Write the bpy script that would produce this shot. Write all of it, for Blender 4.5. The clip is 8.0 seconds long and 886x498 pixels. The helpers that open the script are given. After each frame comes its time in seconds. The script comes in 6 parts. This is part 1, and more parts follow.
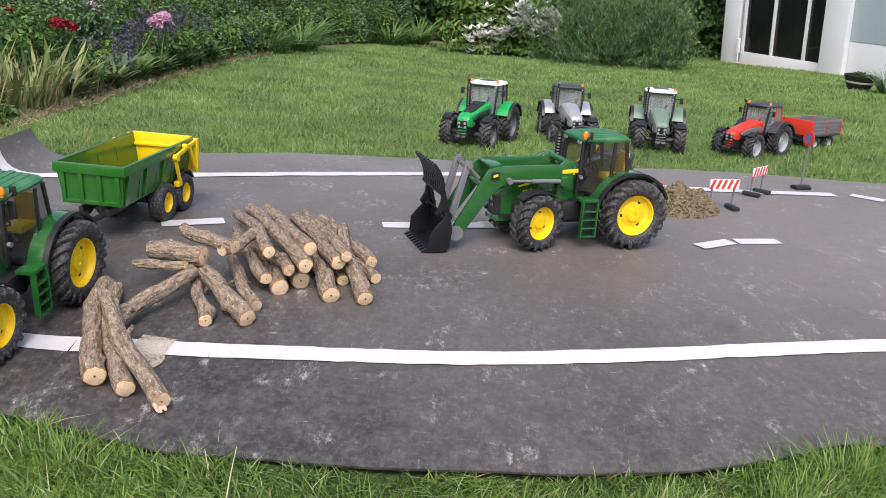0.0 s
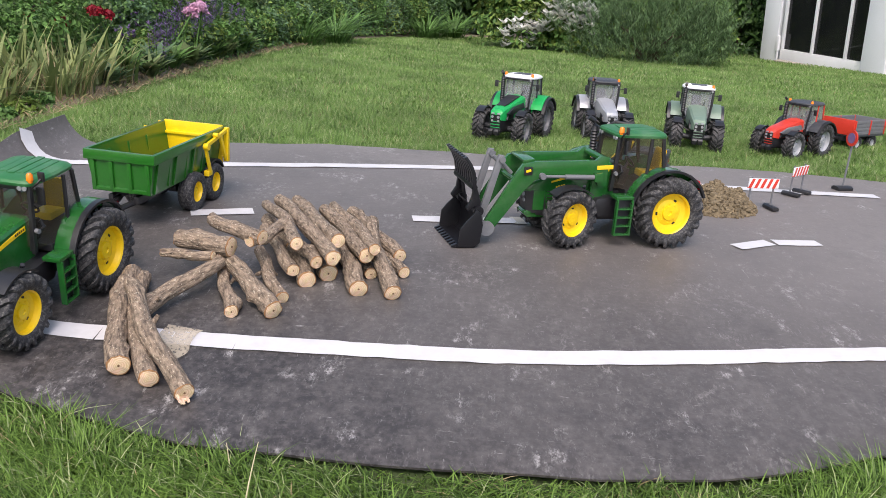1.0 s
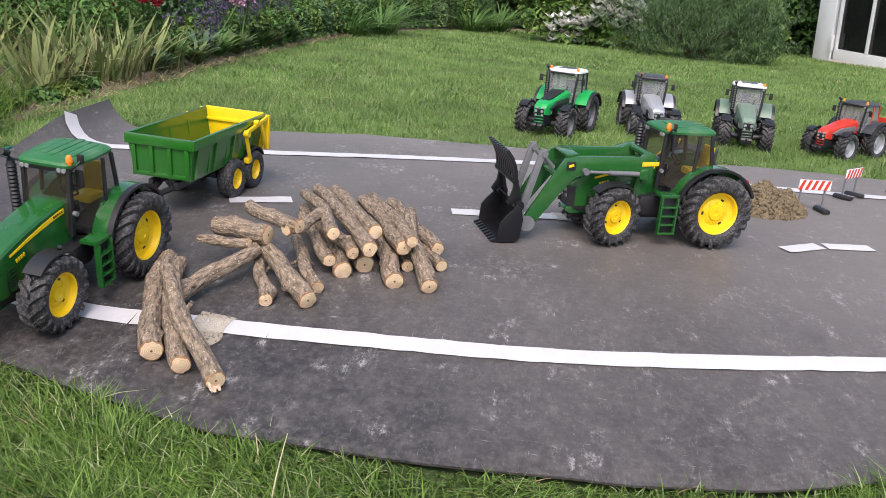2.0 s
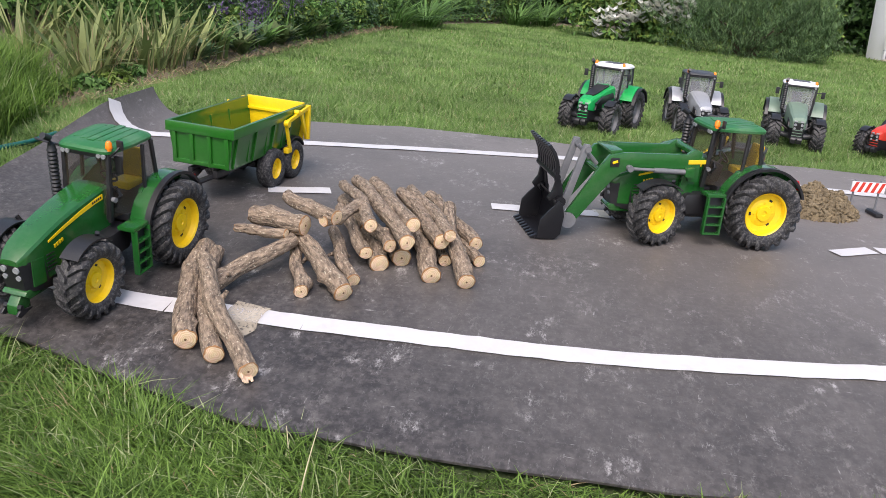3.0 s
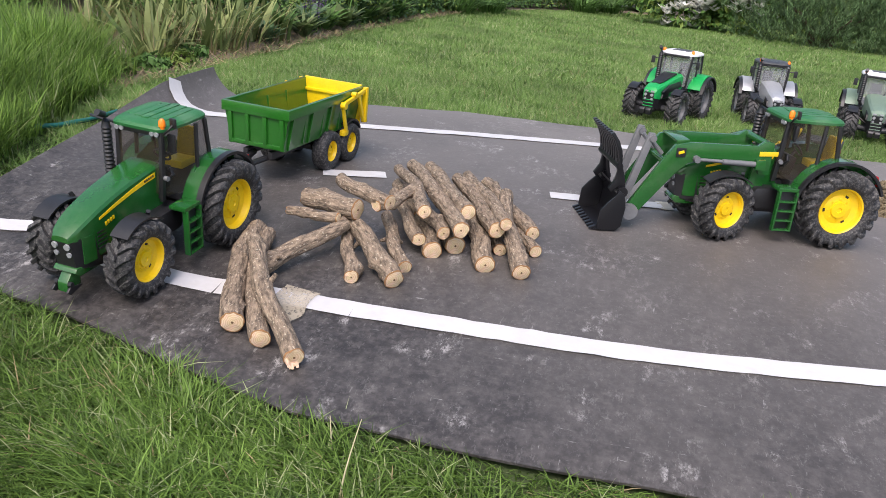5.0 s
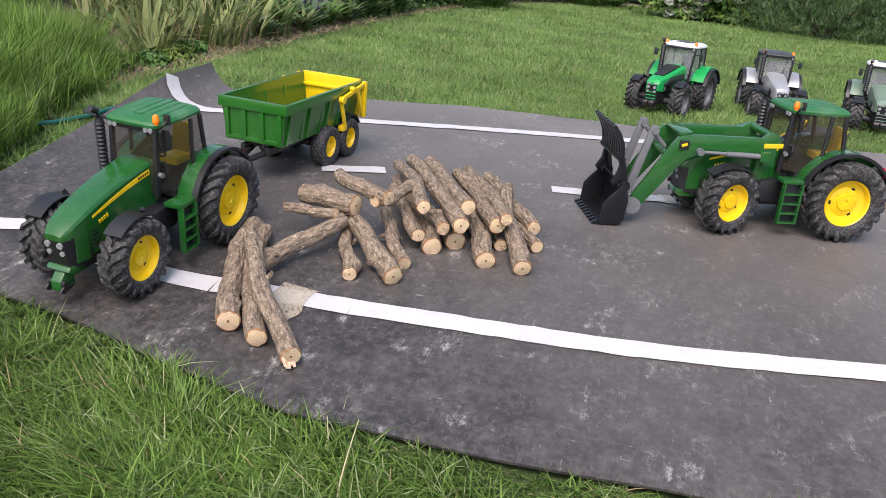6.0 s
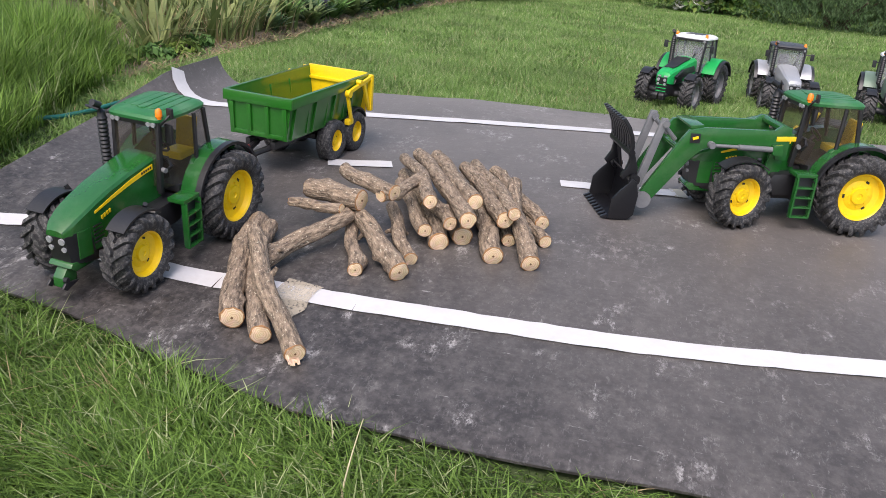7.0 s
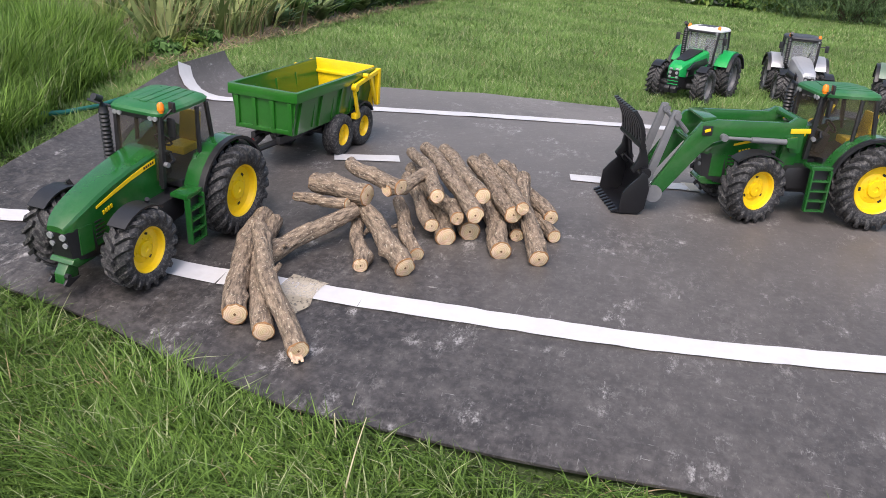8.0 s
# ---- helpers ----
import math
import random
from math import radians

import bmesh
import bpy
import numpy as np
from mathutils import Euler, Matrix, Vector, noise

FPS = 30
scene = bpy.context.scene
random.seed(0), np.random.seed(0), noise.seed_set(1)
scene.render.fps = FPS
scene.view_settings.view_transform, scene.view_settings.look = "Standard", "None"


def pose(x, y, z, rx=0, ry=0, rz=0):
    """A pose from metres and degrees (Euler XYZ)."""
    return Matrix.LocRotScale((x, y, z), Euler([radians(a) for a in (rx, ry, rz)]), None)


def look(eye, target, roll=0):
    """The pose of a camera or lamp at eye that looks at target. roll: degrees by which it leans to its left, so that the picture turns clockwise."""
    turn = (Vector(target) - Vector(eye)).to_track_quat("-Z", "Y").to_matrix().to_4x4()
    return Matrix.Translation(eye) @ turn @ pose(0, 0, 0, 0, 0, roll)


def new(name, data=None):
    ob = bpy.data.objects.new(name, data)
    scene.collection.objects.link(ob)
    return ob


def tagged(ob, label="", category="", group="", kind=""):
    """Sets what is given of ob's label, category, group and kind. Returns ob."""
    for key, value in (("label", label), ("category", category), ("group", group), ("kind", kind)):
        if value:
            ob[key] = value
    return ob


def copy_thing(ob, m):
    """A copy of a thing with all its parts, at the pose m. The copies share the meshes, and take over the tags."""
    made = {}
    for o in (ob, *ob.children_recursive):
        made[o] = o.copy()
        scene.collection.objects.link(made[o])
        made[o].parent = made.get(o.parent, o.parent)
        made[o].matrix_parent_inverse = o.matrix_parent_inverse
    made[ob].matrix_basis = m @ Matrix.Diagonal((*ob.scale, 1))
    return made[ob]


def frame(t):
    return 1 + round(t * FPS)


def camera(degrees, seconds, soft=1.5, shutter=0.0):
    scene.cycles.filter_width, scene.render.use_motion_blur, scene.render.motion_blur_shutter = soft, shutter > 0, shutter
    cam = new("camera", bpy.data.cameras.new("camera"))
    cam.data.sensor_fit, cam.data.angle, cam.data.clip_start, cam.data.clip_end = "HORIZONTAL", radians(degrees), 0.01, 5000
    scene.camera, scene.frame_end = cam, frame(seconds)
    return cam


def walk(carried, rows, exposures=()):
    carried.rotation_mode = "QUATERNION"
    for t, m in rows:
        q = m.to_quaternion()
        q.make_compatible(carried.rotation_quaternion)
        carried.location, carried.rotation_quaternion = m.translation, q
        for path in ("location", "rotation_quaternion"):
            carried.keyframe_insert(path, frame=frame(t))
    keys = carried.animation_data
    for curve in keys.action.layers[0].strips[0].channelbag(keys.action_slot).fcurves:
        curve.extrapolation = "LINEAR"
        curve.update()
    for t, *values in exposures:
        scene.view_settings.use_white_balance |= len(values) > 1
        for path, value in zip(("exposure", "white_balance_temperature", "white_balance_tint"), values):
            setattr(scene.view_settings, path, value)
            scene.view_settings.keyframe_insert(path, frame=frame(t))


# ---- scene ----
from functools import lru_cache

# ---- camera and its walk ----
cam = camera(54.0, 8.0, soft=0.7)
PATH = [
    (0, look((0.0213, 0.0048, 0.6215), (0.0104, 1.8377, -0.1786), 3.559)),
    (0.5, look((0.0203, 0.0172, 0.6180), (-0.0047, 1.8468, -0.1894), 3.658)),
    (1, look((0.0218, 0.0286, 0.6126), (-0.0581, 1.8525, -0.2040), 3.876)),
    (1.5, look((0.0224, 0.0404, 0.6067), (-0.0960, 1.8580, -0.2191), 4.214)),
    (2, look((0.0225, 0.0506, 0.6016), (-0.1463, 1.8604, -0.2327), 4.343)),
    (3.5, look((0.0221, 0.0795, 0.5889), (-0.2756, 1.8597, -0.2727), 4.634)),
    (4, look((0.0222, 0.0876, 0.5851), (-0.3202, 1.8548, -0.2865), 4.732)),
    (4.5, look((0.0213, 0.0964, 0.5812), (-0.3539, 1.8523, -0.2999), 4.758)),
    (6, look((0.0238, 0.1238, 0.5711), (-0.3656, 1.8677, -0.3272), 3.888)),
    (6.5, look((0.0244, 0.1321, 0.5676), (-0.3759, 1.8704, -0.3370), 3.659)),
    (7, look((0.0232, 0.1398, 0.5651), (-0.3842, 1.8728, -0.3464), 3.530)),
    (7.5, look((0.0240, 0.1483, 0.5606), (-0.3943, 1.8760, -0.3560), 3.327)),
    (8, look((0.0259, 0.1580, 0.5557), (-0.4065, 1.8798, -0.3656), 3.000)),
]
walk(cam, PATH)

# ---- world, sun, exposure ----
scene.view_settings.exposure = 0.57
world = bpy.data.worlds.new("overcast_sky")
scene.world = world
world.use_nodes = True
wn = world.node_tree.nodes
sky = wn.new("ShaderNodeTexSky")
sky.sky_type = "NISHITA"
sky.sun_disc = False
sky.sun_elevation = radians(58)
sky.sun_rotation = radians(200)
sky.air_density = 1.0
sky.dust_density = 4.0
sky.ozone_density = 0.6
cloud = wn.new("ShaderNodeHueSaturation")
cloud.inputs["Saturation"].default_value = 0.92
world.node_tree.links.new(sky.outputs[0], cloud.inputs["Color"])
world.node_tree.links.new(cloud.outputs[0], wn["Background"].inputs[0])
wn["Background"].inputs[1].default_value = 0.17
sun_data = bpy.data.lights.new("sun", "SUN")
sun_data.energy = 1.5
sun_data.angle = radians(24)
sun_data.color = (1.0, 0.885, 0.93)
sun = new("sun", sun_data)
sun.matrix_world = look((0.6, -1.2, 4.0), (0.0, 1.2, 0.0))


# ---- materials ----
def surface(name, color, rough=0.5, metal=0.0, vary=0.15, scale=30.0, bump=0.1, dust=None, dust_amount=0.4,
            dust_scale=9.0, coat=0.0, alpha=None, random_amount=0.0, fine=6.0, trans=0.0):
    """A procedural surface: base colour varied at two scales, optional dust of its own shape, fine relief."""
    m = bpy.data.materials.new(name)
    m.use_nodes = True
    nt = m.node_tree
    n, l = nt.nodes, nt.links
    b = n["Principled BSDF"]
    b.inputs["Roughness"].default_value = rough
    b.inputs["Metallic"].default_value = metal
    b.inputs["Coat Weight"].default_value = coat
    tc = n.new("ShaderNodeTexCoord")
    big = n.new("ShaderNodeTexNoise")
    big.inputs["Scale"].default_value = scale
    big.inputs["Detail"].default_value = 4
    small = n.new("ShaderNodeTexNoise")
    small.inputs["Scale"].default_value = scale * fine
    small.inputs["Detail"].default_value = 3
    for t in (big, small):
        l.new(tc.outputs["Object"], t.inputs["Vector"])
    add = n.new("ShaderNodeMath")
    add.operation = "ADD"
    l.new(big.outputs["Fac"], add.inputs[0])
    l.new(small.outputs["Fac"], add.inputs[1])
    ramp = n.new("ShaderNodeMapRange")
    ramp.inputs["From Min"].default_value = 0.6
    ramp.inputs["From Max"].default_value = 1.4
    ramp.inputs["To Min"].default_value = 1.0 - vary
    ramp.inputs["To Max"].default_value = 1.0 + vary
    l.new(add.outputs[0], ramp.inputs["Value"])
    value = ramp.outputs[0]
    if random_amount:
        info = n.new("ShaderNodeObjectInfo")
        rr = n.new("ShaderNodeMapRange")
        rr.inputs["To Min"].default_value = 1.0 - random_amount
        rr.inputs["To Max"].default_value = 1.0 + random_amount
        l.new(info.outputs["Random"], rr.inputs["Value"])
        mul = n.new("ShaderNodeMath")
        mul.operation = "MULTIPLY"
        l.new(value, mul.inputs[0])
        l.new(rr.outputs[0], mul.inputs[1])
        value = mul.outputs[0]
    tint = n.new("ShaderNodeVectorMath")
    tint.operation = "SCALE"
    tint.inputs[0].default_value = color
    l.new(value, tint.inputs["Scale"])
    out = tint.outputs[0]
    if dust:
        dn = n.new("ShaderNodeTexNoise")
        dn.inputs["Scale"].default_value = dust_scale
        dn.inputs["Detail"].default_value = 8
        dn.inputs["Roughness"].default_value = 0.7
        l.new(tc.outputs["Object"], dn.inputs["Vector"])
        dr = n.new("ShaderNodeMapRange")
        dr.inputs["From Min"].default_value = 0.48
        dr.inputs["From Max"].default_value = 0.72
        dr.inputs["To Max"].default_value = dust_amount
        l.new(dn.outputs["Fac"], dr.inputs["Value"])
        mix = n.new("ShaderNodeMix")
        mix.data_type = "RGBA"
        l.new(dr.outputs[0], mix.inputs["Factor"])
        l.new(out, mix.inputs[6])
        mix.inputs[7].default_value = (*dust, 1)
        out = mix.outputs[2]
    l.new(out, b.inputs["Base Color"])
    if bump:
        bp = n.new("ShaderNodeBump")
        bp.inputs["Strength"].default_value = bump
        bp.inputs["Distance"].default_value = 0.002
        l.new(add.outputs[0], bp.inputs["Height"])
        l.new(bp.outputs[0], b.inputs["Normal"])
    if trans:
        b.inputs["Transmission Weight"].default_value = trans
    return m


def glass(name, color, opacity):
    m = bpy.data.materials.new(name)
    m.use_nodes = True
    n, l = m.node_tree.nodes, m.node_tree.links
    b = n["Principled BSDF"]
    b.inputs["Base Color"].default_value = (*color, 1)
    b.inputs["Roughness"].default_value = 0.08
    b.inputs["Alpha"].default_value = opacity
    return m


def leaf_material(name, color, vary=0.35, second=None, rough=0.55):
    """Leaves and blades: each island has its own tone; light passes through."""
    m = bpy.data.materials.new(name)
    m.use_nodes = True
    n, l = m.node_tree.nodes, m.node_tree.links
    b = n["Principled BSDF"]
    b.inputs["Roughness"].default_value = rough
    b.inputs["Specular IOR Level"].default_value = 0.3
    g = n.new("ShaderNodeNewGeometry")
    ramp = n.new("ShaderNodeMix")
    ramp.data_type = "RGBA"
    ramp.inputs[6].default_value = (*[c * (1 - vary) for c in color], 1)
    ramp.inputs[7].default_value = (*(second or [min(1, c * (1 + vary)) for c in color]), 1)
    l.new(g.outputs["Random Per Island"], ramp.inputs["Factor"])
    tc = n.new("ShaderNodeTexCoord")
    nz = n.new("ShaderNodeTexNoise")
    nz.inputs["Scale"].default_value = 3.5
    nz.inputs["Detail"].default_value = 4
    l.new(tc.outputs["Object"], nz.inputs["Vector"])
    mr = n.new("ShaderNodeMapRange")
    mr.inputs["From Min"].default_value = 0.3
    mr.inputs["From Max"].default_value = 0.7
    mr.inputs["To Min"].default_value = 0.72
    mr.inputs["To Max"].default_value = 1.2
    l.new(nz.outputs["Fac"], mr.inputs["Value"])
    sc = n.new("ShaderNodeVectorMath")
    sc.operation = "SCALE"
    l.new(ramp.outputs[2], sc.inputs[0])
    l.new(mr.outputs[0], sc.inputs["Scale"])
    l.new(sc.outputs[0], b.inputs["Base Color"])
    tr = n.new("ShaderNodeBsdfTranslucent")
    l.new(sc.outputs[0], tr.inputs["Color"])
    mx = n.new("ShaderNodeMixShader")
    mx.inputs[0].default_value = 0.28
    l.new(b.outputs[0], mx.inputs[1])
    l.new(tr.outputs[0], mx.inputs[2])
    l.new(mx.outputs[0], n["Material Output"].inputs["Surface"])
    return m


DUST = (0.33, 0.29, 0.23)
GREEN = surface("tractor_green_plastic", (0.013, 0.100, 0.017), 0.22, vary=0.10, scale=40, bump=0.03, dust=(0.16, 0.20, 0.12), dust_amount=0.22, dust_scale=14, coat=0.5)
TRAILER_GREEN = surface("trailer_green_plastic", (0.018, 0.128, 0.013), 0.28, vary=0.10, scale=40, bump=0.03, dust=(0.14, 0.22, 0.08), dust_amount=0.20, dust_scale=12, coat=0.5)
YELLOW = surface("yellow_plastic", (0.86, 0.58, 0.006), 0.38, vary=0.07, scale=50, bump=0.03, dust=(0.55, 0.38, 0.10), dust_amount=0.25, dust_scale=30)
RUBBER = surface("dusty_black_rubber", (0.019, 0.019, 0.021), 0.62, vary=0.3, scale=60, bump=0.15, dust=(0.25, 0.24, 0.222), dust_amount=0.60, dust_scale=260)
BLACK = surface("black_plastic", (0.014, 0.014, 0.016), 0.42, vary=0.2, scale=60, bump=0.05, dust=(0.08, 0.076, 0.07), dust_amount=0.15, dust_scale=25)
BUCKET_BLACK = surface("bucket_black_plastic", (0.007, 0.007, 0.009), 0.36, vary=0.2, scale=60, bump=0.04)
DARK_GREY = surface("dark_grey_plastic", (0.045, 0.048, 0.055), 0.45, vary=0.15, scale=60, bump=0.05, dust=(0.2, 0.19, 0.17), dust_amount=0.25, dust_scale=25)
GREY = surface("grey_plastic", (0.15, 0.155, 0.165), 0.42, vary=0.12, scale=60, bump=0.05, dust=DUST, dust_amount=0.2, dust_scale=25)
SILVER = surface("silver_plastic", (0.42, 0.43, 0.45), 0.35, metal=0.3, vary=0.08, scale=60, bump=0.03)
BRIGHT_GREEN = surface("bright_green_plastic", (0.010, 0.34, 0.075), 0.34, vary=0.08, scale=40, bump=0.03)
# Dusty roof, made paler than GREEN: the sky's reflection is put into its colour.
ROOF_GREEN = surface("dusty_sky_lit_green_roof_plastic", (0.020, 0.135, 0.036), 0.40, vary=0.10, scale=40, bump=0.03, dust=(0.20, 0.29, 0.19), dust_amount=0.40, dust_scale=18)
SAGE = surface("grey_green_plastic", (0.16, 0.23, 0.17), 0.4, vary=0.08, scale=40, bump=0.03)
RED = surface("red_plastic", (0.56, 0.040, 0.022), 0.36, vary=0.08, scale=40, bump=0.03)
WHITE = surface("white_plastic", (0.76, 0.77, 0.78), 0.4, vary=0.05, scale=40, bump=0.03)
ORANGE = surface("orange_lens", (0.95, 0.24, 0.015), 0.2, vary=0.05, scale=80, bump=0.0)
RED_LENS = surface("red_lens", (0.45, 0.012, 0.015), 0.2, vary=0.05, scale=80, bump=0.0)
LAMP = surface("clear_lamp_plastic", (0.30, 0.31, 0.32), 0.15, vary=0.06, scale=80, bump=0.0)
CAB_GLASS = glass("brown_tinted_cab_glass", (0.075, 0.060, 0.044), 0.22)
# Untinted panes; the pale base colour holds the reflected sky.
SKY_PALE_GLASS = glass("sky_pale_cab_glass", (0.34, 0.35, 0.365), 0.30)
TAPE = surface("white_tape", (0.57, 0.565, 0.57), 0.6, vary=0.05, scale=14, bump=0.12, dust=(0.44, 0.42, 0.39), dust_amount=0.35, dust_scale=18)
OLD_TAPE = surface("beige_worn_tape", (0.46, 0.42, 0.33), 0.65, vary=0.12, scale=20, bump=0.12, dust=(0.22, 0.20, 0.17), dust_amount=0.5, dust_scale=30)


RESIDUE = surface("dried_glue_residue", (0.52, 0.455, 0.345), 0.8, vary=0.15, scale=30, bump=0.1)
rn, rl = RESIDUE.node_tree.nodes, RESIDUE.node_tree.links
gap = rn.new("ShaderNodeTexNoise")
gap.inputs["Scale"].default_value = 16
gap.inputs["Detail"].default_value = 4
cover = rn.new("ShaderNodeMapRange")
cover.inputs["From Min"].default_value = 0.36
cover.inputs["From Max"].default_value = 0.52
cover.inputs["To Min"].default_value = 0.38
cover.inputs["To Max"].default_value = 0.62
rl.new(gap.outputs["Fac"], cover.inputs["Value"])
rl.new(cover.outputs[0], rn["Principled BSDF"].inputs["Alpha"])


# ---- mesh helpers ----
def part(name, bm, material, parent=None, label="", smooth=True, angle=40):
    """Links a bmesh as one mesh object, under a parent or by itself."""
    me = bpy.data.meshes.new(name)
    bm.normal_update()
    if smooth:
        for f in bm.faces:
            f.smooth = True
        lim = radians(angle)
        for e in bm.edges:
            e.smooth = len(e.link_faces) == 2 and e.calc_face_angle(3.2) < lim
    bm.to_mesh(me)
    bm.free()
    for m in (material if isinstance(material, (list, tuple)) else [material]):
        me.materials.append(m)
    ob = new(name, me)
    if parent is not None:
        ob.parent = parent
    if label:
        tagged(ob, label)
    return ob


def reuse(name, mesh, parent, m):
    ob = new(name, mesh)
    ob.parent = parent
    ob.matrix_local = m
    return ob


def add_box(bm, size, at=(0, 0, 0), rot=(0, 0, 0), bevel=0.0):
    r = bmesh.ops.create_cube(bm, size=1.0)
    vs = r["verts"]
    m = pose(*at, *rot) @ Matrix.Diagonal((*size, 1))
    bmesh.ops.transform(bm, matrix=m, verts=vs)
    if bevel:
        es = list({e for v in vs for e in v.link_edges})
        bmesh.ops.bevel(bm, geom=es, offset=bevel, segments=2, affect="EDGES", profile=0.6)
    return vs


def box(size, at=(0, 0, 0), rot=(0, 0, 0), bevel=0.001):
    bm = bmesh.new()
    add_box(bm, size, at, rot, bevel)
    return bm


def add_prism(bm, outline, y0, y1, bevel=0.0, top_in=0.0):
    """A side outline (x, z) drawn out from y0 to y1."""
    a = [bm.verts.new((x, y0, z)) for x, z in outline]
    b = [bm.verts.new((x, y1, z)) for x, z in outline]
    n = len(a)
    fs = [bm.faces.new(a), bm.faces.new(b[::-1])]
    for i in range(n):
        fs.append(bm.faces.new((a[i], b[i], b[(i + 1) % n], a[(i + 1) % n])))
    bmesh.ops.recalc_face_normals(bm, faces=fs)
    if bevel:
        es = list({e for f in fs for e in f.edges})
        bmesh.ops.bevel(bm, geom=es, offset=bevel, segments=2, affect="EDGES", profile=0.6)
    return bm


def prism(outline, y0, y1, bevel=0.001):
    return add_prism(bmesh.new(), outline, y0, y1, bevel)


def add_tube(bm, points, radius, sides=10, caps=True):
    """A round bar along a line of points; radius is one number or one for each point."""
    pts = [Vector(p) for p in points]
    rs = radius if isinstance(radius, (list, tuple)) else [radius] * len(pts)
    rings = []
    for i, p in enumerate(pts):
        d = (pts[min(i + 1, len(pts) - 1)] - pts[max(i - 1, 0)]).normalized()
        u = d.cross(Vector((0, 0, 1)) if abs(d.z) < 0.9 else Vector((1, 0, 0))).normalized()
        w = d.cross(u)
        rings.append([bm.verts.new(p + rs[i] * (math.cos(a) * u + math.sin(a) * w)) for a in [2 * math.pi * k / sides for k in range(sides)]])
    for r0, r1 in zip(rings, rings[1:]):
        for k in range(sides):
            bm.faces.new((r0[k], r0[(k + 1) % sides], r1[(k + 1) % sides], r1[k]))
    if caps:
        bm.faces.new(rings[0][::-1])
        bm.faces.new(rings[-1])
    return bm


def tube(points, radius, sides=10):
    bm = add_tube(bmesh.new(), points, radius, sides)
    bmesh.ops.recalc_face_normals(bm, faces=bm.faces)
    return bm


def add_lathe(bm, profile, sides=28, closed=False):
    """A profile of (y, radius) turned round the y axis."""
    rings = []
    for y, r in profile:
        rings.append([bm.verts.new((r * math.cos(a), y, r * math.sin(a))) for a in [2 * math.pi * k / sides for k in range(sides)]])
    pairs = list(zip(rings, rings[1:])) + ([(rings[-1], rings[0])] if closed else [])
    for r0, r1 in pairs:
        for k in range(sides):
            bm.faces.new((r0[k], r0[(k + 1) % sides], r1[(k + 1) % sides], r1[k]))
    return rings


# ---- ground ----
def ground_z(x, y):
    """The ground: level near by, rounding over under the mat and falling away towards the house."""
    d = max(0.0, y - 1.15)
    return -0.138 * d * d / (d + 0.55)


def stand(x, y, lift=0.004, heading=0.0):
    """A place on the ground or the mat, square to the slope there."""
    fall = math.degrees(math.atan((ground_z(x, y - 0.05) - ground_z(x, y + 0.05)) / 0.1))
    return pose(x, y, ground_z(x, y) + lift) @ pose(0, 0, 0, -fall, 0, 0) @ pose(0, 0, 0, 0, 0, heading)


NEAR_X = (-1.188, -0.732, -0.631, -0.529, -0.439, -0.358, -0.288, -0.218, -0.148, -0.086, -0.023, 0.034, 0.103, 0.171, 0.239, 0.304, 0.374, 0.451, 0.521, 0.582, 2.087)
NEAR_Y = (0.925, 0.915, 0.897, 0.872, 0.842, 0.821, 0.809, 0.804, 0.802, 0.802, 0.803, 0.805, 0.810, 0.813, 0.821, 0.831, 0.848, 0.877, 0.908, 0.914, 1.034)
FAR_X = (-1.139, -0.946, -0.800, -0.638, -0.417, -0.256, 0.124, 0.502, 0.806, 1.033, 1.205, 2.004)
FAR_Y = (1.950, 1.965, 2.020, 2.119, 2.211, 2.234, 2.274, 2.325, 2.354, 2.328, 2.308, 2.179)


def mat_z(x, y):
    """Height of the rubber sheet where it lies flat."""
    wave = 0.0025 * math.sin(3.1 * x + 1.7 * y) + 0.002 * math.sin(5.3 * y - 2.0 * x)
    return ground_z(x, y) + 0.004 + wave * 0.6


FOLD = -0.888


def on_mat(u, y):
    """A place on the sheet; past its fold line the side curls up, tighter towards the far corner."""
    s = FOLD - u
    if s <= 0:
        return Vector((u, y, mat_z(u, y)))
    r = float(np.interp(y, (1.0, 1.2, 1.4, 1.6, 1.8, 2.0), (1.0, 0.30, 0.19, 0.125, 0.092, 0.084)))
    return Vector((FOLD - r * math.sin(s / r), y, mat_z(FOLD, y) + r * (1 - math.cos(s / r))))


def ground():
    xs = np.r_[-60, -30, -15, np.linspace(-8, -2.2, 12), np.linspace(-2, 2.6, 60), np.linspace(2.8, 12, 20), 18, 30, 60]
    ys = np.r_[-60, -30, -12, -5, -2, np.linspace(-0.8, 4.2, 64), np.linspace(4.4, 16, 40), 20, 30, 60, 140]
    bm = bmesh.new()
    rows = []
    for y in ys:
        row = []
        for x in xs:
            on = -1.0 < x < 1.85 and np.interp(x, NEAR_X, NEAR_Y) + 0.02 < y < np.interp(x, FAR_X, FAR_Y) - 0.02
            z = ground_z(x, y) + 0.006 * noise.noise(Vector((x * 2.5, y * 2.5, 0))) - 0.014
            near = 0.006 * min(1.0, max(0.0, (1.08 - y) / 0.1))
            row.append(bm.verts.new((x, y, ground_z(x, y) - 0.022 if on else z - 0.004 + near)))
        rows.append(row)
    for r0, r1 in zip(rows, rows[1:]):
        for i in range(len(xs) - 1):
            bm.faces.new((r0[i], r0[i + 1], r1[i + 1], r1[i]))
    m = surface("lawn_soil", (0.052, 0.080, 0.025), 0.9, vary=0.35, scale=5, bump=0.4, dust=(0.10, 0.085, 0.045), dust_amount=0.4, dust_scale=6, fine=14)
    ob = part("ground", bm, m)
    return tagged(ob, "mown green garden lawn on slightly sloping ground", "ground", kind="structure")


ground()


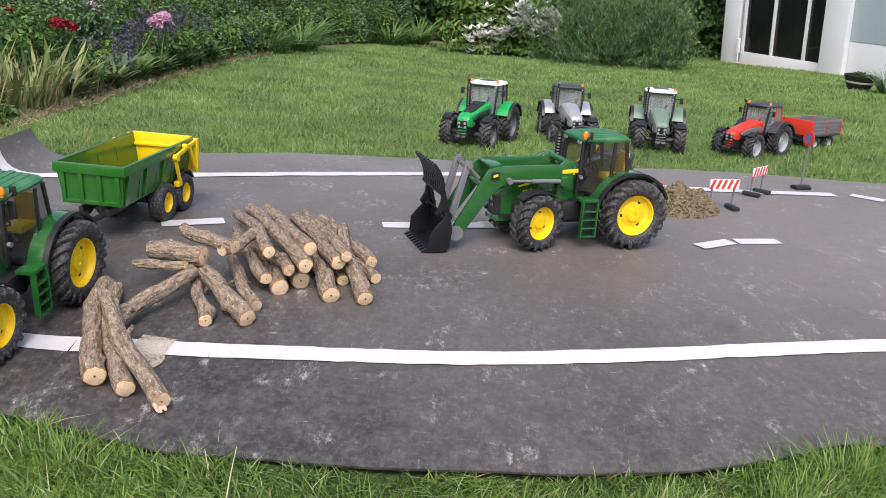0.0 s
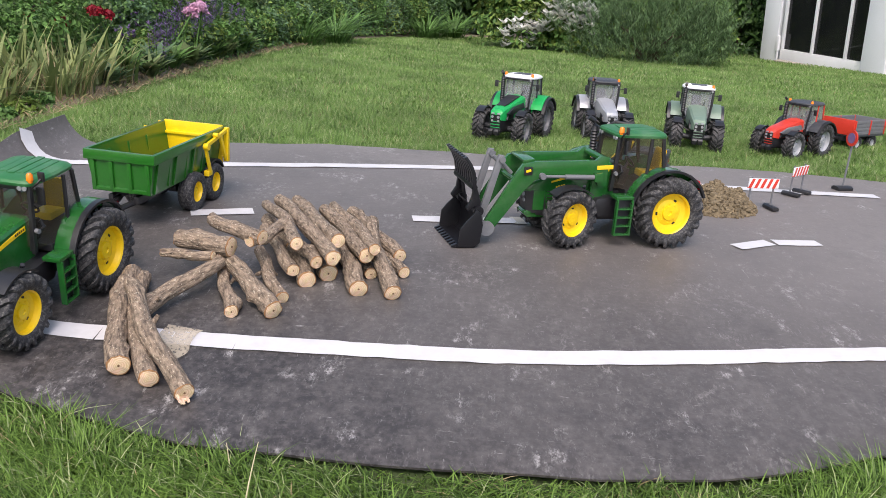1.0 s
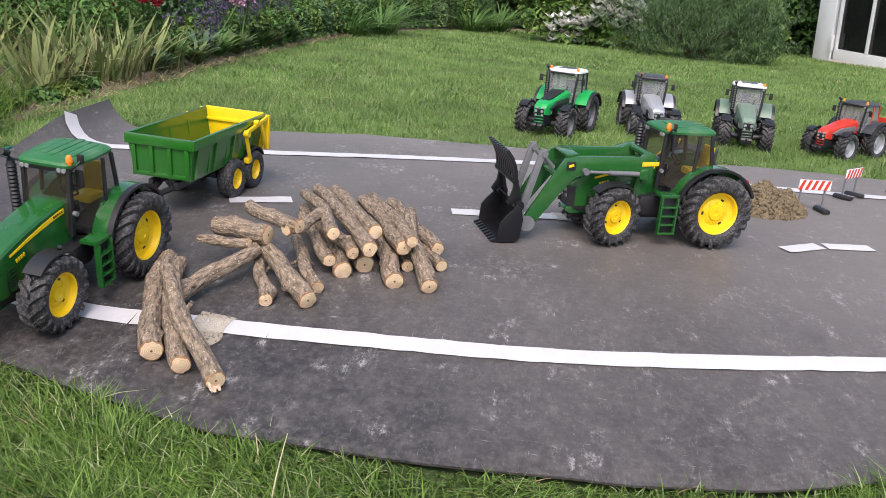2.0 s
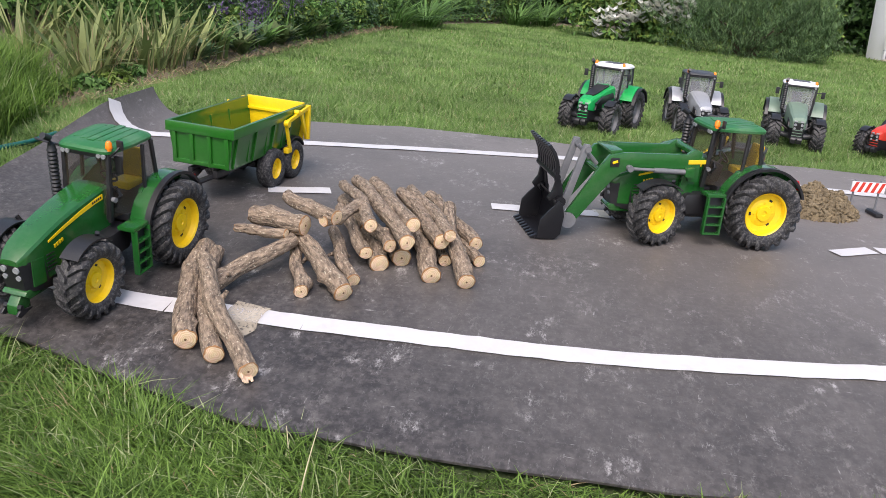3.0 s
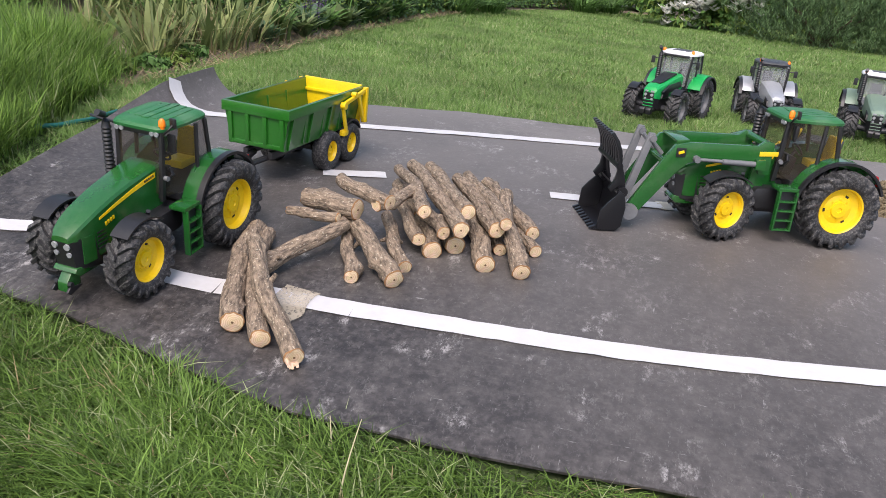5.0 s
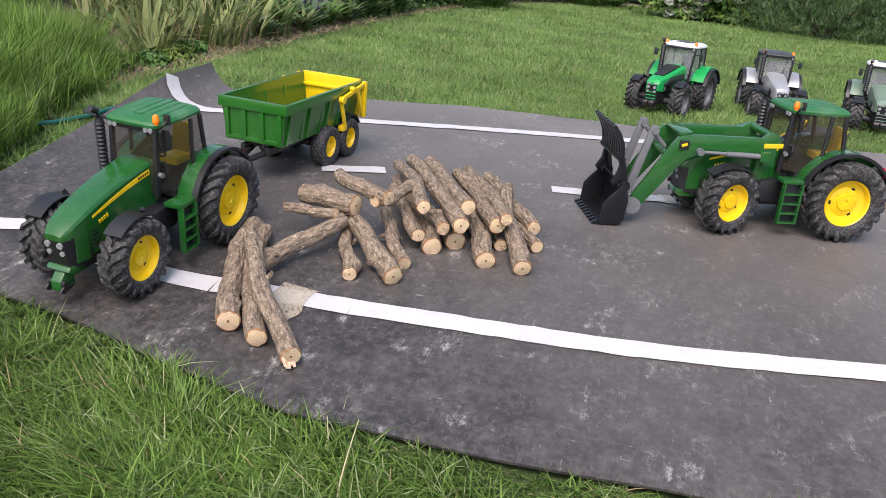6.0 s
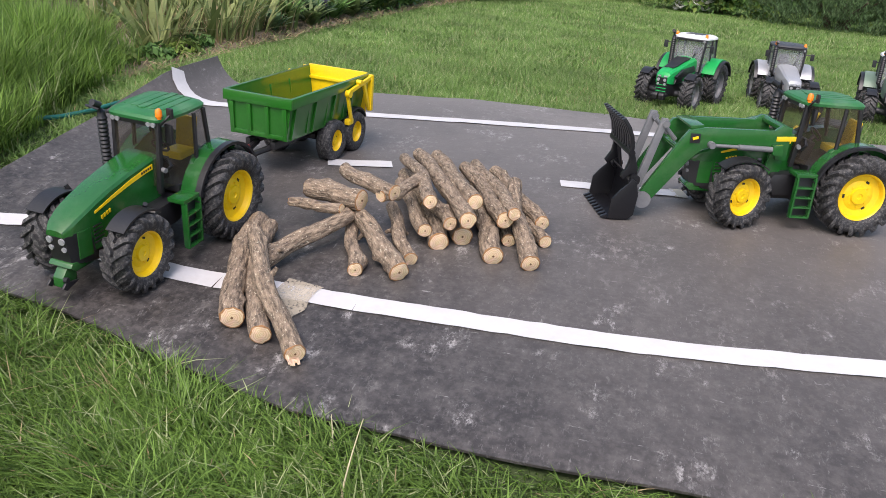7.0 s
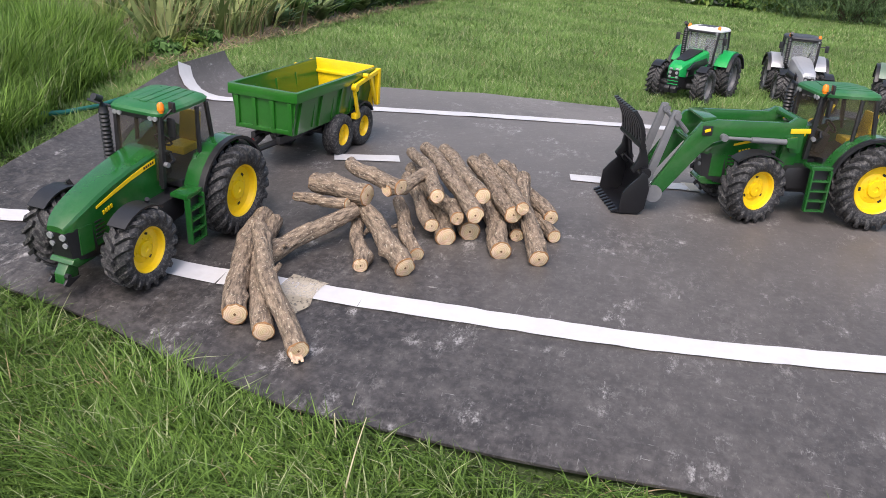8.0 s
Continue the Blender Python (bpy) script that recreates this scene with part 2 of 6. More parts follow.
def mat_material():
    m = bpy.data.materials.new("worn_rubber_sheet")
    m.use_nodes = True
    n, l = m.node_tree.nodes, m.node_tree.links
    b = n["Principled BSDF"]
    tc = n.new("ShaderNodeTexCoord")

    def tex(scale, detail, rough=0.6, stretch=None, turn=0.0):
        t = n.new("ShaderNodeTexNoise")
        t.inputs["Scale"].default_value = scale
        t.inputs["Detail"].default_value = detail
        t.inputs["Roughness"].default_value = rough
        if stretch:
            mp = n.new("ShaderNodeMapping")
            mp.inputs["Scale"].default_value = stretch
            mp.inputs["Rotation"].default_value = (0, 0, turn)
            l.new(tc.outputs["Object"], mp.inputs["Vector"])
            l.new(mp.outputs[0], t.inputs["Vector"])
        else:
            l.new(tc.outputs["Object"], t.inputs["Vector"])
        return t.outputs["Fac"]

    def span(src, lo, hi, top):
        r = n.new("ShaderNodeMapRange")
        r.inputs["From Min"].default_value = lo
        r.inputs["From Max"].default_value = hi
        r.inputs["To Max"].default_value = top
        l.new(src, r.inputs["Value"])
        return r.outputs[0]

    def blend(fac, under, over):
        x = n.new("ShaderNodeMix")
        x.data_type = "RGBA"
        l.new(fac, x.inputs["Factor"])
        if isinstance(under, tuple):
            x.inputs[6].default_value = (*under, 1)
        else:
            l.new(under, x.inputs[6])
        x.inputs[7].default_value = (*over, 1)
        return x.outputs[2]

    def both_of(a, b):
        m = n.new("ShaderNodeMath")
        m.operation = "MULTIPLY"
        l.new(a, m.inputs[0])
        l.new(b, m.inputs[1])
        return m.outputs[0]

    # Noise mottling plus a rise along x and y: grazing sky sheen as colour.
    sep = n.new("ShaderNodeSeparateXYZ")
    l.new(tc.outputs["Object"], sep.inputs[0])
    sheen_drift = n.new("ShaderNodeMath")
    sheen_drift.operation = "MULTIPLY_ADD"
    l.new(tex(1.6, 5, 0.6), sheen_drift.inputs[0])
    sheen_drift.inputs[1].default_value = 1.6
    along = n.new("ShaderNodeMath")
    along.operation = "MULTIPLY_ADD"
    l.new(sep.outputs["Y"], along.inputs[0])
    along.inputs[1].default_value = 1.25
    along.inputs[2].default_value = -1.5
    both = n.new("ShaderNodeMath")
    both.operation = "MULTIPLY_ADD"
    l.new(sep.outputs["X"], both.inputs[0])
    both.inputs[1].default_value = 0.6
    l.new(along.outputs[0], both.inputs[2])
    l.new(both.outputs[0], sheen_drift.inputs[2])
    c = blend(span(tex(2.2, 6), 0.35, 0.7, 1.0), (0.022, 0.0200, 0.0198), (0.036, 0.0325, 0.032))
    c = blend(span(sheen_drift.outputs[0], 0.25, 1.85, 0.85), c, (0.205, 0.186, 0.172))
    c = blend(span(tex(38, 6, 0.7), 0.46, 0.66, 0.32), c, (0.115, 0.104, 0.100))
    c = blend(span(tex(120, 4), 0.45, 0.75, 0.45), c, (0.15, 0.137, 0.128))
    c = blend(span(tex(8.5, 9, 0.80, (1.2, 0.75, 1), 0.2), 0.48, 0.74, 0.24), c, (0.20, 0.182, 0.170))
    c = blend(span(tex(34, 8, 0.75, (1.3, 0.8, 1), 0.12), 0.50, 0.70, 0.24), c, (0.21, 0.195, 0.182))
    chalk = both_of(span(tex(6.5, 5, 0.65, (1.2, 0.8, 1), 0.1), 0.52, 0.68, 1.0), span(tex(75, 8, 0.80, (1.3, 0.7, 1), 0.3), 0.52, 0.59, 0.50))
    c = blend(chalk, c, (0.36, 0.34, 0.32))
    spots = both_of(span(tex(13, 6, 0.7, (1.2, 0.7, 1), 0.2), 0.56, 0.66, 1.0), span(tex(60, 9, 0.85, (1.3, 0.7, 1), 0.1), 0.50, 0.60, 0.72))
    c = blend(spots, c, (0.52, 0.50, 0.48))
    c = blend(both_of(span(tex(26, 6, 0.65, (1, 8, 1), 0.9), 0.64, 0.70, 0.6), span(tex(160, 3), 0.40, 0.60, 1.0)), c, (0.42, 0.41, 0.39))
    c = blend(both_of(span(tex(24, 6, 0.65, (7, 1, 1), 0.5), 0.65, 0.70, 0.55), span(tex(150, 3), 0.40, 0.60, 1.0)), c, (0.42, 0.41, 0.39))
    c = blend(span(tex(6, 7, 0.7), 0.56, 0.76, 0.35), c, (0.020, 0.019, 0.021))
    c = blend(span(tex(150, 6, 0.8, (1.4, 0.6, 1), 0.4), 0.58, 0.63, 0.24), c, (0.30, 0.285, 0.270))
    l.new(c, b.inputs["Base Color"])
    b.inputs["Roughness"].default_value = 0.55
    b.inputs["Specular IOR Level"].default_value = 0.45
    bp = n.new("ShaderNodeBump")
    bp.inputs["Strength"].default_value = 0.35
    bp.inputs["Distance"].default_value = 0.002
    l.new(tex(90, 5), bp.inputs["Height"])
    l.new(bp.outputs[0], b.inputs["Normal"])
    return m


def side_width(y):
    """How much of the curled side strip is left along its length."""
    return float(np.interp(y, (0.95, 1.2, 1.5, 1.75), (0.50, 0.55, 0.75, 1.0)))


def rubber_mat():
    bm = bmesh.new()
    us = np.r_[np.linspace(-1.010, FOLD, 14)[:-1], np.linspace(FOLD, 1.85, 145)]
    vs = np.r_[0, 0.006, 0.014, 0.025, np.linspace(0.04, 1, 56)]
    top, low = [], []
    for u in us:
        a = np.interp(u, NEAR_X, NEAR_Y) + 0.004 * noise.noise(Vector((u * 9, 3, 0)))
        b = np.interp(u, FAR_X, FAR_Y) + 0.012 * noise.noise(Vector((u * 7, 8, 0)))
        if 0.522 < u < 0.536:
            a += 0.022
        col = []
        for v in vs:
            y = a + (b - a) * v
            w = FOLD - (FOLD - u) * side_width(y) if u < FOLD else u
            droop = 0.004 * max(0.0, 1 - (y - a) / 0.06) ** 2
            col.append(bm.verts.new(on_mat(w, y) - Vector((0, 0, droop))))
        top.append(col)
    for c0, c1 in zip(top, top[1:]):
        for i in range(len(vs) - 1):
            bm.faces.new((c0[i], c1[i], c1[i + 1], c0[i + 1]))
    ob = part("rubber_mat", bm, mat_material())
    sol = ob.modifiers.new("thickness", "SOLIDIFY")
    sol.thickness = 0.0035
    sol.offset = -1
    return tagged(ob, "large worn black rubber sheet laid on the lawn", "rubber mat")


rubber_mat()


def tape_strip(name, line, width, label, material=TAPE, ragged=0.0012, step=0.02, low=0.0018):
    """A strip of tape along a line of (x, y) on the rubber sheet."""
    pts = [Vector((x, y, 0)) for x, y in line]
    fine = []
    for p, q in zip(pts, pts[1:]):
        k = max(1, round((q - p).length / step))
        fine += [p.lerp(q, i / k) for i in range(k)]
    fine.append(pts[-1])
    if len(fine) > 6:
        for _ in range(3):
            fine = [fine[0]] + [(fine[i - 1] + 2 * fine[i] + fine[i + 1]) / 4 for i in range(1, len(fine) - 1)] + [fine[-1]]
    bm = bmesh.new()
    rows = []
    for i, p in enumerate(fine):
        d = (fine[min(i + 1, len(fine) - 1)] - fine[max(i - 1, 0)]).normalized()
        s = Vector((-d.y, d.x, 0))
        row = []
        for k in (-0.5, -0.17, 0.17, 0.5):
            edge = ragged * noise.noise(Vector((p.x * 40, p.y * 40, k * 7))) * (abs(k) > 0.3) * 2
            q = p + s * (width * k + edge)
            lift = low + (0.0012 * max(0, noise.noise(Vector((q.x * 22, q.y * 22, 2)))) if low > 0.001 else 0)
            p2, px, py = on_mat(q.x, q.y), on_mat(q.x + 0.002, q.y), on_mat(q.x, q.y + 0.002)
            row.append(bm.verts.new(p2 + (px - p2).cross(py - p2).normalized() * lift))
        rows.append(row)
    for r0, r1 in zip(rows, rows[1:]):
        for k in range(3):
            bm.faces.new((r0[k], r1[k], r1[k + 1], r0[k + 1]))
    return tagged(part(name, bm, material), label, "road marking", "tape road markings")


def long_line(pieces, width, label):
    """A long marking stuck down in several lengths of tape."""
    root = tagged(new("edge_line"), label, "road marking", "tape road markings")
    for line in pieces:
        t = tape_strip("tape_piece", line, width, "")
        for key in ("category", "group"):
            del t[key]
        t.parent = root


long_line([[(-1.000, 1.055), (-0.844, 1.068), (-0.792, 1.083)], [(-0.777, 1.072), (-0.673, 1.032), (-0.556, 1.015), (-0.475, 1.014)], [(-0.474, 1.014), (-0.385, 1.019), (-0.290, 1.021)],
           [(-0.290, 1.021), (-0.175, 1.028), (-0.021, 1.037), (0.131, 1.054), (0.288, 1.083), (0.448, 1.117), (0.581, 1.147), (0.847, 1.195), (1.362, 1.314)]],
          0.036, "long white tape line along the road's near edge")
long_line([[(-1.008, 1.788), (-0.985, 1.772), (-0.960, 1.762), (-0.940, 1.760), (-0.918, 1.770), (-0.885, 1.786), (-0.800, 1.805)], [(-0.799, 1.805), (-0.579, 1.874), (-0.357, 1.953), (-0.099, 2.040), (0.123, 2.108)],
           [(0.124, 2.108), (0.287, 2.096), (0.458, 2.077), (0.776, 2.088), (0.990, 2.110)]],
          0.039, "long white tape line along the road's far edge")
tape_strip("edge_line", [(1.036, 2.119), (1.099, 2.071)], 0.037, "short white tape piece at the road's end")
tape_strip("dash_line", [(-0.512, 1.486), (-0.406, 1.528)], 0.037, "short white tape dash behind the log pile")
tape_strip("dash_line", [(-0.108, 1.567), (0.011, 1.590), (0.090, 1.612)], 0.037, "white tape dash with a torn beige end")
tape_strip("tape_end", [(0.084, 1.611), (0.107, 1.617)], 0.047, "torn beige end of a tape dash", OLD_TAPE, 0.004, 0.006)
tape_strip("dash_line", [(0.506, 1.565), (0.583, 1.614)], 0.033, "short white tape dash beside the loader tractor")
tape_strip("dash_line", [(0.594, 1.617), (0.685, 1.638)], 0.033, "short white tape dash beside the loader tractor")
tape_strip("tape_patch", [(-0.380, 0.950), (-0.374, 0.982), (-0.370, 1.018), (-0.366, 1.044)], 0.052, "worn beige glue patch across the tape line", RESIDUE, 0.005, 0.004, 0.0034)


# ---- wheels ----
def add_tread(bm, R, h, rr, lugs):
    """A farm tyre as one skin: slanting lugs of both sides stand out of the carcass and run down its shoulders."""
    half = [(0.05, 0.905, 0.0, 0.085, 0.00), (0.30, 0.905, 0.0, 0.095, 0.08), (0.55, 0.900, 0.0, 0.098, 0.16), (0.78, 0.888, 0.0, 0.100, 0.23), (0.92, 0.868, 0.05, 0.100, 0.275),
            (1.00, 0.835, 0.11, 0.085, 0.305), (1.03, 0.790, 0.10, 0.030, 0.325), (1.04, 0.735, 0.03, 0.0, 0.33), (1.00, rr / R * 1.13, 0.0, 0.0, 0.33), (0.90, rr / R * 1.03, 0.0, 0.0, 0.33), (0.72, rr / R * 0.97, 0.0, 0.0, 0.33)]
    rows = [(-1, *q) for q in half[::-1]] + [(1, 0.0, 0.905, 0.0, 0.0, 0.0)] + [(1, *q) for q in half]
    cols = (-0.5, -0.32, -0.26, -0.23, -0.17, 0.0, 0.17, 0.23, 0.26, 0.32)
    pitch = 2 * math.pi / lugs
    rings = []
    for side, y, r, dy, dr, sweep in rows:
        ring = []
        for k in range(lugs):
            for c in cols:
                u = abs(c) if side > 0 else 0.5 - abs(c)
                up = min(1.0, max(0.0, (0.25 - u) / 0.07))
                a = (k + c) * pitch + sweep
                rad = (r + dr * up) * R
                ring.append(bm.verts.new((rad * math.cos(a), side * (y + dy * up) * h, rad * math.sin(a))))
        rings.append(ring)
    n = len(rings[0])
    for p, q in zip(rings, rings[1:]):
        for k in range(n):
            bm.faces.new((p[k], p[(k + 1) % n], q[(k + 1) % n], q[k]))


@lru_cache(None)
def wheel_meshes(R, W, rr, lugs, rim_name):
    """A lugged tyre and a dished rim, both round the y axis, the outer face towards +y."""
    rim_mat = {"yellow": YELLOW, "silver": SILVER, "grey": GREY}[rim_name]
    bm = bmesh.new()
    h = W / 2
    if lugs:
        add_tread(bm, R, h, rr, lugs)
    else:
        add_lathe(bm, [(-h * 0.72, rr * 0.97), (-h * 0.98, rr * 1.15), (-h, R * 0.82), (-h * 0.90, R * 0.93), (-h * 0.68, R * 0.985), (-h * 0.30, R), (-h * 0.26, R * 0.975), (-h * 0.20, R),
                       (h * 0.20, R), (h * 0.26, R * 0.975), (h * 0.30, R), (h * 0.68, R * 0.985), (h * 0.90, R * 0.93), (h, R * 0.82), (h * 0.98, rr * 1.15), (h * 0.72, rr * 0.97)], 40)
    bmesh.ops.recalc_face_normals(bm, faces=bm.faces)
    t = part("wheel", bm, RUBBER, angle=50)
    bm = bmesh.new()
    add_lathe(bm, [(-h * 0.7, rr * 0.9), (-h * 0.72, rr), (h * 0.72, rr * 1.0), (h * 0.80, rr * 0.985), (h * 0.72, rr * 0.93), (h * 0.30, rr * 0.88), (h * 0.22, rr * 0.62), (h * 0.30, rr * 0.55),
                   (h * 0.34, rr * 0.36), (h * 0.50, rr * 0.33), (h * 0.52, rr * 0.12), (h * 0.44, rr * 0.10), (h * 0.44, rr * 0.001)], 32)
    for k in range(3):
        a = 2 * math.pi * (k / 3 + 0.12)
        add_box(bm, (rr * 0.10, h * 0.08, rr * 0.15), (rr * 0.62 * math.cos(a), h * 0.23, rr * 0.62 * math.sin(a)), (0, -math.degrees(a), 0))
        for f in bm.faces[-6:]:
            f.material_index = 1
    for k in range(8):
        a = 2 * math.pi * k / 8
        add_box(bm, (rr * 0.055, h * 0.10, rr * 0.055), (rr * 0.45 * math.cos(a), h * 0.34, rr * 0.45 * math.sin(a)))
    bmesh.ops.recalc_face_normals(bm, faces=bm.faces)
    r = part("rim", bm, [rim_mat, BLACK], angle=35)
    made = t.data, r.data
    bpy.data.objects.remove(t)
    bpy.data.objects.remove(r)
    return made


def add_wheel(root, at, side, R, W, rr, lugs, rim_name, steer=0.0, roll=0.0):
    tyre, rim = wheel_meshes(R, W, rr, lugs, rim_name)
    w = reuse("wheel", tyre, root, pose(*at, 0, roll, steer + (0 if side > 0 else 180)))
    reuse("rim", rim, w, Matrix.Identity(4))
    return w


def arc_strip(cx, cz, r, a0, a1, y0, y1, thick, steps=14):
    """A curved guard over a wheel."""
    bm = bmesh.new()
    rows = []
    for i in range(steps + 1):
        a = radians(a0 + (a1 - a0) * i / steps)
        c, s = math.cos(a), math.sin(a)
        rows.append([bm.verts.new((cx + q * c, y, cz + q * s)) for q, y in ((r, y0), (r + thick, y0), (r + thick, y1), (r, y1))])
    for a, b in zip(rows, rows[1:]):
        for k in range(4):
            bm.faces.new((a[k], a[(k + 1) % 4], b[(k + 1) % 4], b[k]))
    bm.faces.new(rows[0])
    bm.faces.new(rows[-1][::-1])
    bmesh.ops.recalc_face_normals(bm, faces=bm.faces)
    return bm


def loft(sections):
    """A closed skin through rings of equal point count."""
    bm = bmesh.new()
    rings = [[bm.verts.new(p) for p in s] for s in sections]
    n = len(rings[0])
    for a, b in zip(rings, rings[1:]):
        for k in range(n):
            bm.faces.new((a[k], a[(k + 1) % n], b[(k + 1) % n], b[k]))
    bm.faces.new(rings[0])
    bm.faces.new(rings[-1][::-1])
    bmesh.ops.recalc_face_normals(bm, faces=bm.faces)
    return bm


def hood_ring(x, w, z0, z1, crown=0.003, shift=0.0):
    """One cross-section of a bonnet: upright sides, a crease and a nearly flat top."""
    return [(x, -w, z0), (x, -w, z1 - 0.012), (x, -w * 0.95, z1 - 0.005), (x + shift, -w * 0.74, z1), (x + shift, 0, z1 + crown), (x + shift, w * 0.74, z1), (x, w * 0.95, z1 - 0.005), (x, w, z1 - 0.012), (x, w, z0)]


def crisp_ring(x, w, z0, z1):
    """A cross-section with upright sides, a sharp shoulder crease and a flat top."""
    return [(x, -w, z0), (x, -w, z1 - 0.0035), (x, -w * 0.88, z1), (x, -w * 0.4, z1 + 0.0014), (x, w * 0.4, z1 + 0.0014), (x, w * 0.88, z1), (x, w, z1 - 0.0035), (x, w, z0)]


def pane(corners, t=0.0012):
    """A thin glass pane from its four corners."""
    c = [Vector(p) for p in corners]
    n = (c[1] - c[0]).cross(c[2] - c[0]).normalized() * t
    bm = bmesh.new()
    a = [bm.verts.new(p) for p in c]
    b = [bm.verts.new(p - n) for p in c]
    bm.faces.new(a)
    bm.faces.new(b[::-1])
    for i in range(4):
        bm.faces.new((a[i], b[i], b[(i + 1) % 4], a[(i + 1) % 4]))
    bmesh.ops.recalc_face_normals(bm, faces=bm.faces)
    return bm


WB = 0.177


def tractor(name, at, heading, label, body=GREEN, roof=ROOF_GREEN, rim="yellow", glass_mat=CAB_GLASS, stripe=YELLOW, fender=None, scale=1.0, accent=None,
            steer=0.0, steps=True, pillar=BLACK, seat=YELLOW, nose_tall=0.0, mirrors=False, group="toy tractors", roll=0.0):
    """A toy farm tractor; x ahead, origin on the ground under the rear axle."""
    fender = fender or body
    root = new(name)
    root.matrix_world = stand(*at, heading) @ Matrix.Diagonal((scale, scale, scale, 1))
    tagged(root, label, "toy tractor", group)
    R, r = 0.062, 0.050
    wide = 0.004 if stripe else 0.0
    back = 0.029 if stripe else 0.0
    for s in (1, -1):
        add_wheel(root, (0, s * (0.066 + wide), R), s, R, 0.038, 0.0365, 20, rim, 0, 17 * s + roll)
        add_wheel(root, (WB, s * (0.059 if stripe else 0.062), r), s, r, 0.034, 0.0292, 18, rim, steer, 40 + roll)
    # chassis and axles
    part("chassis", prism([(-0.045, 0.045), (-0.045, 0.085), (0.055, 0.088), (0.215, 0.080), (0.222, 0.045), (0.16, 0.034), (0.03, 0.034)], -0.019, 0.019, 0.002), BLACK, root)
    part("front_axle", tube([(WB, -0.055, r), (WB, -0.02, r - 0.004), (WB, 0.02, r - 0.004), (WB, 0.055, r)], 0.008), DARK_GREY, root)
    part("rear_axle", tube([(0, -0.06, R), (0, 0.06, R)], 0.012), body, root)
    # bonnet
    w = 0.0255
    gz = (0.088 if stripe else 0.083) + nose_tall
    if stripe:
        rings = [crisp_ring(0.084, 0.0250, 0.080, 0.138), crisp_ring(0.110, 0.0242, 0.074, 0.1350), crisp_ring(0.140, 0.0232, 0.068, 0.1300), crisp_ring(0.170, 0.0224, 0.062, 0.1235), crisp_ring(0.195, 0.0216, 0.057, 0.1160), crisp_ring(0.2095, 0.0212, 0.056, 0.1110),
                 crisp_ring(0.2105, 0.0211, gz - 0.002, 0.1105), crisp_ring(0.224, 0.0196, gz - 0.002, 0.1050), crisp_ring(0.236, 0.0168, gz - 0.002, 0.0985), crisp_ring(0.2440, 0.0122, gz - 0.002, 0.0920)]
    else:
        rings = [hood_ring(0.070, w + 0.005, 0.083, 0.134), hood_ring(0.095, w + 0.004, 0.080, 0.132), hood_ring(0.13, w + 0.002, 0.077, 0.127), hood_ring(0.18, w - 0.001, 0.074, 0.116),
                 hood_ring(0.215, w - 0.003, 0.074, 0.105 + nose_tall * 0.6, 0.003, -0.001), hood_ring(0.234, w - 0.006, 0.076, 0.094 + nose_tall, 0.002, -0.002), hood_ring(0.241, w - 0.010, 0.078, 0.087 + nose_tall, 0.001, -0.002)]
    part("bonnet", loft(rings), body, root, angle=24)
    part("grille", loft([[(0.204, -w + 0.0038, 0.050), (0.210, -w + 0.0038, gz), (0.210, w - 0.0038, gz), (0.204, w - 0.0038, 0.050)], [(0.226, -0.0190, 0.048), (0.232, -0.0180, gz), (0.232, 0.0180, gz), (0.226, 0.0190, 0.048)],
                         [(0.238, -0.014, 0.050), (0.2435, -0.0135, gz - 0.002), (0.2435, 0.0135, gz - 0.002), (0.238, 0.014, 0.050)]]), BLACK, root, angle=24)
    # The reveal's shade is painted in: grey where the walls are white.
    if not stripe:
        for k in range(3):
            part("grille_bar", box((0.0030, 0.0290, 0.0022), (0.2405 - 0.0011 * (2 - k), 0, 0.0550 + 0.0085 * k), (0, 0, 0), 0.0007), body, root)
        part("visor", box((0.010, 0.074, 0.004), (0.0760, 0, 0.1825), (0, 8, 0), 0.001), BLACK, root, "dark sun visor under the roof")
        part("wiper", tube([(0.0785, 0.004, 0.104), (0.0775, 0.022, 0.150)], 0.0012, 6), BLACK, root)
    if stripe:
        for s in (1, -1):
            part("nose_side", loft([[(x, s * (hw - 0.0030), 0.054), (x, s * hw, 0.054), (x, s * hw, 0.088), (x, s * (hw - 0.0030), 0.088)] for x, hw in ((0.2100, 0.0218), (0.2200, 0.0212), (0.2290, 0.0196))]), body, root, angle=24)
    part("bumper", prism([(0.205, 0.040), (0.205, 0.051), (0.240, 0.052), (0.244, 0.047), (0.236, 0.040)], -0.017, 0.017, 0.002), body if stripe else BLACK, root)
    for s in (1, -1):
        part("headlight", tube([(0.2405, s * 0.0088, gz - 0.007), (0.2450, s * 0.0092, gz - 0.0075)], 0.0042, 12), LAMP, root)
        part("headlight", tube([(0.2385, s * 0.0092, gz - 0.018), (0.2430, s * 0.0096, gz - 0.0185)], 0.0034, 12), LAMP, root)
        if stripe:
            for k in range(5):
                part("side_vent", box((0.017, 0.0016, 0.0018), (0.197, s * (0.0216 - 0.0001 * k), 0.066 + 0.0052 * k), (0, 0, s * 2.5), 0.0003), BLACK, root)
            part("fuel_tank", prism([(0.072, 0.048), (0.068, 0.082), (0.122, 0.080), (0.130, 0.066), (0.118, 0.046)], s * 0.018, s * 0.046, 0.005), BLACK, root)
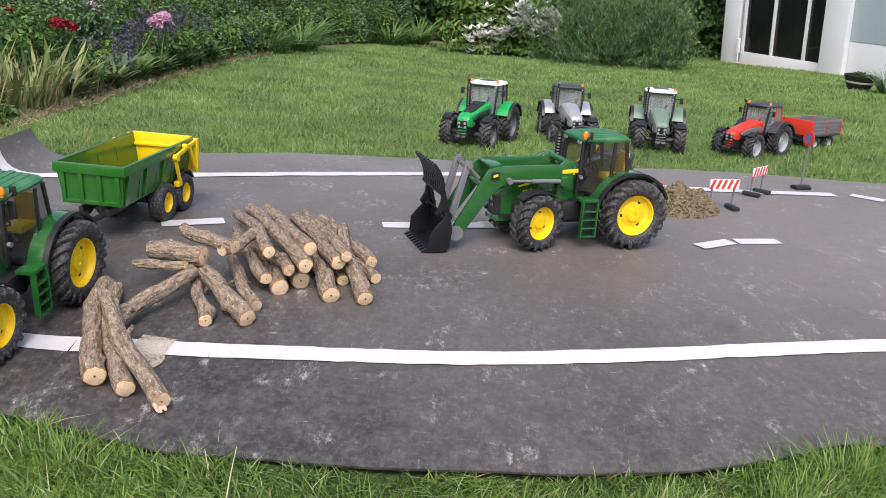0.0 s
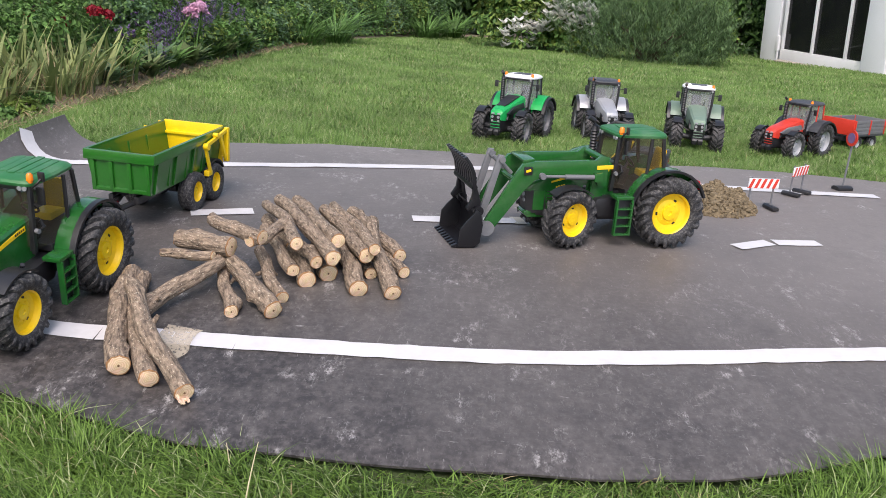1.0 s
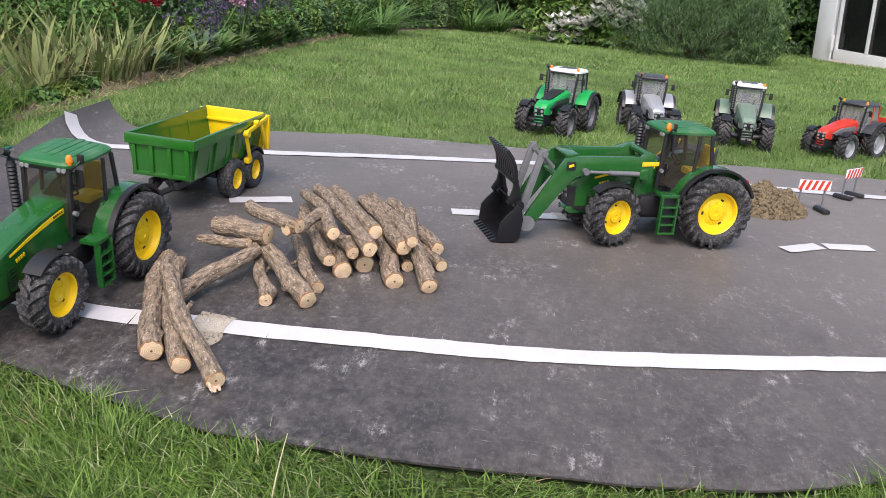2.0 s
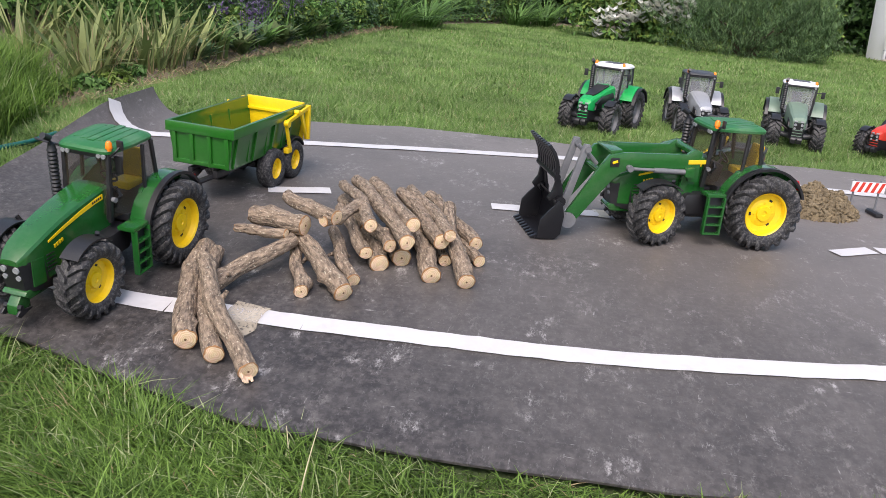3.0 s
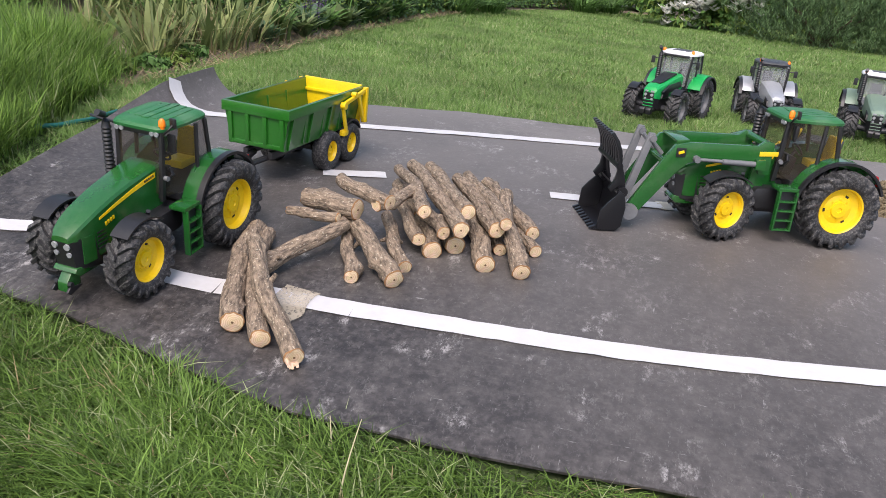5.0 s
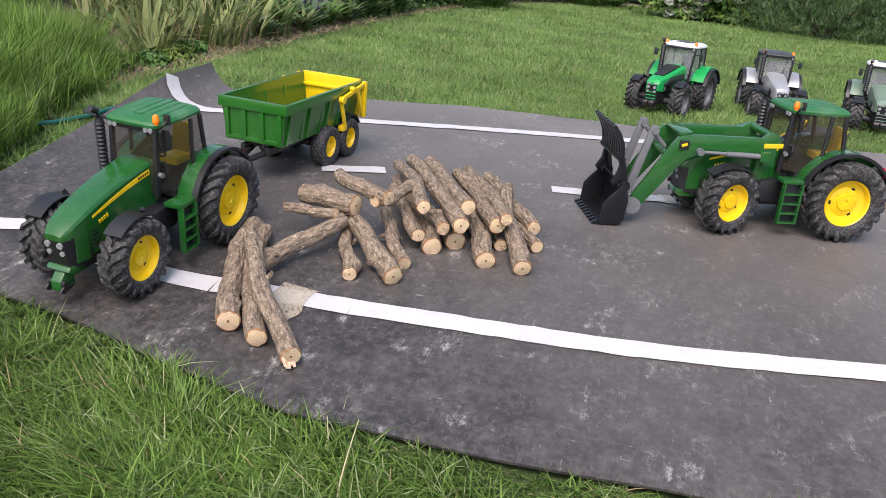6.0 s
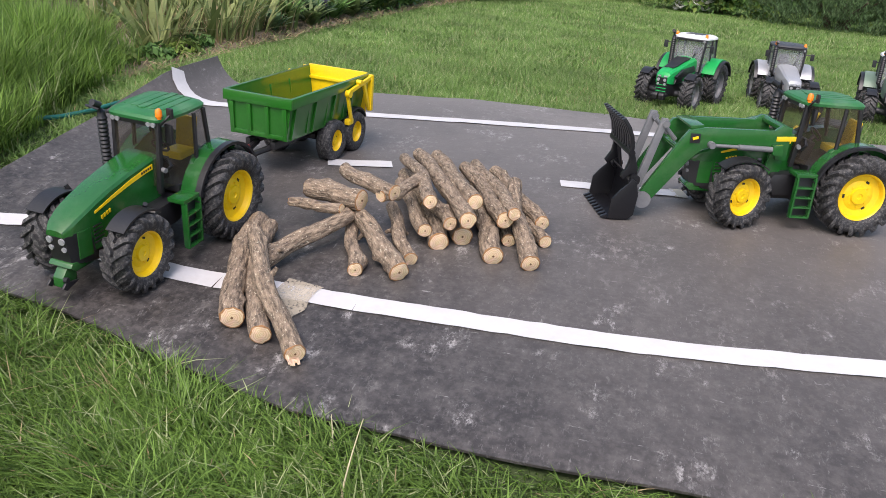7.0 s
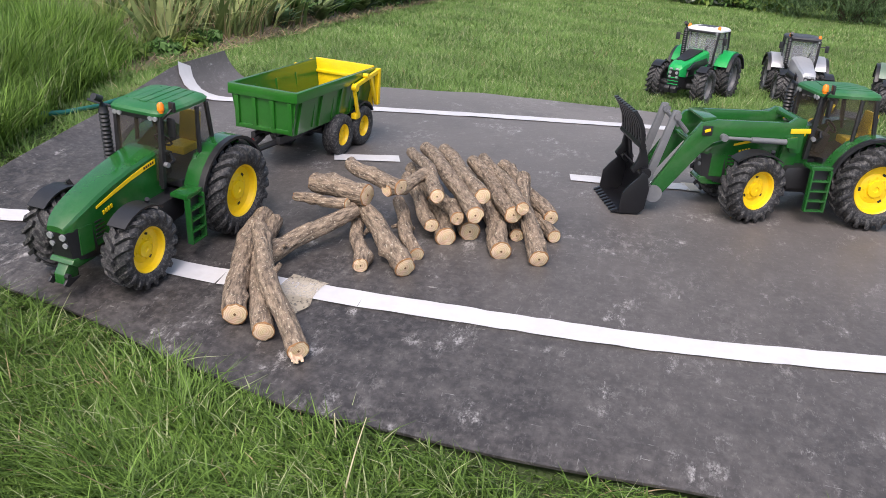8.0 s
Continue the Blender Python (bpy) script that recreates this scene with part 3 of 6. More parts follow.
            part("stripe", loft([[(x, s * (hw - 0.002), z0), (x, s * (hw + 0.0007), z0), (x, s * (hw + 0.0007), z1), (x, s * (hw - 0.002), z1)] for x, hw, z0, z1 in
                                 ((0.096, 0.0247, 0.1225, 0.1295), (0.110, 0.0242, 0.1210, 0.1278), (0.140, 0.0232, 0.1160, 0.1215), (0.170, 0.0224, 0.1095, 0.1138), (0.200, 0.0215, 0.1020, 0.1048))]), stripe, root, "yellow side stripe")
            for k in range(5):
                part("stripe_mark", box((0.0024, 0.0010, 0.0030), (0.100 + 0.0040 * k, s * 0.0250, 0.1258 - 0.0005 * k), (0, 6, s * -2), 0.0002), BLACK, root, "small dark plain mark")
            for k in range(4):
                part("badge", box((0.0030, 0.0016, 0.0050), (0.176 + 0.0044 * k, s * (0.0223 - 0.00012 * k), 0.097 - 0.0011 * k), (0, 10, s * 2), 0.0002), stripe, root, "small plain yellow badge")
        else:
            part("weight_block", prism([(0.236, 0.034), (0.236, 0.052), (0.252, 0.052), (0.256, 0.046), (0.254, 0.034)], s * 0.0015, s * 0.0160, 0.0015), BLACK, root, "black front weight")
            part("hood_lamp", box((0.004, 0.0095, 0.0045), (0.2405, s * 0.0085, gz + 0.002), (0, 0, s * 12), 0.001), LAMP, root)
            part("cab_rail", tube([(0.0755, s * 0.041, 0.100), (0.0765, s * 0.0435, 0.140), (0.0705, s * 0.0455, 0.184)], 0.0032, 6), BLACK, root, "black front cab post")
            part("side_vent", prism([(0.160, 0.078), (0.168, 0.098), (0.206, 0.090), (0.212, 0.076)], s * (w - 0.005), s * (w + 0.0016), 0.0006), BLACK, root)
        if accent:
            if s > 0 and accent is BLACK:
                part("bonnet_panel", loft([[(x, -hw, z), (x, hw, z), (x, hw, z + 0.0026), (x, -hw, z + 0.0026)] for x, hw, z in ((0.098, 0.019, 0.1340), (0.13, 0.018, 0.1292), (0.18, 0.015, 0.1182), (0.205, 0.012, 0.1145))]), BLACK, root, "black bonnet panel")
            part("side_panel", prism([(0.07, 0.100), (0.09, 0.117), (0.17, 0.110), (0.215, 0.094), (0.20, 0.088), (0.12, 0.094)], s * (w - 0.004), s * (w + 0.0048), 0.0006), accent, root)
        # rear guards
        part("fender", arc_strip(0, R, R + 0.007, 10 if stripe else 28, 150, s * 0.044, s * (0.066 if stripe else 0.080), 0.004), fender, root)
        part("fender_edge", arc_strip(0, R, R + (0.0075 if stripe else 0.0035), 12 if stripe else 20, 160, s * (0.0662 if stripe else 0.0802), s * (0.075 if stripe else 0.090), 0.004), BLACK, root, "black rubber guard edge")
        part("fender_side", prism([(0.055, 0.085), (0.058, 0.098), (0.045, 0.122), (0.015, 0.134), (-0.02, 0.133), (-0.048, 0.115), (-0.05, 0.085)], s * 0.044, s * 0.050, 0.001), fender, root)
        part("front_guard", arc_strip(WB, r, r + 0.003, 50, 128, s * (0.046 if stripe else 0.050), s * (0.072 if stripe else 0.076), 0.0022, 9), BLACK, root)
        part("guard_arm", tube([(WB - 0.02, s * 0.02, 0.06), (WB - 0.03, s * 0.045, 0.075), (WB - 0.02, s * 0.06, r + 0.056)], 0.003, 8), BLACK, root)
        # steps
        if steps:
            part("step_platform", box((0.034, 0.026, 0.006), (0.084, s * 0.060, 0.087), (0, 0, 0), 0.0015), body, root)
            for dx in (-0.014, 0.014):
                part("step_rail", prism([(0.084 + dx - 0.0014, 0.022), (0.084 + dx - 0.0014, 0.085), (0.084 + dx + 0.0014, 0.085), (0.084 + dx + 0.0014, 0.022)], s * 0.067, s * 0.0755, 0.0005), body, root)
            part("step_back", box((0.026, 0.002, 0.060), (0.084, s * 0.0655, 0.053), (0, 0, 0), 0.0005), BLACK, root)
            for k in range(4):
                part("step", box((0.027, 0.009, 0.0024), (0.084, s * 0.0710, 0.0235 + 0.0150 * k), (0, 0, 0), 0.0005), body, root)
    # cab
    part("cab_floor", prism([(-0.028, 0.084), (-0.028, 0.112), (0.030, 0.096), (0.070, 0.094), (0.070, 0.084)], -0.043, 0.043, 0.001), BLACK, root)
    zt = 0.1835 if stripe else 0.185
    fx, fy, fty = (0.094, 0.0300, 0.0345) if stripe else (0.074, 0.040, 0.045)
    tx = 0.088 if stripe else 0.068
    for s in (1, -1):
        part("pillar", tube([(fx, s * fy, 0.094), (tx, s * fty, zt)], 0.0028, 6), BLACK, root)
        part("pillar", tube([(0.030 + back * 0.3, s * 0.050, 0.094), (0.026 + back * 0.3, s * 0.048, zt)], 0.0030, 6), pillar, root)
        part("pillar", tube([(-0.026 + back, s * 0.046, 0.122), (-0.018 + back, s * 0.045, zt)], 0.0034, 6), pillar, root)
        part("door_glass", pane([(fx - 0.001, s * (fy + 0.001), 0.095), (0.029 + back * 0.3, s * 0.0505, 0.095), (0.026 + back * 0.3, s * 0.0485, zt), (tx - 0.001, s * (fty + 0.0005), zt)]), glass_mat, root, "tinted door pane")
        part("side_glass", pane([(0.029 + back * 0.3, s * 0.0505, 0.097), (-0.025 + back, s * 0.0465, 0.124), (-0.018 + back, s * 0.0455, zt), (0.026 + back * 0.3, s * 0.0485, zt)]), glass_mat, root, "tinted side pane")
        part("work_light", tube([(tx + 0.0045, s * (fty - 0.004), 0.1815), (tx + 0.0070, s * (fty - 0.004), 0.1812)], 0.0032, 10), LAMP, root)
        part("work_light", tube([(tx + 0.0045, s * (fty - 0.011), 0.1815), (tx + 0.0070, s * (fty - 0.011), 0.1812)], 0.0032, 10), LAMP, root)
        part("tail_lamp", box((0.004, 0.010, 0.016), (-0.056, s * 0.066, 0.108), (0, 20, 0), 0.001), RED_LENS, root)
        if mirrors and not (stripe and s < 0):
            if stripe:
                part("mirror_arm", tube([(0.088, s * 0.036, 0.180), (0.090, s * 0.048, 0.190), (0.086, s * 0.050, 0.195)], 0.0016, 6), BLACK, root)
                part("mirror", box((0.004, 0.010, 0.013), (0.084, s * 0.050, 0.197), (0, 0, s * -10), 0.0018), BLACK, root)
                part("mirror", box((0.004, 0.012, 0.024), (0.080, s * 0.043, 0.168), (0, 0, s * -10), 0.0018), BLACK, root)
            else:
                part("mirror_arm", tube([(0.070, s * 0.044, 0.168), (0.075, s * 0.064, 0.170)], 0.0016, 6), BLACK, root)
                part("mirror", box((0.004, 0.011, 0.020), (0.076, s * 0.066, 0.164), (0, 0, s * -10), 0.0015), BLACK, root)
        if stripe:
            part("door_post", prism([(0.090, 0.090), (0.097, 0.090), (0.091, 0.183), (0.084, 0.183)], s * 0.0310, s * 0.0360, 0.0012), BLACK, root, "thick black front cab post")
            part("door_handle", tube([(0.084, s * 0.037, 0.118), (0.081, s * 0.043, 0.126), (0.083, s * 0.038, 0.134)], 0.0026, 8), BLACK, root)
            part("lock_knob", tube([(0.090, s * 0.034, 0.122), (0.091, s * 0.042, 0.122)], 0.0034, 10), GREY, root)
    part("windscreen", pane([(fx + 0.0015, -fy + 0.001, 0.100), (fx + 0.0015, fy - 0.001, 0.100), (tx + 0.0015, fty - 0.001, zt), (tx + 0.0015, -fty + 0.001, zt)]), glass_mat, root, "tinted front pane")
    part("rear_glass", pane([(-0.027 + back, 0.045, 0.122), (-0.027 + back, -0.045, 0.122), (-0.019 + back, -0.044, zt), (-0.019 + back, 0.044, zt)]), glass_mat, root, "tinted rear pane")
    roof_rings = []
    if stripe:
        shape = ((0.1832, 0.086, 0.084, 0.0), (0.1842, 0.094, 0.091, 0.0), (0.1880, 0.095, 0.092, 0.0), (0.1912, 0.090, 0.086, 0.0), (0.1935, 0.080, 0.070, -0.001), (0.1945, 0.050, 0.044, -0.002))
    else:
        shape = ((0.1840, 0.102, 0.096, 0.0), (0.1865, 0.110, 0.104, 0.0), (0.1905, 0.108, 0.102, 0.0), (0.1945, 0.094, 0.090, -0.002), (0.1958, 0.070, 0.068, -0.003))
    for z, sx, sy, o in shape:
        ring = []
        for k in range(24):
            a = 2 * math.pi * k / 24
            c, q = math.cos(a), math.sin(a)
            e = 0.24 if stripe else 0.42
            rx = sx / 2 * math.copysign(abs(c) ** e, c)
            taper = 1 - 2.6 * max(0.0, rx) if stripe else 1.0
            ring.append(((0.048 if stripe else 0.024) + o + rx, sy / 2 * math.copysign(abs(q) ** e, q) * taper, z))
        roof_rings.append(ring)
    rf = part("roof", loft(roof_rings), roof, root, angle=30)
    for k in range(5):
        if stripe:
            part("roof_rib", box((0.070 - 0.006 * abs(k - 2), 0.0105, 0.0016), (0.042, -0.025 + 0.0125 * k, 0.1946 - 0.00025 * abs(k - 2) ** 1.5), (0, 0, 0), 0.0007), roof, rf)
        else:
            part("roof_rib", box((0.070, 0.0060, 0.0012), (0.021, -0.026 + 0.013 * k, 0.1956), (0, 0, 0), 0.0005), roof, rf)
    if stripe:
        part("visor", box((0.004, 0.066, 0.007), (0.0905, 0, 0.1812), (0, 0, 0), 0.0012), BLACK, root, "black light bar under the roof")
        part("intake_bar", tube([(0.088, -0.034, 0.184), (0.090, -0.052, 0.1865), (0.084, -0.080, 0.186)], 0.0018, 6), BLACK, root)
    if roof is WHITE:
        part("sunroof", box((0.050, 0.050, 0.003), (0.026, 0, 0.1958), (0, 0, 0), 0.001), DARK_GREY, rf, "dark roof hatch")
    for s in (1,) if stripe else (1, -1):
        bz = 0.1885 if stripe else 0.188
        bx = 0.088 if stripe else 0.064
        by = 0.036 if stripe else 0.042
        part("beacon", tube([(bx, s * by, bz), (bx, s * by, bz + 0.003), (bx, s * by, bz + 0.0034), (bx, s * by, bz + 0.0105), (bx, s * by, bz + 0.0130)], [0.0034, 0.0034, 0.0046, 0.0042, 0.0022], 12), ORANGE, root, "orange beacon")
    # inside
    part("seat", add_prism(prism([(-0.010, 0.108), (-0.010, 0.118), (0.026, 0.120), (0.026, 0.108)], -0.015, 0.015, 0.003), [(-0.012, 0.116), (-0.018, 0.158), (-0.010, 0.159), (-0.003, 0.118)], -0.015, 0.015, 0.003), seat, root, "seat inside the cab")
    bm = bmesh.new()
    add_tube(bm, [(0.066, 0, 0.100), (0.048, 0, 0.132)], 0.003, 6)
    ring = [(0.046 + 0.006 * math.cos(a), 0.012 * math.sin(a), 0.134 + 0.009 * math.cos(a)) for a in [2 * math.pi * k / 12 for k in range(13)]]
    add_tube(bm, ring, 0.0016, 6)
    part("steering_wheel", bm, BLACK, root)
    part("dashboard", box((0.016, 0.040, 0.030), (0.064, 0, 0.112), (0, -12, 0), 0.003), BLACK, root)
    # stacks
    ex = 0.098 if stripe else 0.080
    ribs = []
    for k in range(27):
        ribs.append((ex, -0.044, 0.112 + 0.0027 * k))
    part("exhaust", tube([(ex, -0.036, 0.098)] + ribs + [(ex, -0.044, 0.188), (ex + 0.003, -0.044, 0.197), (ex + 0.014, -0.044, 0.203)],
                         [0.004] + [0.0070 if k % 2 else 0.0056 for k in range(27)] + [0.0048, 0.0048, 0.0045], 10), BLACK, root)
    part("rear_hitch", prism([(-0.075, 0.050), (-0.072, 0.058), (-0.045, 0.075), (-0.045, 0.045)], -0.012, 0.012, 0.001), BLACK, root)
    return root


def front_hitch(root):
    part("front_hitch", prism([(0.226, 0.024), (0.226, 0.045), (0.240, 0.044), (0.249, 0.034), (0.250, 0.022), (0.240, 0.018)], -0.0075, 0.0075, 0.0015), GREEN, root)
    for s in (1, -1):
        part("hitch_pin", tube([(0.246, s * 0.0075, 0.032), (0.246, s * 0.0125, 0.032)], 0.0034, 8), BLACK, root)
        part("hitch_arm", prism([(0.228, 0.026), (0.250, 0.020), (0.256, 0.025), (0.250, 0.030)], s * 0.0095, s * 0.0130, 0.001), BLACK, root)


parked = tractor("tractor", (-0.593, 1.151, 0.004), -96.6, "green toy tractor with yellow wheel rims parked on the mat", roll=9, scale=1.010, mirrors=True)
front_hitch(parked)
loader_tractor = tractor("loader_tractor", (0.336, 1.606, 0.004), 200.0, "green toy tractor with front loader and yellow rims", roll=30, steer=20, scale=1.066, mirrors=True)
def front_loader(root):
    """Lift arms, cylinders, bucket and grapple on a tractor's front."""
    arm = [(0.106, 0.150), (0.120, 0.152), (0.130, 0.144), (0.2380, 0.143), (0.2610, 0.138), (0.2750, 0.118), (0.3240, 0.036), (0.3130, 0.024), (0.3030, 0.030), (0.2550, 0.094), (0.2390, 0.110), (0.2230, 0.116), (0.128, 0.114), (0.122, 0.100), (0.106, 0.100)]
    for s in (1, -1):
        part("lift_arm", prism(arm, s * 0.0325, s * 0.0400, 0.0006), GREEN, root)
        part("arm_tower", prism([(0.108, 0.060), (0.108, 0.118), (0.128, 0.118), (0.136, 0.062)], s * 0.027, s * 0.0335, 0.001), GREEN, root)
        part("cylinder", tube([(0.124, s * 0.0455, 0.117), (0.1865, s * 0.0455, 0.118)], 0.0042, 10), GREY, root, "grey hydraulic cylinder")
        part("piston", tube([(0.1566, s * 0.0455, 0.118), (0.2290, s * 0.0455, 0.119)], 0.0026, 10), GREY, root, "grey piston rod")
        part("cylinder_bolt", tube([(0.2270, s * 0.040, 0.119), (0.2270, s * 0.049, 0.119)], 0.0052, 12), GREY, root)
        part("cylinder_bracket", prism([(0.118, 0.108), (0.120, 0.126), (0.134, 0.124), (0.134, 0.110)], s * 0.0400, s * 0.0505, 0.001), GREEN, root)
        part("badge", box((0.015, 0.0016, 0.014), (0.2520, s * 0.0410, 0.127), (0, 0, 0), 0.0007), BLACK, root, "dark square badge")
        part("badge_mark", box((0.009, 0.0012, 0.0042), (0.2520, s * 0.0419, 0.1275), (0, 18, 0), 0.0004), YELLOW, root, "plain yellow mark on the badge")
        part("link_bar", prism([(0.2910, 0.150), (0.3010, 0.151), (0.3210, 0.078), (0.3320, 0.040), (0.3230, 0.034), (0.3110, 0.070)], s * 0.022, s * 0.029, 0.001), GREY, root, "grey bucket link")
        part("link_rod", tube([(0.2730, s * 0.018, 0.118), (0.2950, s * 0.018, 0.140)], 0.0035, 8), GREY, root)
        part("link_bolt", tube([(0.2950, s * 0.018, 0.143), (0.2950, s * 0.032, 0.143)], 0.0055, 10), GREY, root)
        part("pivot_disc", tube([(0.3170, s * 0.036, 0.030), (0.3170, s * 0.0455, 0.030)], 0.0125, 18), GREY, root, "round grey pivot disc")
        part("bucket_side", prism([(0.3695, 0.003), (0.3407, 0.002), (0.3320, 0.010), (0.3290, 0.040), (0.3335, 0.060), (0.3421, 0.066), (0.3479, 0.056), (0.3579, 0.046), (0.3673, 0.034)], s * 0.0535, s * 0.057, 0.0008), BUCKET_BLACK, root)
        part("grapple_arm", prism([(0.3306, 0.058), (0.3327, 0.080), (0.3385, 0.096), (0.3450, 0.114), (0.3515, 0.112), (0.3464, 0.094), (0.3479, 0.080), (0.3565, 0.066), (0.3522, 0.060), (0.3407, 0.070)], s * 0.039, s * 0.046, 0.001), BUCKET_BLACK, root)
        part("grapple_pivot", tube([(0.3363, s * 0.037, 0.062), (0.3363, s * 0.052, 0.062)], 0.0085, 12), BUCKET_BLACK, root)
        part("grapple_rod", tube([(0.3306, s * 0.030, 0.046), (0.3421, s * 0.030, 0.098)], 0.0030, 8), BUCKET_BLACK, root)
    part("cross_tube", tube([(0.2690, -0.034, 0.108), (0.2690, 0.034, 0.108)], 0.006, 12), GREEN, root)
    part("arm_cover", box((0.020, 0.064, 0.004), (0.2480, 0, 0.1425), (0, 6, 0), 0.001), GREEN, root)
    part("arm_bridge", tube([(0.114, -0.036, 0.146), (0.114, 0.036, 0.146)], 0.006, 10), GREEN, root)
    for s in (1, -1):
        part("name_strip", box((0.030, 0.0014, 0.0070), (0.1125, s * 0.0404, 0.1330), (0, 3, 0), 0.0004), YELLOW, root, "plain yellow name strip")
    part("carrier", box((0.008, 0.062, 0.034), (0.3240, 0, 0.040), (0, -6, 0), 0.001), GREY, root)
    shell = [(0.3723, 0.002), (0.3407, 0.001), (0.3320, 0.009), (0.3295, 0.040), (0.3342, 0.060), (0.3435, 0.068), (0.3432, 0.0645), (0.3363, 0.058), (0.3320, 0.040), (0.3342, 0.011), (0.3414, 0.0045), (0.3723, 0.0045)]
    part("bucket", prism(shell, -0.054, 0.054, 0.0004), BUCKET_BLACK, root, "black bucket shell")
    for k in range(9):
        part("tooth", prism([(0.3695, 0.001), (0.3795, 0.0025), (0.3795, 0.0045), (0.3695, 0.0085)], -0.0525 + 0.0124 * k, -0.0465 + 0.0124 * k, 0.0006), BUCKET_BLACK, root)
    curve = [(0.3443, 0.100), (0.3443, 0.113), (0.3471, 0.127), (0.3536, 0.141), (0.3630, 0.153)]
    for k in range(9):
        y = -0.048 + 0.012 * k
        outer = [(x + 0.0055, z - 0.002) for x, z in curve]
        part("tine", prism(curve + outer[::-1], y - 0.0040, y + 0.0040, 0.0007), BUCKET_BLACK, root, "curved black grapple tine")
    part("grapple_bar", tube([(0.3464, -0.051, 0.102), (0.3464, 0.051, 0.102)], 0.0052, 8), BUCKET_BLACK, root)
    part("grapple_bar", tube([(0.3471, -0.051, 0.118), (0.3471, 0.051, 0.118)], 0.0030, 8), BUCKET_BLACK, root)


front_loader(loader_tractor)

TG = "parked toy tractors on the lawn"
tractor("tractor", (0.126, 2.733, -0.018), -110.5, "bright green toy tractor with white roof on the grass", BRIGHT_GREEN, WHITE, "grey", SKY_PALE_GLASS, None, scale=1.013, accent=BLACK, steps=False, seat=BLACK, nose_tall=0.010, mirrors=True, group=TG)
tractor("tractor", (0.388, 2.904, -0.018), -86.6, "silver grey toy tractor with dark cab on the grass", SILVER, DARK_GREY, "grey", SKY_PALE_GLASS, None, scale=0.960, steps=False, seat=BLACK, nose_tall=0.012, mirrors=True, group=TG)
tractor("tractor", (0.694, 2.871, -0.018), -98.1, "grey green toy tractor with white roof on the grass", SAGE, WHITE, "grey", SKY_PALE_GLASS, None, scale=0.993, steps=False, seat=BLACK, nose_tall=0.012, mirrors=True, group=TG)
tractor("tractor", (1.040, 2.817, -0.018), -136.9, "red toy tractor with black cab and grey rims", RED, DARK_GREY, "silver", SKY_PALE_GLASS, None, scale=0.890, pillar=RED, fender=DARK_GREY, accent=GREY, steps=False, seat=BLACK, nose_tall=0.010, mirrors=True, group=TG)


# ---- green tipping trailer ----
def tipping_trailer():
    root = new("tipping_trailer")
    root.matrix_world = stand(-0.573, 1.504, 0.004, -97.1) @ Matrix.Diagonal((1.079, 1.079, 1.079, 1))
    tagged(root, "green toy tipping trailer with yellow tailgate and rims", "toy trailer")
    hl, hw, zt, zb = 0.126, 0.058, 0.1275, 0.061
    lw = hw - 0.010
    for s in (1, -1):
        bm = loft([[(-hl, s * hw, zt), (-hl + 0.004, s * lw, zb), (-hl + 0.004, s * (lw - 0.003), zb), (-hl, s * (hw - 0.003), zt)],
                   [(hl, s * hw, zt), (hl - 0.006, s * lw, zb), (hl - 0.006, s * (lw - 0.003), zb), (hl, s * (hw - 0.003), zt)]])
        part("side_wall", bm, TRAILER_GREEN, root)
        part("top_rail", box((2 * hl, 0.006, 0.016), (0, s * (hw - 0.0005), zt - 0.008), (0, 0, 0), 0.001), TRAILER_GREEN, root)
        for k in range(4):
            x = 0.110 - 0.062 * k
            part("side_rib", loft([[(x - 0.003, s * (hw + 0.0012), zt - 0.016), (x + 0.003, s * (hw + 0.0012), zt - 0.016), (x + 0.003, s * (hw - 0.002), zt - 0.016), (x - 0.003, s * (hw - 0.002), zt - 0.016)],
                                   [(x - 0.003, s * (lw + 0.003), zb), (x + 0.003, s * (lw + 0.003), zb), (x + 0.003, s * lw, zb), (x - 0.003, s * lw, zb)]]), TRAILER_GREEN, root)
        for k in range(3):
            x = 0.066 - 0.060 * k
            part("inner_rib", box((0.004, 0.004, 0.052), (x, s * (hw - 0.007), 0.089), (s * -5, 0, 0), 0.0008), TRAILER_GREEN, root)
        part("tailgate_arm", prism([(-0.040, 0.1055), (-0.038, 0.1120), (-0.128, 0.1255), (-0.130, 0.1190)], s * (hw + 0.004), s * (hw + 0.0088), 0.001), YELLOW, root)
        part("arm_knuckle", tube([(-0.042, s * (hw + 0.0035), 0.108), (-0.042, s * (hw + 0.012), 0.108)], 0.0062, 12), YELLOW, root)
        part("arm_pin", tube([(-0.080, s * (hw + 0.003), 0.121), (-0.080, s * (hw + 0.012), 0.121)], 0.0042, 10), YELLOW, root)
        part("tailgate_strut", prism([(-0.040, 0.105), (-0.0455, 0.106), (-0.0620, 0.060), (-0.0565, 0.058)], s * (hw + 0.003), s * (hw + 0.008), 0.001), YELLOW, root)
        part("strut_foot", box((0.016, 0.010, 0.010), (-0.060, s * (hw + 0.001), 0.057), (0, 0, 0), 0.002), YELLOW, root)
        part("tailgate_post", prism([(-0.124, 0.064), (-0.124, 0.126), (-0.132, 0.126), (-0.132, 0.064)], s * (hw + 0.001), s * (hw + 0.010), 0.001), YELLOW, root)
        part("tailgate_brace", prism([(-0.098, 0.114), (-0.105, 0.115), (-0.128, 0.068), (-0.122, 0.064)], s * (hw + 0.003), s * (hw + 0.008), 0.001), YELLOW, root)
        for x in (-0.016, -0.088):
            add_wheel(root, (x, s * 0.050, 0.034), s, 0.034, 0.026, 0.0178, 0, "yellow")
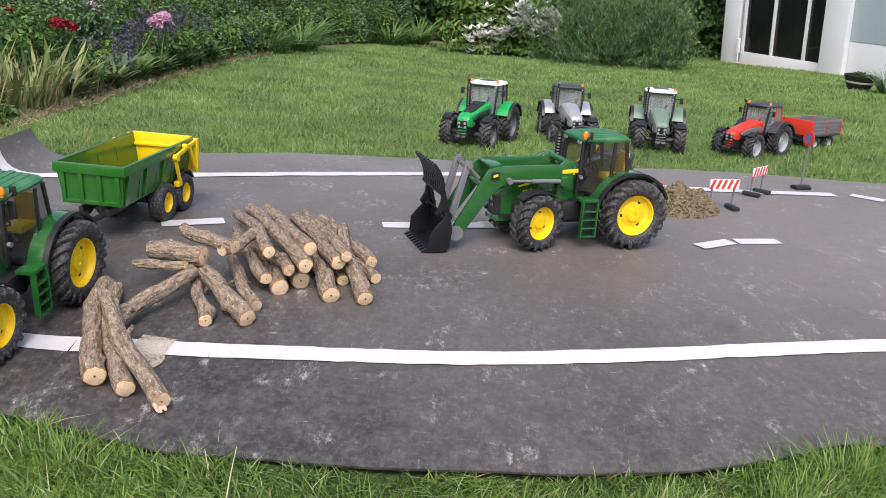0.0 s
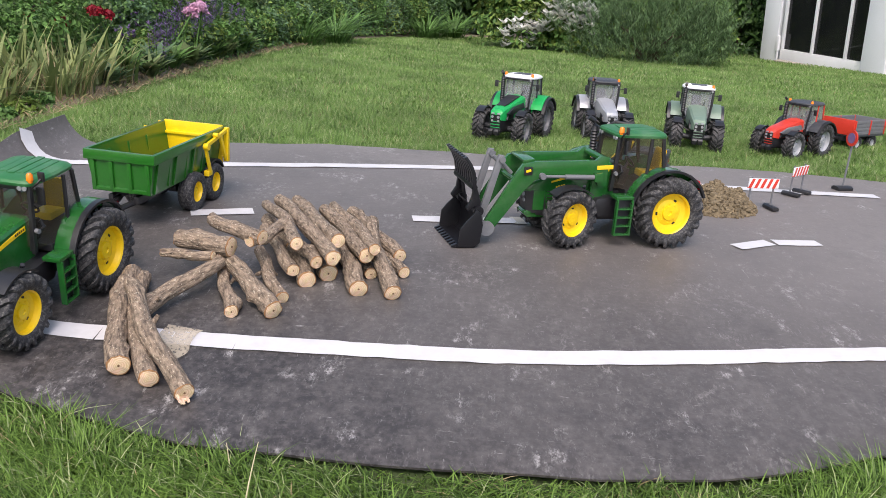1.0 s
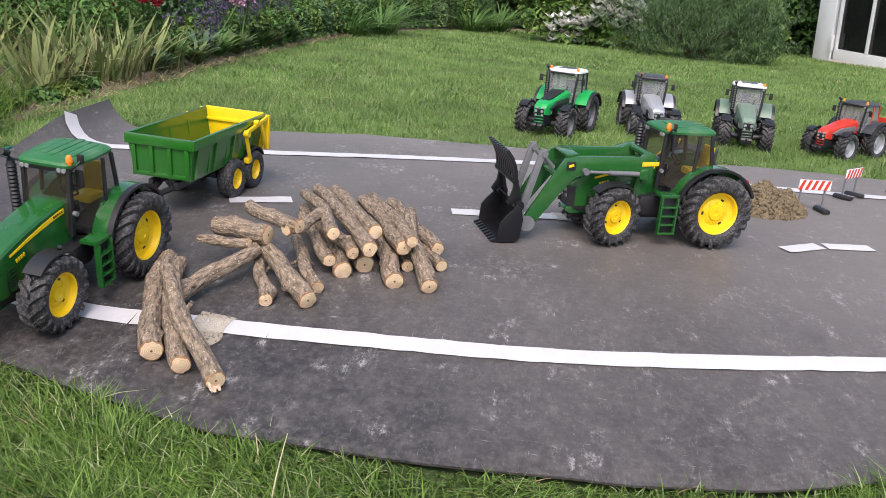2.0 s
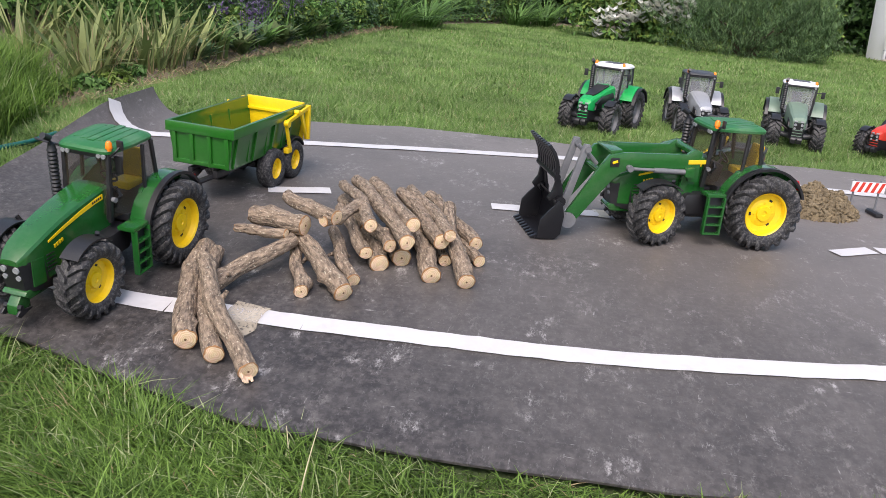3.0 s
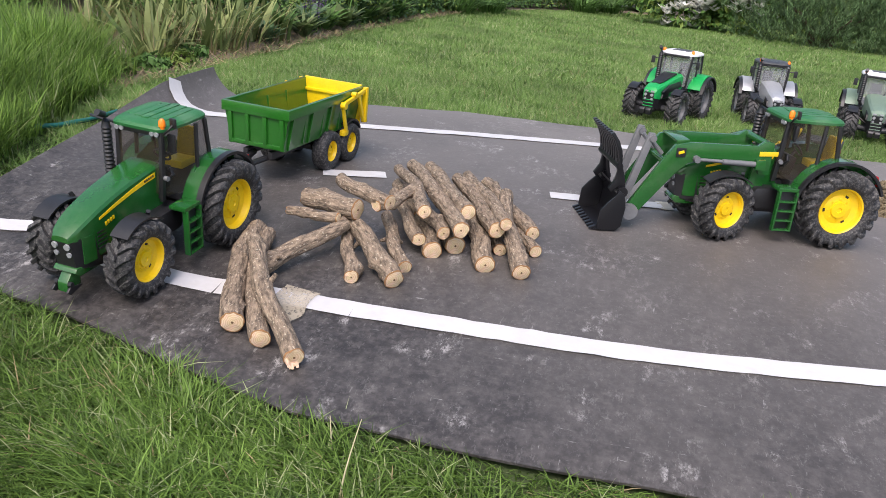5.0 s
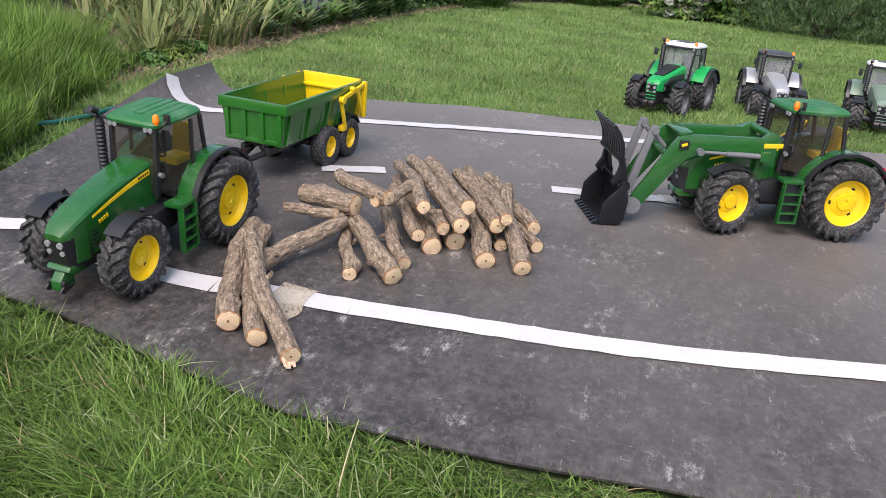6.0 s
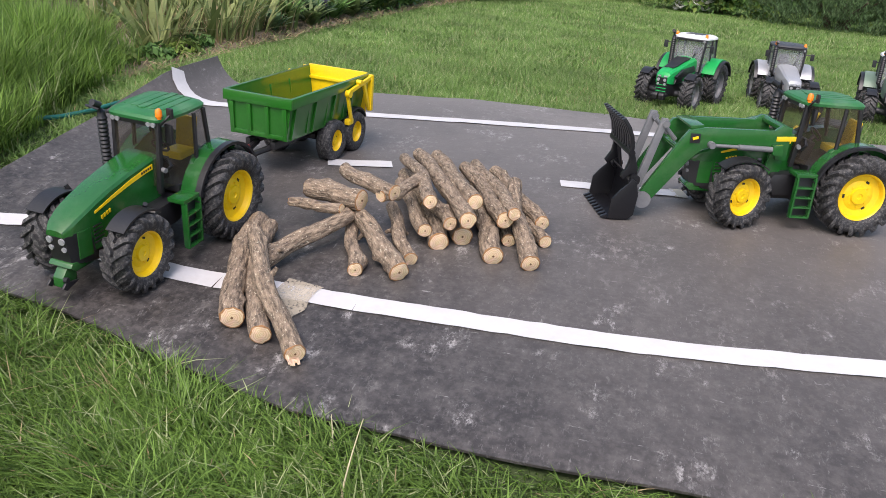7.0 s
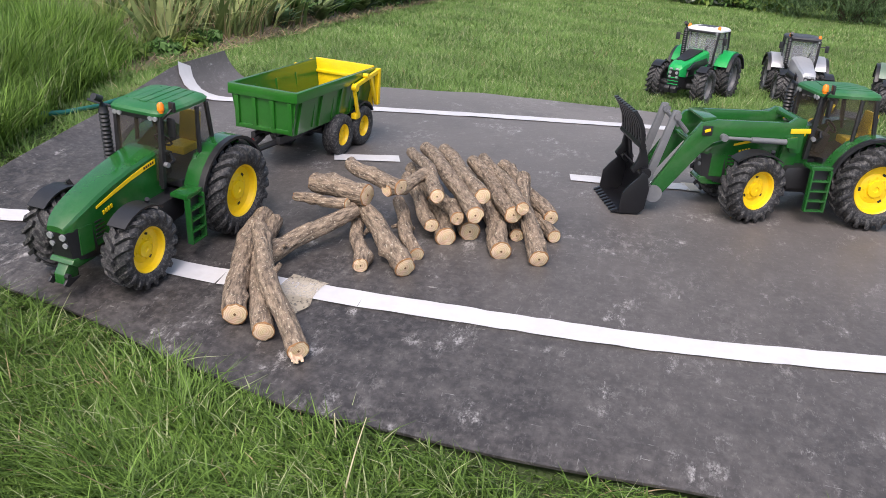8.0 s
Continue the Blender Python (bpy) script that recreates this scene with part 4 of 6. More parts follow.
        part("mudguard", arc_strip(-0.088, 0.034, 0.039, 60, 150, s * 0.038, s * 0.060, 0.003, 8), BLACK, root)
        part("chassis_rail", box((0.24, 0.008, 0.012), (0.0, s * 0.022, 0.049), (0, 0, 0), 0.001), BLACK, root)
    part("front_wall", loft([[(hl, -hw, zt), (hl, hw, zt), (hl - 0.003, hw, zt), (hl - 0.003, -hw, zt)], [(hl - 0.005, -lw, zb), (hl - 0.005, lw, zb), (hl - 0.008, lw, zb), (hl - 0.008, -lw, zb)]]), TRAILER_GREEN, root)
    part("front_rail", box((0.006, 2 * hw + 0.004, 0.016), (hl, 0, zt - 0.008), (0, 0, 0), 0.001), TRAILER_GREEN, root)
    for y in (-0.050, -0.017, 0.017, 0.050):
        part("front_rib", box((0.004, 0.007, 0.050), (hl - 0.0015, y * 0.92, 0.086), (0, 4, 0), 0.0008), TRAILER_GREEN, root)
    part("front_sill", box((0.005, 2 * lw, 0.006), (hl - 0.0035, 0, zb + 0.004), (0, 4, 0), 0.0008), TRAILER_GREEN, root)
    part("box_floor", box((2 * hl - 0.012, 2 * lw, 0.004), (-0.002, 0, zb), (0, 0, 0), 0.001), TRAILER_GREEN, root)
    part("tailgate", box((0.005, 2 * hw - 0.004, 0.070), (-hl - 0.001, 0, 0.0945), (0, 0, 0), 0.001), YELLOW, root, "yellow tailgate")
    part("tailgate_fold", box((0.006, 2 * hw - 0.010, 0.005), (-hl + 0.003, 0, 0.108), (0, 0, 0), 0.001), YELLOW, root)
    for x in (-0.016, -0.088):
        part("axle", tube([(x, -0.045, 0.034), (x, 0.045, 0.034)], 0.005, 8), BLACK, root)
        part("axle_block", box((0.020, 0.050, 0.014), (x, 0, 0.040), (0, 0, 0), 0.001), BLACK, root)
    part("drawbar", tube([(0.10, -0.018, 0.046), (0.150, -0.008, 0.042), (0.258, 0.0, 0.046)], 0.005, 8), BLACK, root)
    part("drawbar", tube([(0.10, 0.018, 0.046), (0.150, 0.008, 0.042), (0.258, 0.0, 0.046)], 0.005, 8), BLACK, root)
    part("hitch_eye", box((0.06, 0.012, 0.012), (0.250, 0, 0.048), (0, 0, 0), 0.002), BLACK, root)
    part("support_leg", tube([(0.165, 0.014, 0.050), (0.165, 0.014, 0.006)], 0.004, 8), BLACK, root)


tipping_trailer()


# ---- small utility vehicle ----
def utility_vehicle():
    root = new("utility_vehicle")
    root.matrix_world = stand(0.392, 2.034, 0.004, 164.0) @ Matrix.Diagonal((1.010, 1.010, 1.010, 1))
    tagged(root, "small green and black toy utility vehicle with yellow seats", "toy vehicle")
    for s in (1, -1):
        add_wheel(root, (0, s * 0.036, 0.028), s, 0.028, 0.024, 0.0165, 16, "yellow")
        add_wheel(root, (0.142, s * 0.036, 0.028), s, 0.028, 0.022, 0.0165, 16, "yellow")
        part("stripe", box((0.058, 0.001, 0.004), (0.000, s * 0.0415, 0.066), (0, 3, 0), 0.0003), YELLOW, root)
        part("seat", add_prism(prism([(0.040, 0.050), (0.040, 0.060), (0.068, 0.062), (0.070, 0.050)], s * 0.004, s * 0.030, 0.002), [(0.036, 0.056), (0.024, 0.096), (0.030, 0.098), (0.046, 0.058)], s * 0.004, s * 0.030, 0.002), YELLOW, root, "yellow bucket seat")
        part("roll_bar", tube([(0.030, s * 0.036, 0.050), (0.026, s * 0.036, 0.120), (0.034, s * 0.034, 0.134), (0.075, s * 0.032, 0.136), (0.094, s * 0.034, 0.124), (0.118, s * 0.037, 0.074)], 0.0042, 8), BLACK, root)
        part("tail_lamp", box((0.004, 0.008, 0.020), (-0.058, s * 0.034, 0.066), (0, 0, 0), 0.001), RED_LENS, root)
        part("wheel_guard", arc_strip(0.142, 0.028, 0.031, 15, 150, s * 0.028, s * 0.048, 0.003, 9), GREEN, root)
    part("chassis", prism([(-0.045, 0.024), (-0.045, 0.046), (0.165, 0.046), (0.172, 0.030), (0.160, 0.022)], -0.026, 0.026, 0.002), BLACK, root)
    part("bonnet", loft([hood_ring(0.112, 0.034, 0.044, 0.078), hood_ring(0.140, 0.032, 0.044, 0.074), hood_ring(0.168, 0.028, 0.040, 0.062), hood_ring(0.176, 0.022, 0.040, 0.052)]), GREEN, root)
    part("cargo_box", prism([(-0.058, 0.046), (-0.062, 0.084), (0.026, 0.084), (0.026, 0.050)], -0.040, 0.040, 0.002), BLACK, root, "black cargo box")
    for k in range(4):
        part("cargo_slat", box((0.080, 0.014, 0.003), (-0.018, -0.028 + 0.0186 * k, 0.0855), (0, 0, 0), 0.0008), DARK_GREY, root)
    part("side_panel", prism([(-0.044, 0.056), (-0.040, 0.074), (0.024, 0.074), (0.024, 0.060)], 0.0395, 0.0410, 0.0004), GREEN, root)
    part("side_panel", prism([(-0.044, 0.056), (-0.040, 0.074), (0.024, 0.074), (0.024, 0.060)], -0.0410, -0.0395, 0.0004), GREEN, root)
    part("bumper", box((0.008, 0.066, 0.014), (0.178, 0, 0.034), (0, 0, 0), 0.002), BLACK, root)
    part("rear_bumper", box((0.008, 0.070, 0.020), (-0.060, 0, 0.042), (0, 0, 0), 0.002), BLACK, root)
    ring = [(0.098 + 0.004 * math.cos(a), 0.016 + 0.011 * math.sin(a), 0.092 + 0.008 * math.cos(a)) for a in [2 * math.pi * k / 12 for k in range(13)]]
    part("steering_wheel", add_tube(tube(ring, 0.0014, 6), [(0.098, 0.016, 0.092), (0.112, 0.016, 0.076)], 0.002, 6), BLACK, root)
    part("dashboard", box((0.014, 0.064, 0.022), (0.110, 0, 0.072), (0, -20, 0), 0.002), BLACK, root)


utility_vehicle()


# ---- red trailer on the lawn ----
def drop_side_trailer():
    root = new("drop_side_trailer")
    root.matrix_world = stand(1.288, 3.052, -0.018, -141.2) @ Matrix.Diagonal((0.933, 0.933, 0.933, 1))
    tagged(root, "red toy trailer with grey slatted sides on the grass", "toy trailer")
    for s in (1, -1):
        for x in (-0.05, 0.05):
            add_wheel(root, (x, s * 0.045, 0.028), s, 0.028, 0.020, 0.014, 16, "silver")
        for k in range(4):
            part("side_slat", box((0.20, 0.005, 0.012), (0, s * 0.060, 0.069 + 0.0128 * k), (0, 0, 0), 0.0012), GREY, root)
        for x in (-0.10, 0.0, 0.10):
            part("side_post", box((0.006, 0.008, 0.054), (x, s * 0.061, 0.087), (0, 0, 0), 0.001), RED, root)
    part("platform", box((0.21, 0.126, 0.008), (0, 0, 0.059), (0, 0, 0), 0.001), DARK_GREY, root)
    part("front_wall", box((0.006, 0.122, 0.056), (0.104, 0, 0.088), (0, 0, 0), 0.0012), RED, root)
    part("rear_wall", box((0.006, 0.122, 0.052), (-0.104, 0, 0.088), (0, 0, 0), 0.0012), GREY, root)
    part("chassis", box((0.20, 0.05, 0.018), (0, 0, 0.044), (0, 0, 0), 0.001), BLACK, root)
    part("drawbar", tube([(0.10, 0, 0.044), (0.20, 0, 0.044)], 0.005, 8), BLACK, root)


drop_side_trailer()


# ---- road signs ----
def barrier(at, heading, label):
    root = new("road_barrier")
    root.matrix_world = stand(*at, heading)
    tagged(root, label, "toy barrier", "toy road barriers")
    board = part("board", box((0.074, 0.003, 0.022), (0, 0, 0.058), (0, 0, 0), 0.0006), WHITE, root, "white board with red slanting stripes")
    for k in range(5):
        bm = bmesh.new()
        x = -0.030 + 0.0145 * k
        add_prism(bm, [(x - 0.0035 - 0.004, 0.0475), (x + 0.0035 - 0.004, 0.0475), (x + 0.0035 + 0.004, 0.0685), (x - 0.0035 + 0.004, 0.0685)], -0.0022, 0.0022)
        part("stripe", bm, RED, board)
    for x in (-0.028, 0.028):
        part("post", tube([(x, 0.004, 0.006), (x, 0.004, 0.072)], 0.0022, 8), GREY, root)
        part("foot", prism([(x - 0.008, 0.0), (x - 0.008, 0.006), (x - 0.004, 0.009), (x + 0.004, 0.009), (x + 0.008, 0.006), (x + 0.008, 0.0)], -0.020, 0.022, 0.001), BLACK, root)


barrier((0.637, 1.878, 0.005), 15, "red and white striped toy barrier beside the soil heap")
barrier((0.778, 2.062, 0.005), 46, "red and white striped toy barrier near the mat edge")


def round_sign():
    root = new("round_road_sign")
    root.matrix_world = stand(0.925, 2.165, 0.005, -72)
    tagged(root, "round red toy road sign on a grey post", "toy road sign")
    part("post", tube([(0, 0, 0.004), (0.004, 0, 0.145)], 0.0024, 8), GREY, root)
    bm = tube([(0.004, -0.004, 0.132), (0.004, -0.0065, 0.132)], 0.020, 24)
    disc = part("disc", bm, RED, root, "round red sign face")
    part("disc_centre", tube([(0.004, -0.006, 0.132), (0.004, -0.0075, 0.132)], 0.013, 24), surface("dull_violet_print", (0.16, 0.10, 0.22), 0.5), disc)
    part("foot", prism([(-0.014, 0.0), (-0.014, 0.007), (-0.006, 0.010), (0.006, 0.010), (0.014, 0.007), (0.014, 0.0)], -0.022, 0.022, 0.0015), BLACK, root)


round_sign()


# ---- logs ----
def bark_material():
    m = bpy.data.materials.new("grey_brown_bark")
    m.use_nodes = True
    n, l = m.node_tree.nodes, m.node_tree.links
    b = n["Principled BSDF"]
    b.inputs["Roughness"].default_value = 0.85
    tc = n.new("ShaderNodeTexCoord")
    info = n.new("ShaderNodeObjectInfo")
    off = n.new("ShaderNodeVectorMath")
    off.operation = "ADD"
    l.new(tc.outputs["Object"], off.inputs[0])
    l.new(info.outputs["Random"], off.inputs[1])

    def tex(kind, scale, stretch):
        mp = n.new("ShaderNodeMapping")
        mp.inputs["Scale"].default_value = stretch
        l.new(off.outputs[0], mp.inputs["Vector"])
        t = n.new(kind)
        t.inputs["Scale"].default_value = scale
        l.new(mp.outputs[0], t.inputs["Vector"])
        return t

    a = tex("ShaderNodeTexNoise", 230, (0.30, 1, 1))
    a.inputs["Detail"].default_value = 6
    a.inputs["Roughness"].default_value = 0.7
    r = n.new("ShaderNodeValToRGB")
    r.color_ramp.elements[0].position = 0.36
    r.color_ramp.elements[0].color = (0.082, 0.060, 0.043, 1)
    r.color_ramp.elements[1].position = 0.64
    r.color_ramp.elements[1].color = (0.365, 0.280, 0.198, 1)
    l.new(a.outputs["Fac"], r.inputs["Fac"])
    v = tex("ShaderNodeTexNoise", 300, (0.80, 1, 1))
    v.inputs["Detail"].default_value = 3
    mr = n.new("ShaderNodeMapRange")
    mr.inputs["From Min"].default_value = 0.62
    mr.inputs["From Max"].default_value = 0.68
    mr.inputs["To Max"].default_value = 0.65
    l.new(v.outputs["Fac"], mr.inputs["Value"])
    mix = n.new("ShaderNodeMix")
    mix.data_type = "RGBA"
    l.new(mr.outputs[0], mix.inputs["Factor"])
    l.new(r.outputs[0], mix.inputs[6])
    mix.inputs[7].default_value = (0.62, 0.55, 0.42, 1)
    l.new(mix.outputs[2], b.inputs["Base Color"])
    g = tex("ShaderNodeTexNoise", 230, (0.22, 1, 1))
    g.inputs["Detail"].default_value = 6
    bp = n.new("ShaderNodeBump")
    bp.inputs["Strength"].default_value = 1.0
    bp.inputs["Distance"].default_value = 0.006
    l.new(g.outputs["Fac"], bp.inputs["Height"])
    l.new(bp.outputs[0], b.inputs["Normal"])
    return m


def cut_material():
    m = bpy.data.materials.new("pale_cut_wood")
    m.use_nodes = True
    n, l = m.node_tree.nodes, m.node_tree.links
    b = n["Principled BSDF"]
    b.inputs["Roughness"].default_value = 0.75
    tc = n.new("ShaderNodeTexCoord")
    w = n.new("ShaderNodeTexWave")
    w.wave_type = "RINGS"
    w.rings_direction = "X"
    w.inputs["Scale"].default_value = 130
    w.inputs["Distortion"].default_value = 7
    w.inputs["Detail"].default_value = 3
    l.new(tc.outputs["Object"], w.inputs["Vector"])
    r = n.new("ShaderNodeValToRGB")
    r.color_ramp.elements[0].color = (0.56, 0.400, 0.250, 1)
    r.color_ramp.elements[1].color = (0.69, 0.530, 0.360, 1)
    l.new(w.outputs["Fac"], r.inputs["Fac"])
    nz = n.new("ShaderNodeTexNoise")
    nz.inputs["Scale"].default_value = 120
    l.new(tc.outputs["Object"], nz.inputs["Vector"])
    mx = n.new("ShaderNodeMix")
    mx.data_type = "RGBA"
    mx.inputs["Factor"].default_value = 0.35
    l.new(r.outputs[0], mx.inputs[6])
    l.new(nz.outputs["Color"], mx.inputs[7])
    mx.blend_type = "SOFT_LIGHT"
    l.new(mx.outputs[2], b.inputs["Base Color"])
    return m


BARK = bark_material()
CUT = cut_material()
RIM_BARK = surface("orange_brown_inner_bark", (0.30, 0.155, 0.065), 0.8, vary=0.3, scale=160, bump=0.2)
PITH = surface("dark_pith", (0.16, 0.09, 0.045), 0.8, scale=200)


def log(front, back, dia, bend=0.0, lift=0.0, seed=0, pith=True):
    """A cut branch between the centres of its two ends; x runs along it."""
    rng = random.Random(seed)
    a, b = Vector(front), Vector(back)
    length = (b - a).length
    turn = (b - a).to_track_quat("X", "Z").to_matrix().to_4x4()
    r0, r1 = dia / 2, dia / 2 * rng.uniform(0.80, 0.95)
    sides, steps = 18, 34
    knots = [(rng.uniform(0.12, 0.9), rng.uniform(0, 6.28), rng.uniform(0.12, 0.42)) for _ in range(5)]
    bm = bmesh.new()
    rings = []
    for i in range(steps + 1):
        u = i / steps
        cy = bend * length * 4 * u * (1 - u) + 0.0024 * math.sin(9 * u + seed)
        cz = lift * length * 4 * u * (1 - u)
        ring = []
        for k in range(sides):
            t = 2 * math.pi * k / sides
            r = r0 + (r1 - r0) * u
            r *= 1 + 0.11 * noise.noise(Vector((math.cos(t) * 1.3, math.sin(t) * 1.3, u * length * 30 + seed * 7))) + 0.09 * noise.noise(Vector((math.cos(t) * 4, math.sin(t) * 4, u * length * 70 + seed)))
            for ku, ka, kh in knots:
                dd = ((u - ku) * length / 0.008) ** 2 + (math.sin((t - ka) / 2) * 2 * dia / 0.012) ** 2
                r *= 1 + kh * math.exp(-dd)
            ring.append(bm.verts.new((u * length, cy + r * math.cos(t), cz + r * math.sin(t))))
        rings.append(ring)
    for p, q in zip(rings, rings[1:]):
        for k in range(sides):
            bm.faces.new((p[k], p[(k + 1) % sides], q[(k + 1) % sides], q[k]))
    ends = [[v.co.copy() for v in rings[0]], [v.co.copy() for v in rings[-1]]]
    bmesh.ops.recalc_face_normals(bm, faces=bm.faces)
    for ku, ka, kh in knots[:rng.choice((0, 1, 1, 2))]:
        c = Vector((ku * length, bend * length * 4 * ku * (1 - ku), lift * length * 4 * ku * (1 - ku)))
        o = Vector((0.3, math.cos(ka), math.sin(ka))).normalized()
        add_tube(bm, [c + o * r0 * 0.5, c + o * r0 * 1.25, c + o * r0 * rng.uniform(1.4, 1.9)], [0.0042, 0.0034, 0.0026], 7)
    bmesh.ops.recalc_face_normals(bm, faces=bm.faces)
    ob = part("log", bm, BARK, angle=60)
    ob.matrix_world = Matrix.Translation(a) @ turn
    for e, ring in enumerate(ends):
        bm = bmesh.new()
        mid = sum(ring, Vector()) / len(ring)
        out = -1 if e == 0 else 1
        outer = [bm.verts.new(p) for p in ring]
        inner = [bm.verts.new(mid + (p - mid) * rng.uniform(0.84, 0.93) + Vector((out * 0.0012 + 0.0009 * rng.uniform(-1, 1), 0, 0))) for p in ring]
        c = bm.verts.new(mid + Vector((out * 0.0010, 0, 0)))
        n = len(ring)
        for k in range(n):
            bm.faces.new((outer[k], outer[(k + 1) % n], inner[(k + 1) % n], inner[k])).material_index = 1
            bm.faces.new((inner[k], inner[(k + 1) % n], c))
        bmesh.ops.recalc_face_normals(bm, faces=bm.faces)
        cut = part("cut_end", bm, [CUT, RIM_BARK], ob, "pale sawn end with growth rings" if e == 0 else "")
        if pith and e == 0:
            pm = box((0.0014, dia * 0.09, dia * 0.09), tuple(mid + Vector((-0.0012, 0, 0))), (40, 0, 0), 0.0004)
            part("pith", pm, PITH, cut)
        if seed == 3 and e == 0:
            for k in range(6):
                t = -1.9 + 0.35 * k
                y, z = mid.y + math.cos(t) * r0 * 0.7, mid.z + math.sin(t) * r0 * 0.7
                d = rng.uniform(0.004, 0.011)
                part("splinter", prism([(0.002, z - 0.003), (-d, z - 0.001), (-d * 0.8, z + 0.001), (0.002, z + 0.0025)], y - 0.0016, y + 0.0016, 0.0003), CUT, cut)
    return tagged(ob, "short sawn branch log with rough grey-brown bark", "log", "log pile")


LOGS = [  # sawn end, other end, diameter, bend, lift
    ((-0.405, 0.920, 0.020), (-0.484, 1.154, 0.029), 0.0296, 0.05, 0.0),
    ((-0.360, 0.901, 0.018), (-0.470, 1.155, 0.020), 0.0252, 0.055, 0.0),
    ((-0.310, 0.878, 0.018), (-0.451, 1.071, 0.053), 0.0253, 0.025, 0.0),
    ((-0.441, 1.043, 0.019), (-0.358, 1.180, 0.047), 0.0256, 0.01, 0.0),
    ((-0.367, 1.168, 0.058), (-0.447, 1.185, 0.051), 0.0152, 0.0, 0.0),
    ((-0.347, 1.195, 0.064), (-0.434, 1.220, 0.061), 0.0313, 0.0, 0.0),
    ((-0.301, 1.208, 0.078), (-0.397, 1.261, 0.079), 0.0237, 0.05, 0.0),
    ((-0.318, 1.200, 0.073), (-0.280, 1.282, 0.075), 0.0194, -0.03, 0.0),
    ((-0.315, 1.087, 0.015), (-0.367, 1.207, 0.024), 0.0209, 0.0, 0.0),
    ((-0.259, 1.093, 0.019), (-0.353, 1.200, 0.039), 0.0286, -0.02, 0.0),
    ((-0.259, 1.141, 0.014), (-0.321, 1.265, 0.030), 0.0207, 0.02, 0.0),
    ((-0.255, 1.200, 0.031), (-0.332, 1.341, 0.037), 0.0205, 0.0, 0.0),
    ((-0.249, 1.208, 0.073), (-0.353, 1.424, 0.044), 0.0205, -0.02, 0.03),
    ((-0.231, 1.202, 0.017), (-0.281, 1.302, 0.017), 0.0291, 0.0, 0.0),
    ((-0.218, 1.206, 0.046), (-0.280, 1.296, 0.046), 0.0204, 0.0, 0.0),
    ((-0.193, 1.194, 0.060), (-0.335, 1.445, 0.046), 0.0247, 0.0, 0.03),
    ((-0.194, 1.234, 0.071), (-0.298, 1.430, 0.054), 0.0235, 0.015, 0.02),
    ((-0.149, 1.235, 0.050), (-0.248, 1.425, 0.044), 0.0257, -0.01, 0.0),
    ((-0.151, 1.185, 0.018), (-0.195, 1.306, 0.028), 0.0291, 0.0, 0.0),
    ((-0.133, 1.235, 0.062), (-0.242, 1.456, 0.039), 0.0192, 0.0, 0.02),
    ((-0.097, 1.181, 0.018), (-0.162, 1.369, 0.052), 0.0268, 0.03, 0.0),
    ((-0.103, 1.301, 0.024), (-0.209, 1.467, 0.027), 0.0233, 0.0, 0.0),
    ((-0.093, 1.263, 0.013), (-0.139, 1.348, 0.012), 0.0202, 0.0, 0.0),
    ((-0.144, 1.248, 0.013), (-0.169, 1.335, 0.013), 0.0203, 0.0, 0.0),
    ((-0.206, 1.229, 0.017), (-0.243, 1.339, 0.017), 0.0300, 0.0, 0.0),
    ((-0.184, 1.296, 0.016), (-0.266, 1.451, 0.009), 0.0276, 0.0, 0.0),
    ((-0.280, 1.316, 0.015), (-0.356, 1.434, 0.011), 0.0276, 0.0, 0.0),
    ((-0.140, 1.334, 0.013), (-0.219, 1.441, 0.008), 0.0253, 0.0, 0.0),
]
for i, (fr, bk, dia, bend, lift) in enumerate(LOGS):
    log(fr, bk, dia, bend, lift, i + 1, i % 3 != 1)


# ---- grass, plants and garden ----
BED_Y = (0.655, 1.067, 1.772, 2.238, 2.609, 3.091, 3.518, 4.067, 4.973, 6.281, 7.501, 8.654, 9.273)
BED_X = (-1.386, -1.281, -1.236, -1.253, -1.255, -1.276, -1.294, -1.299, -1.316, -1.282, -1.015, -0.540, -0.011)


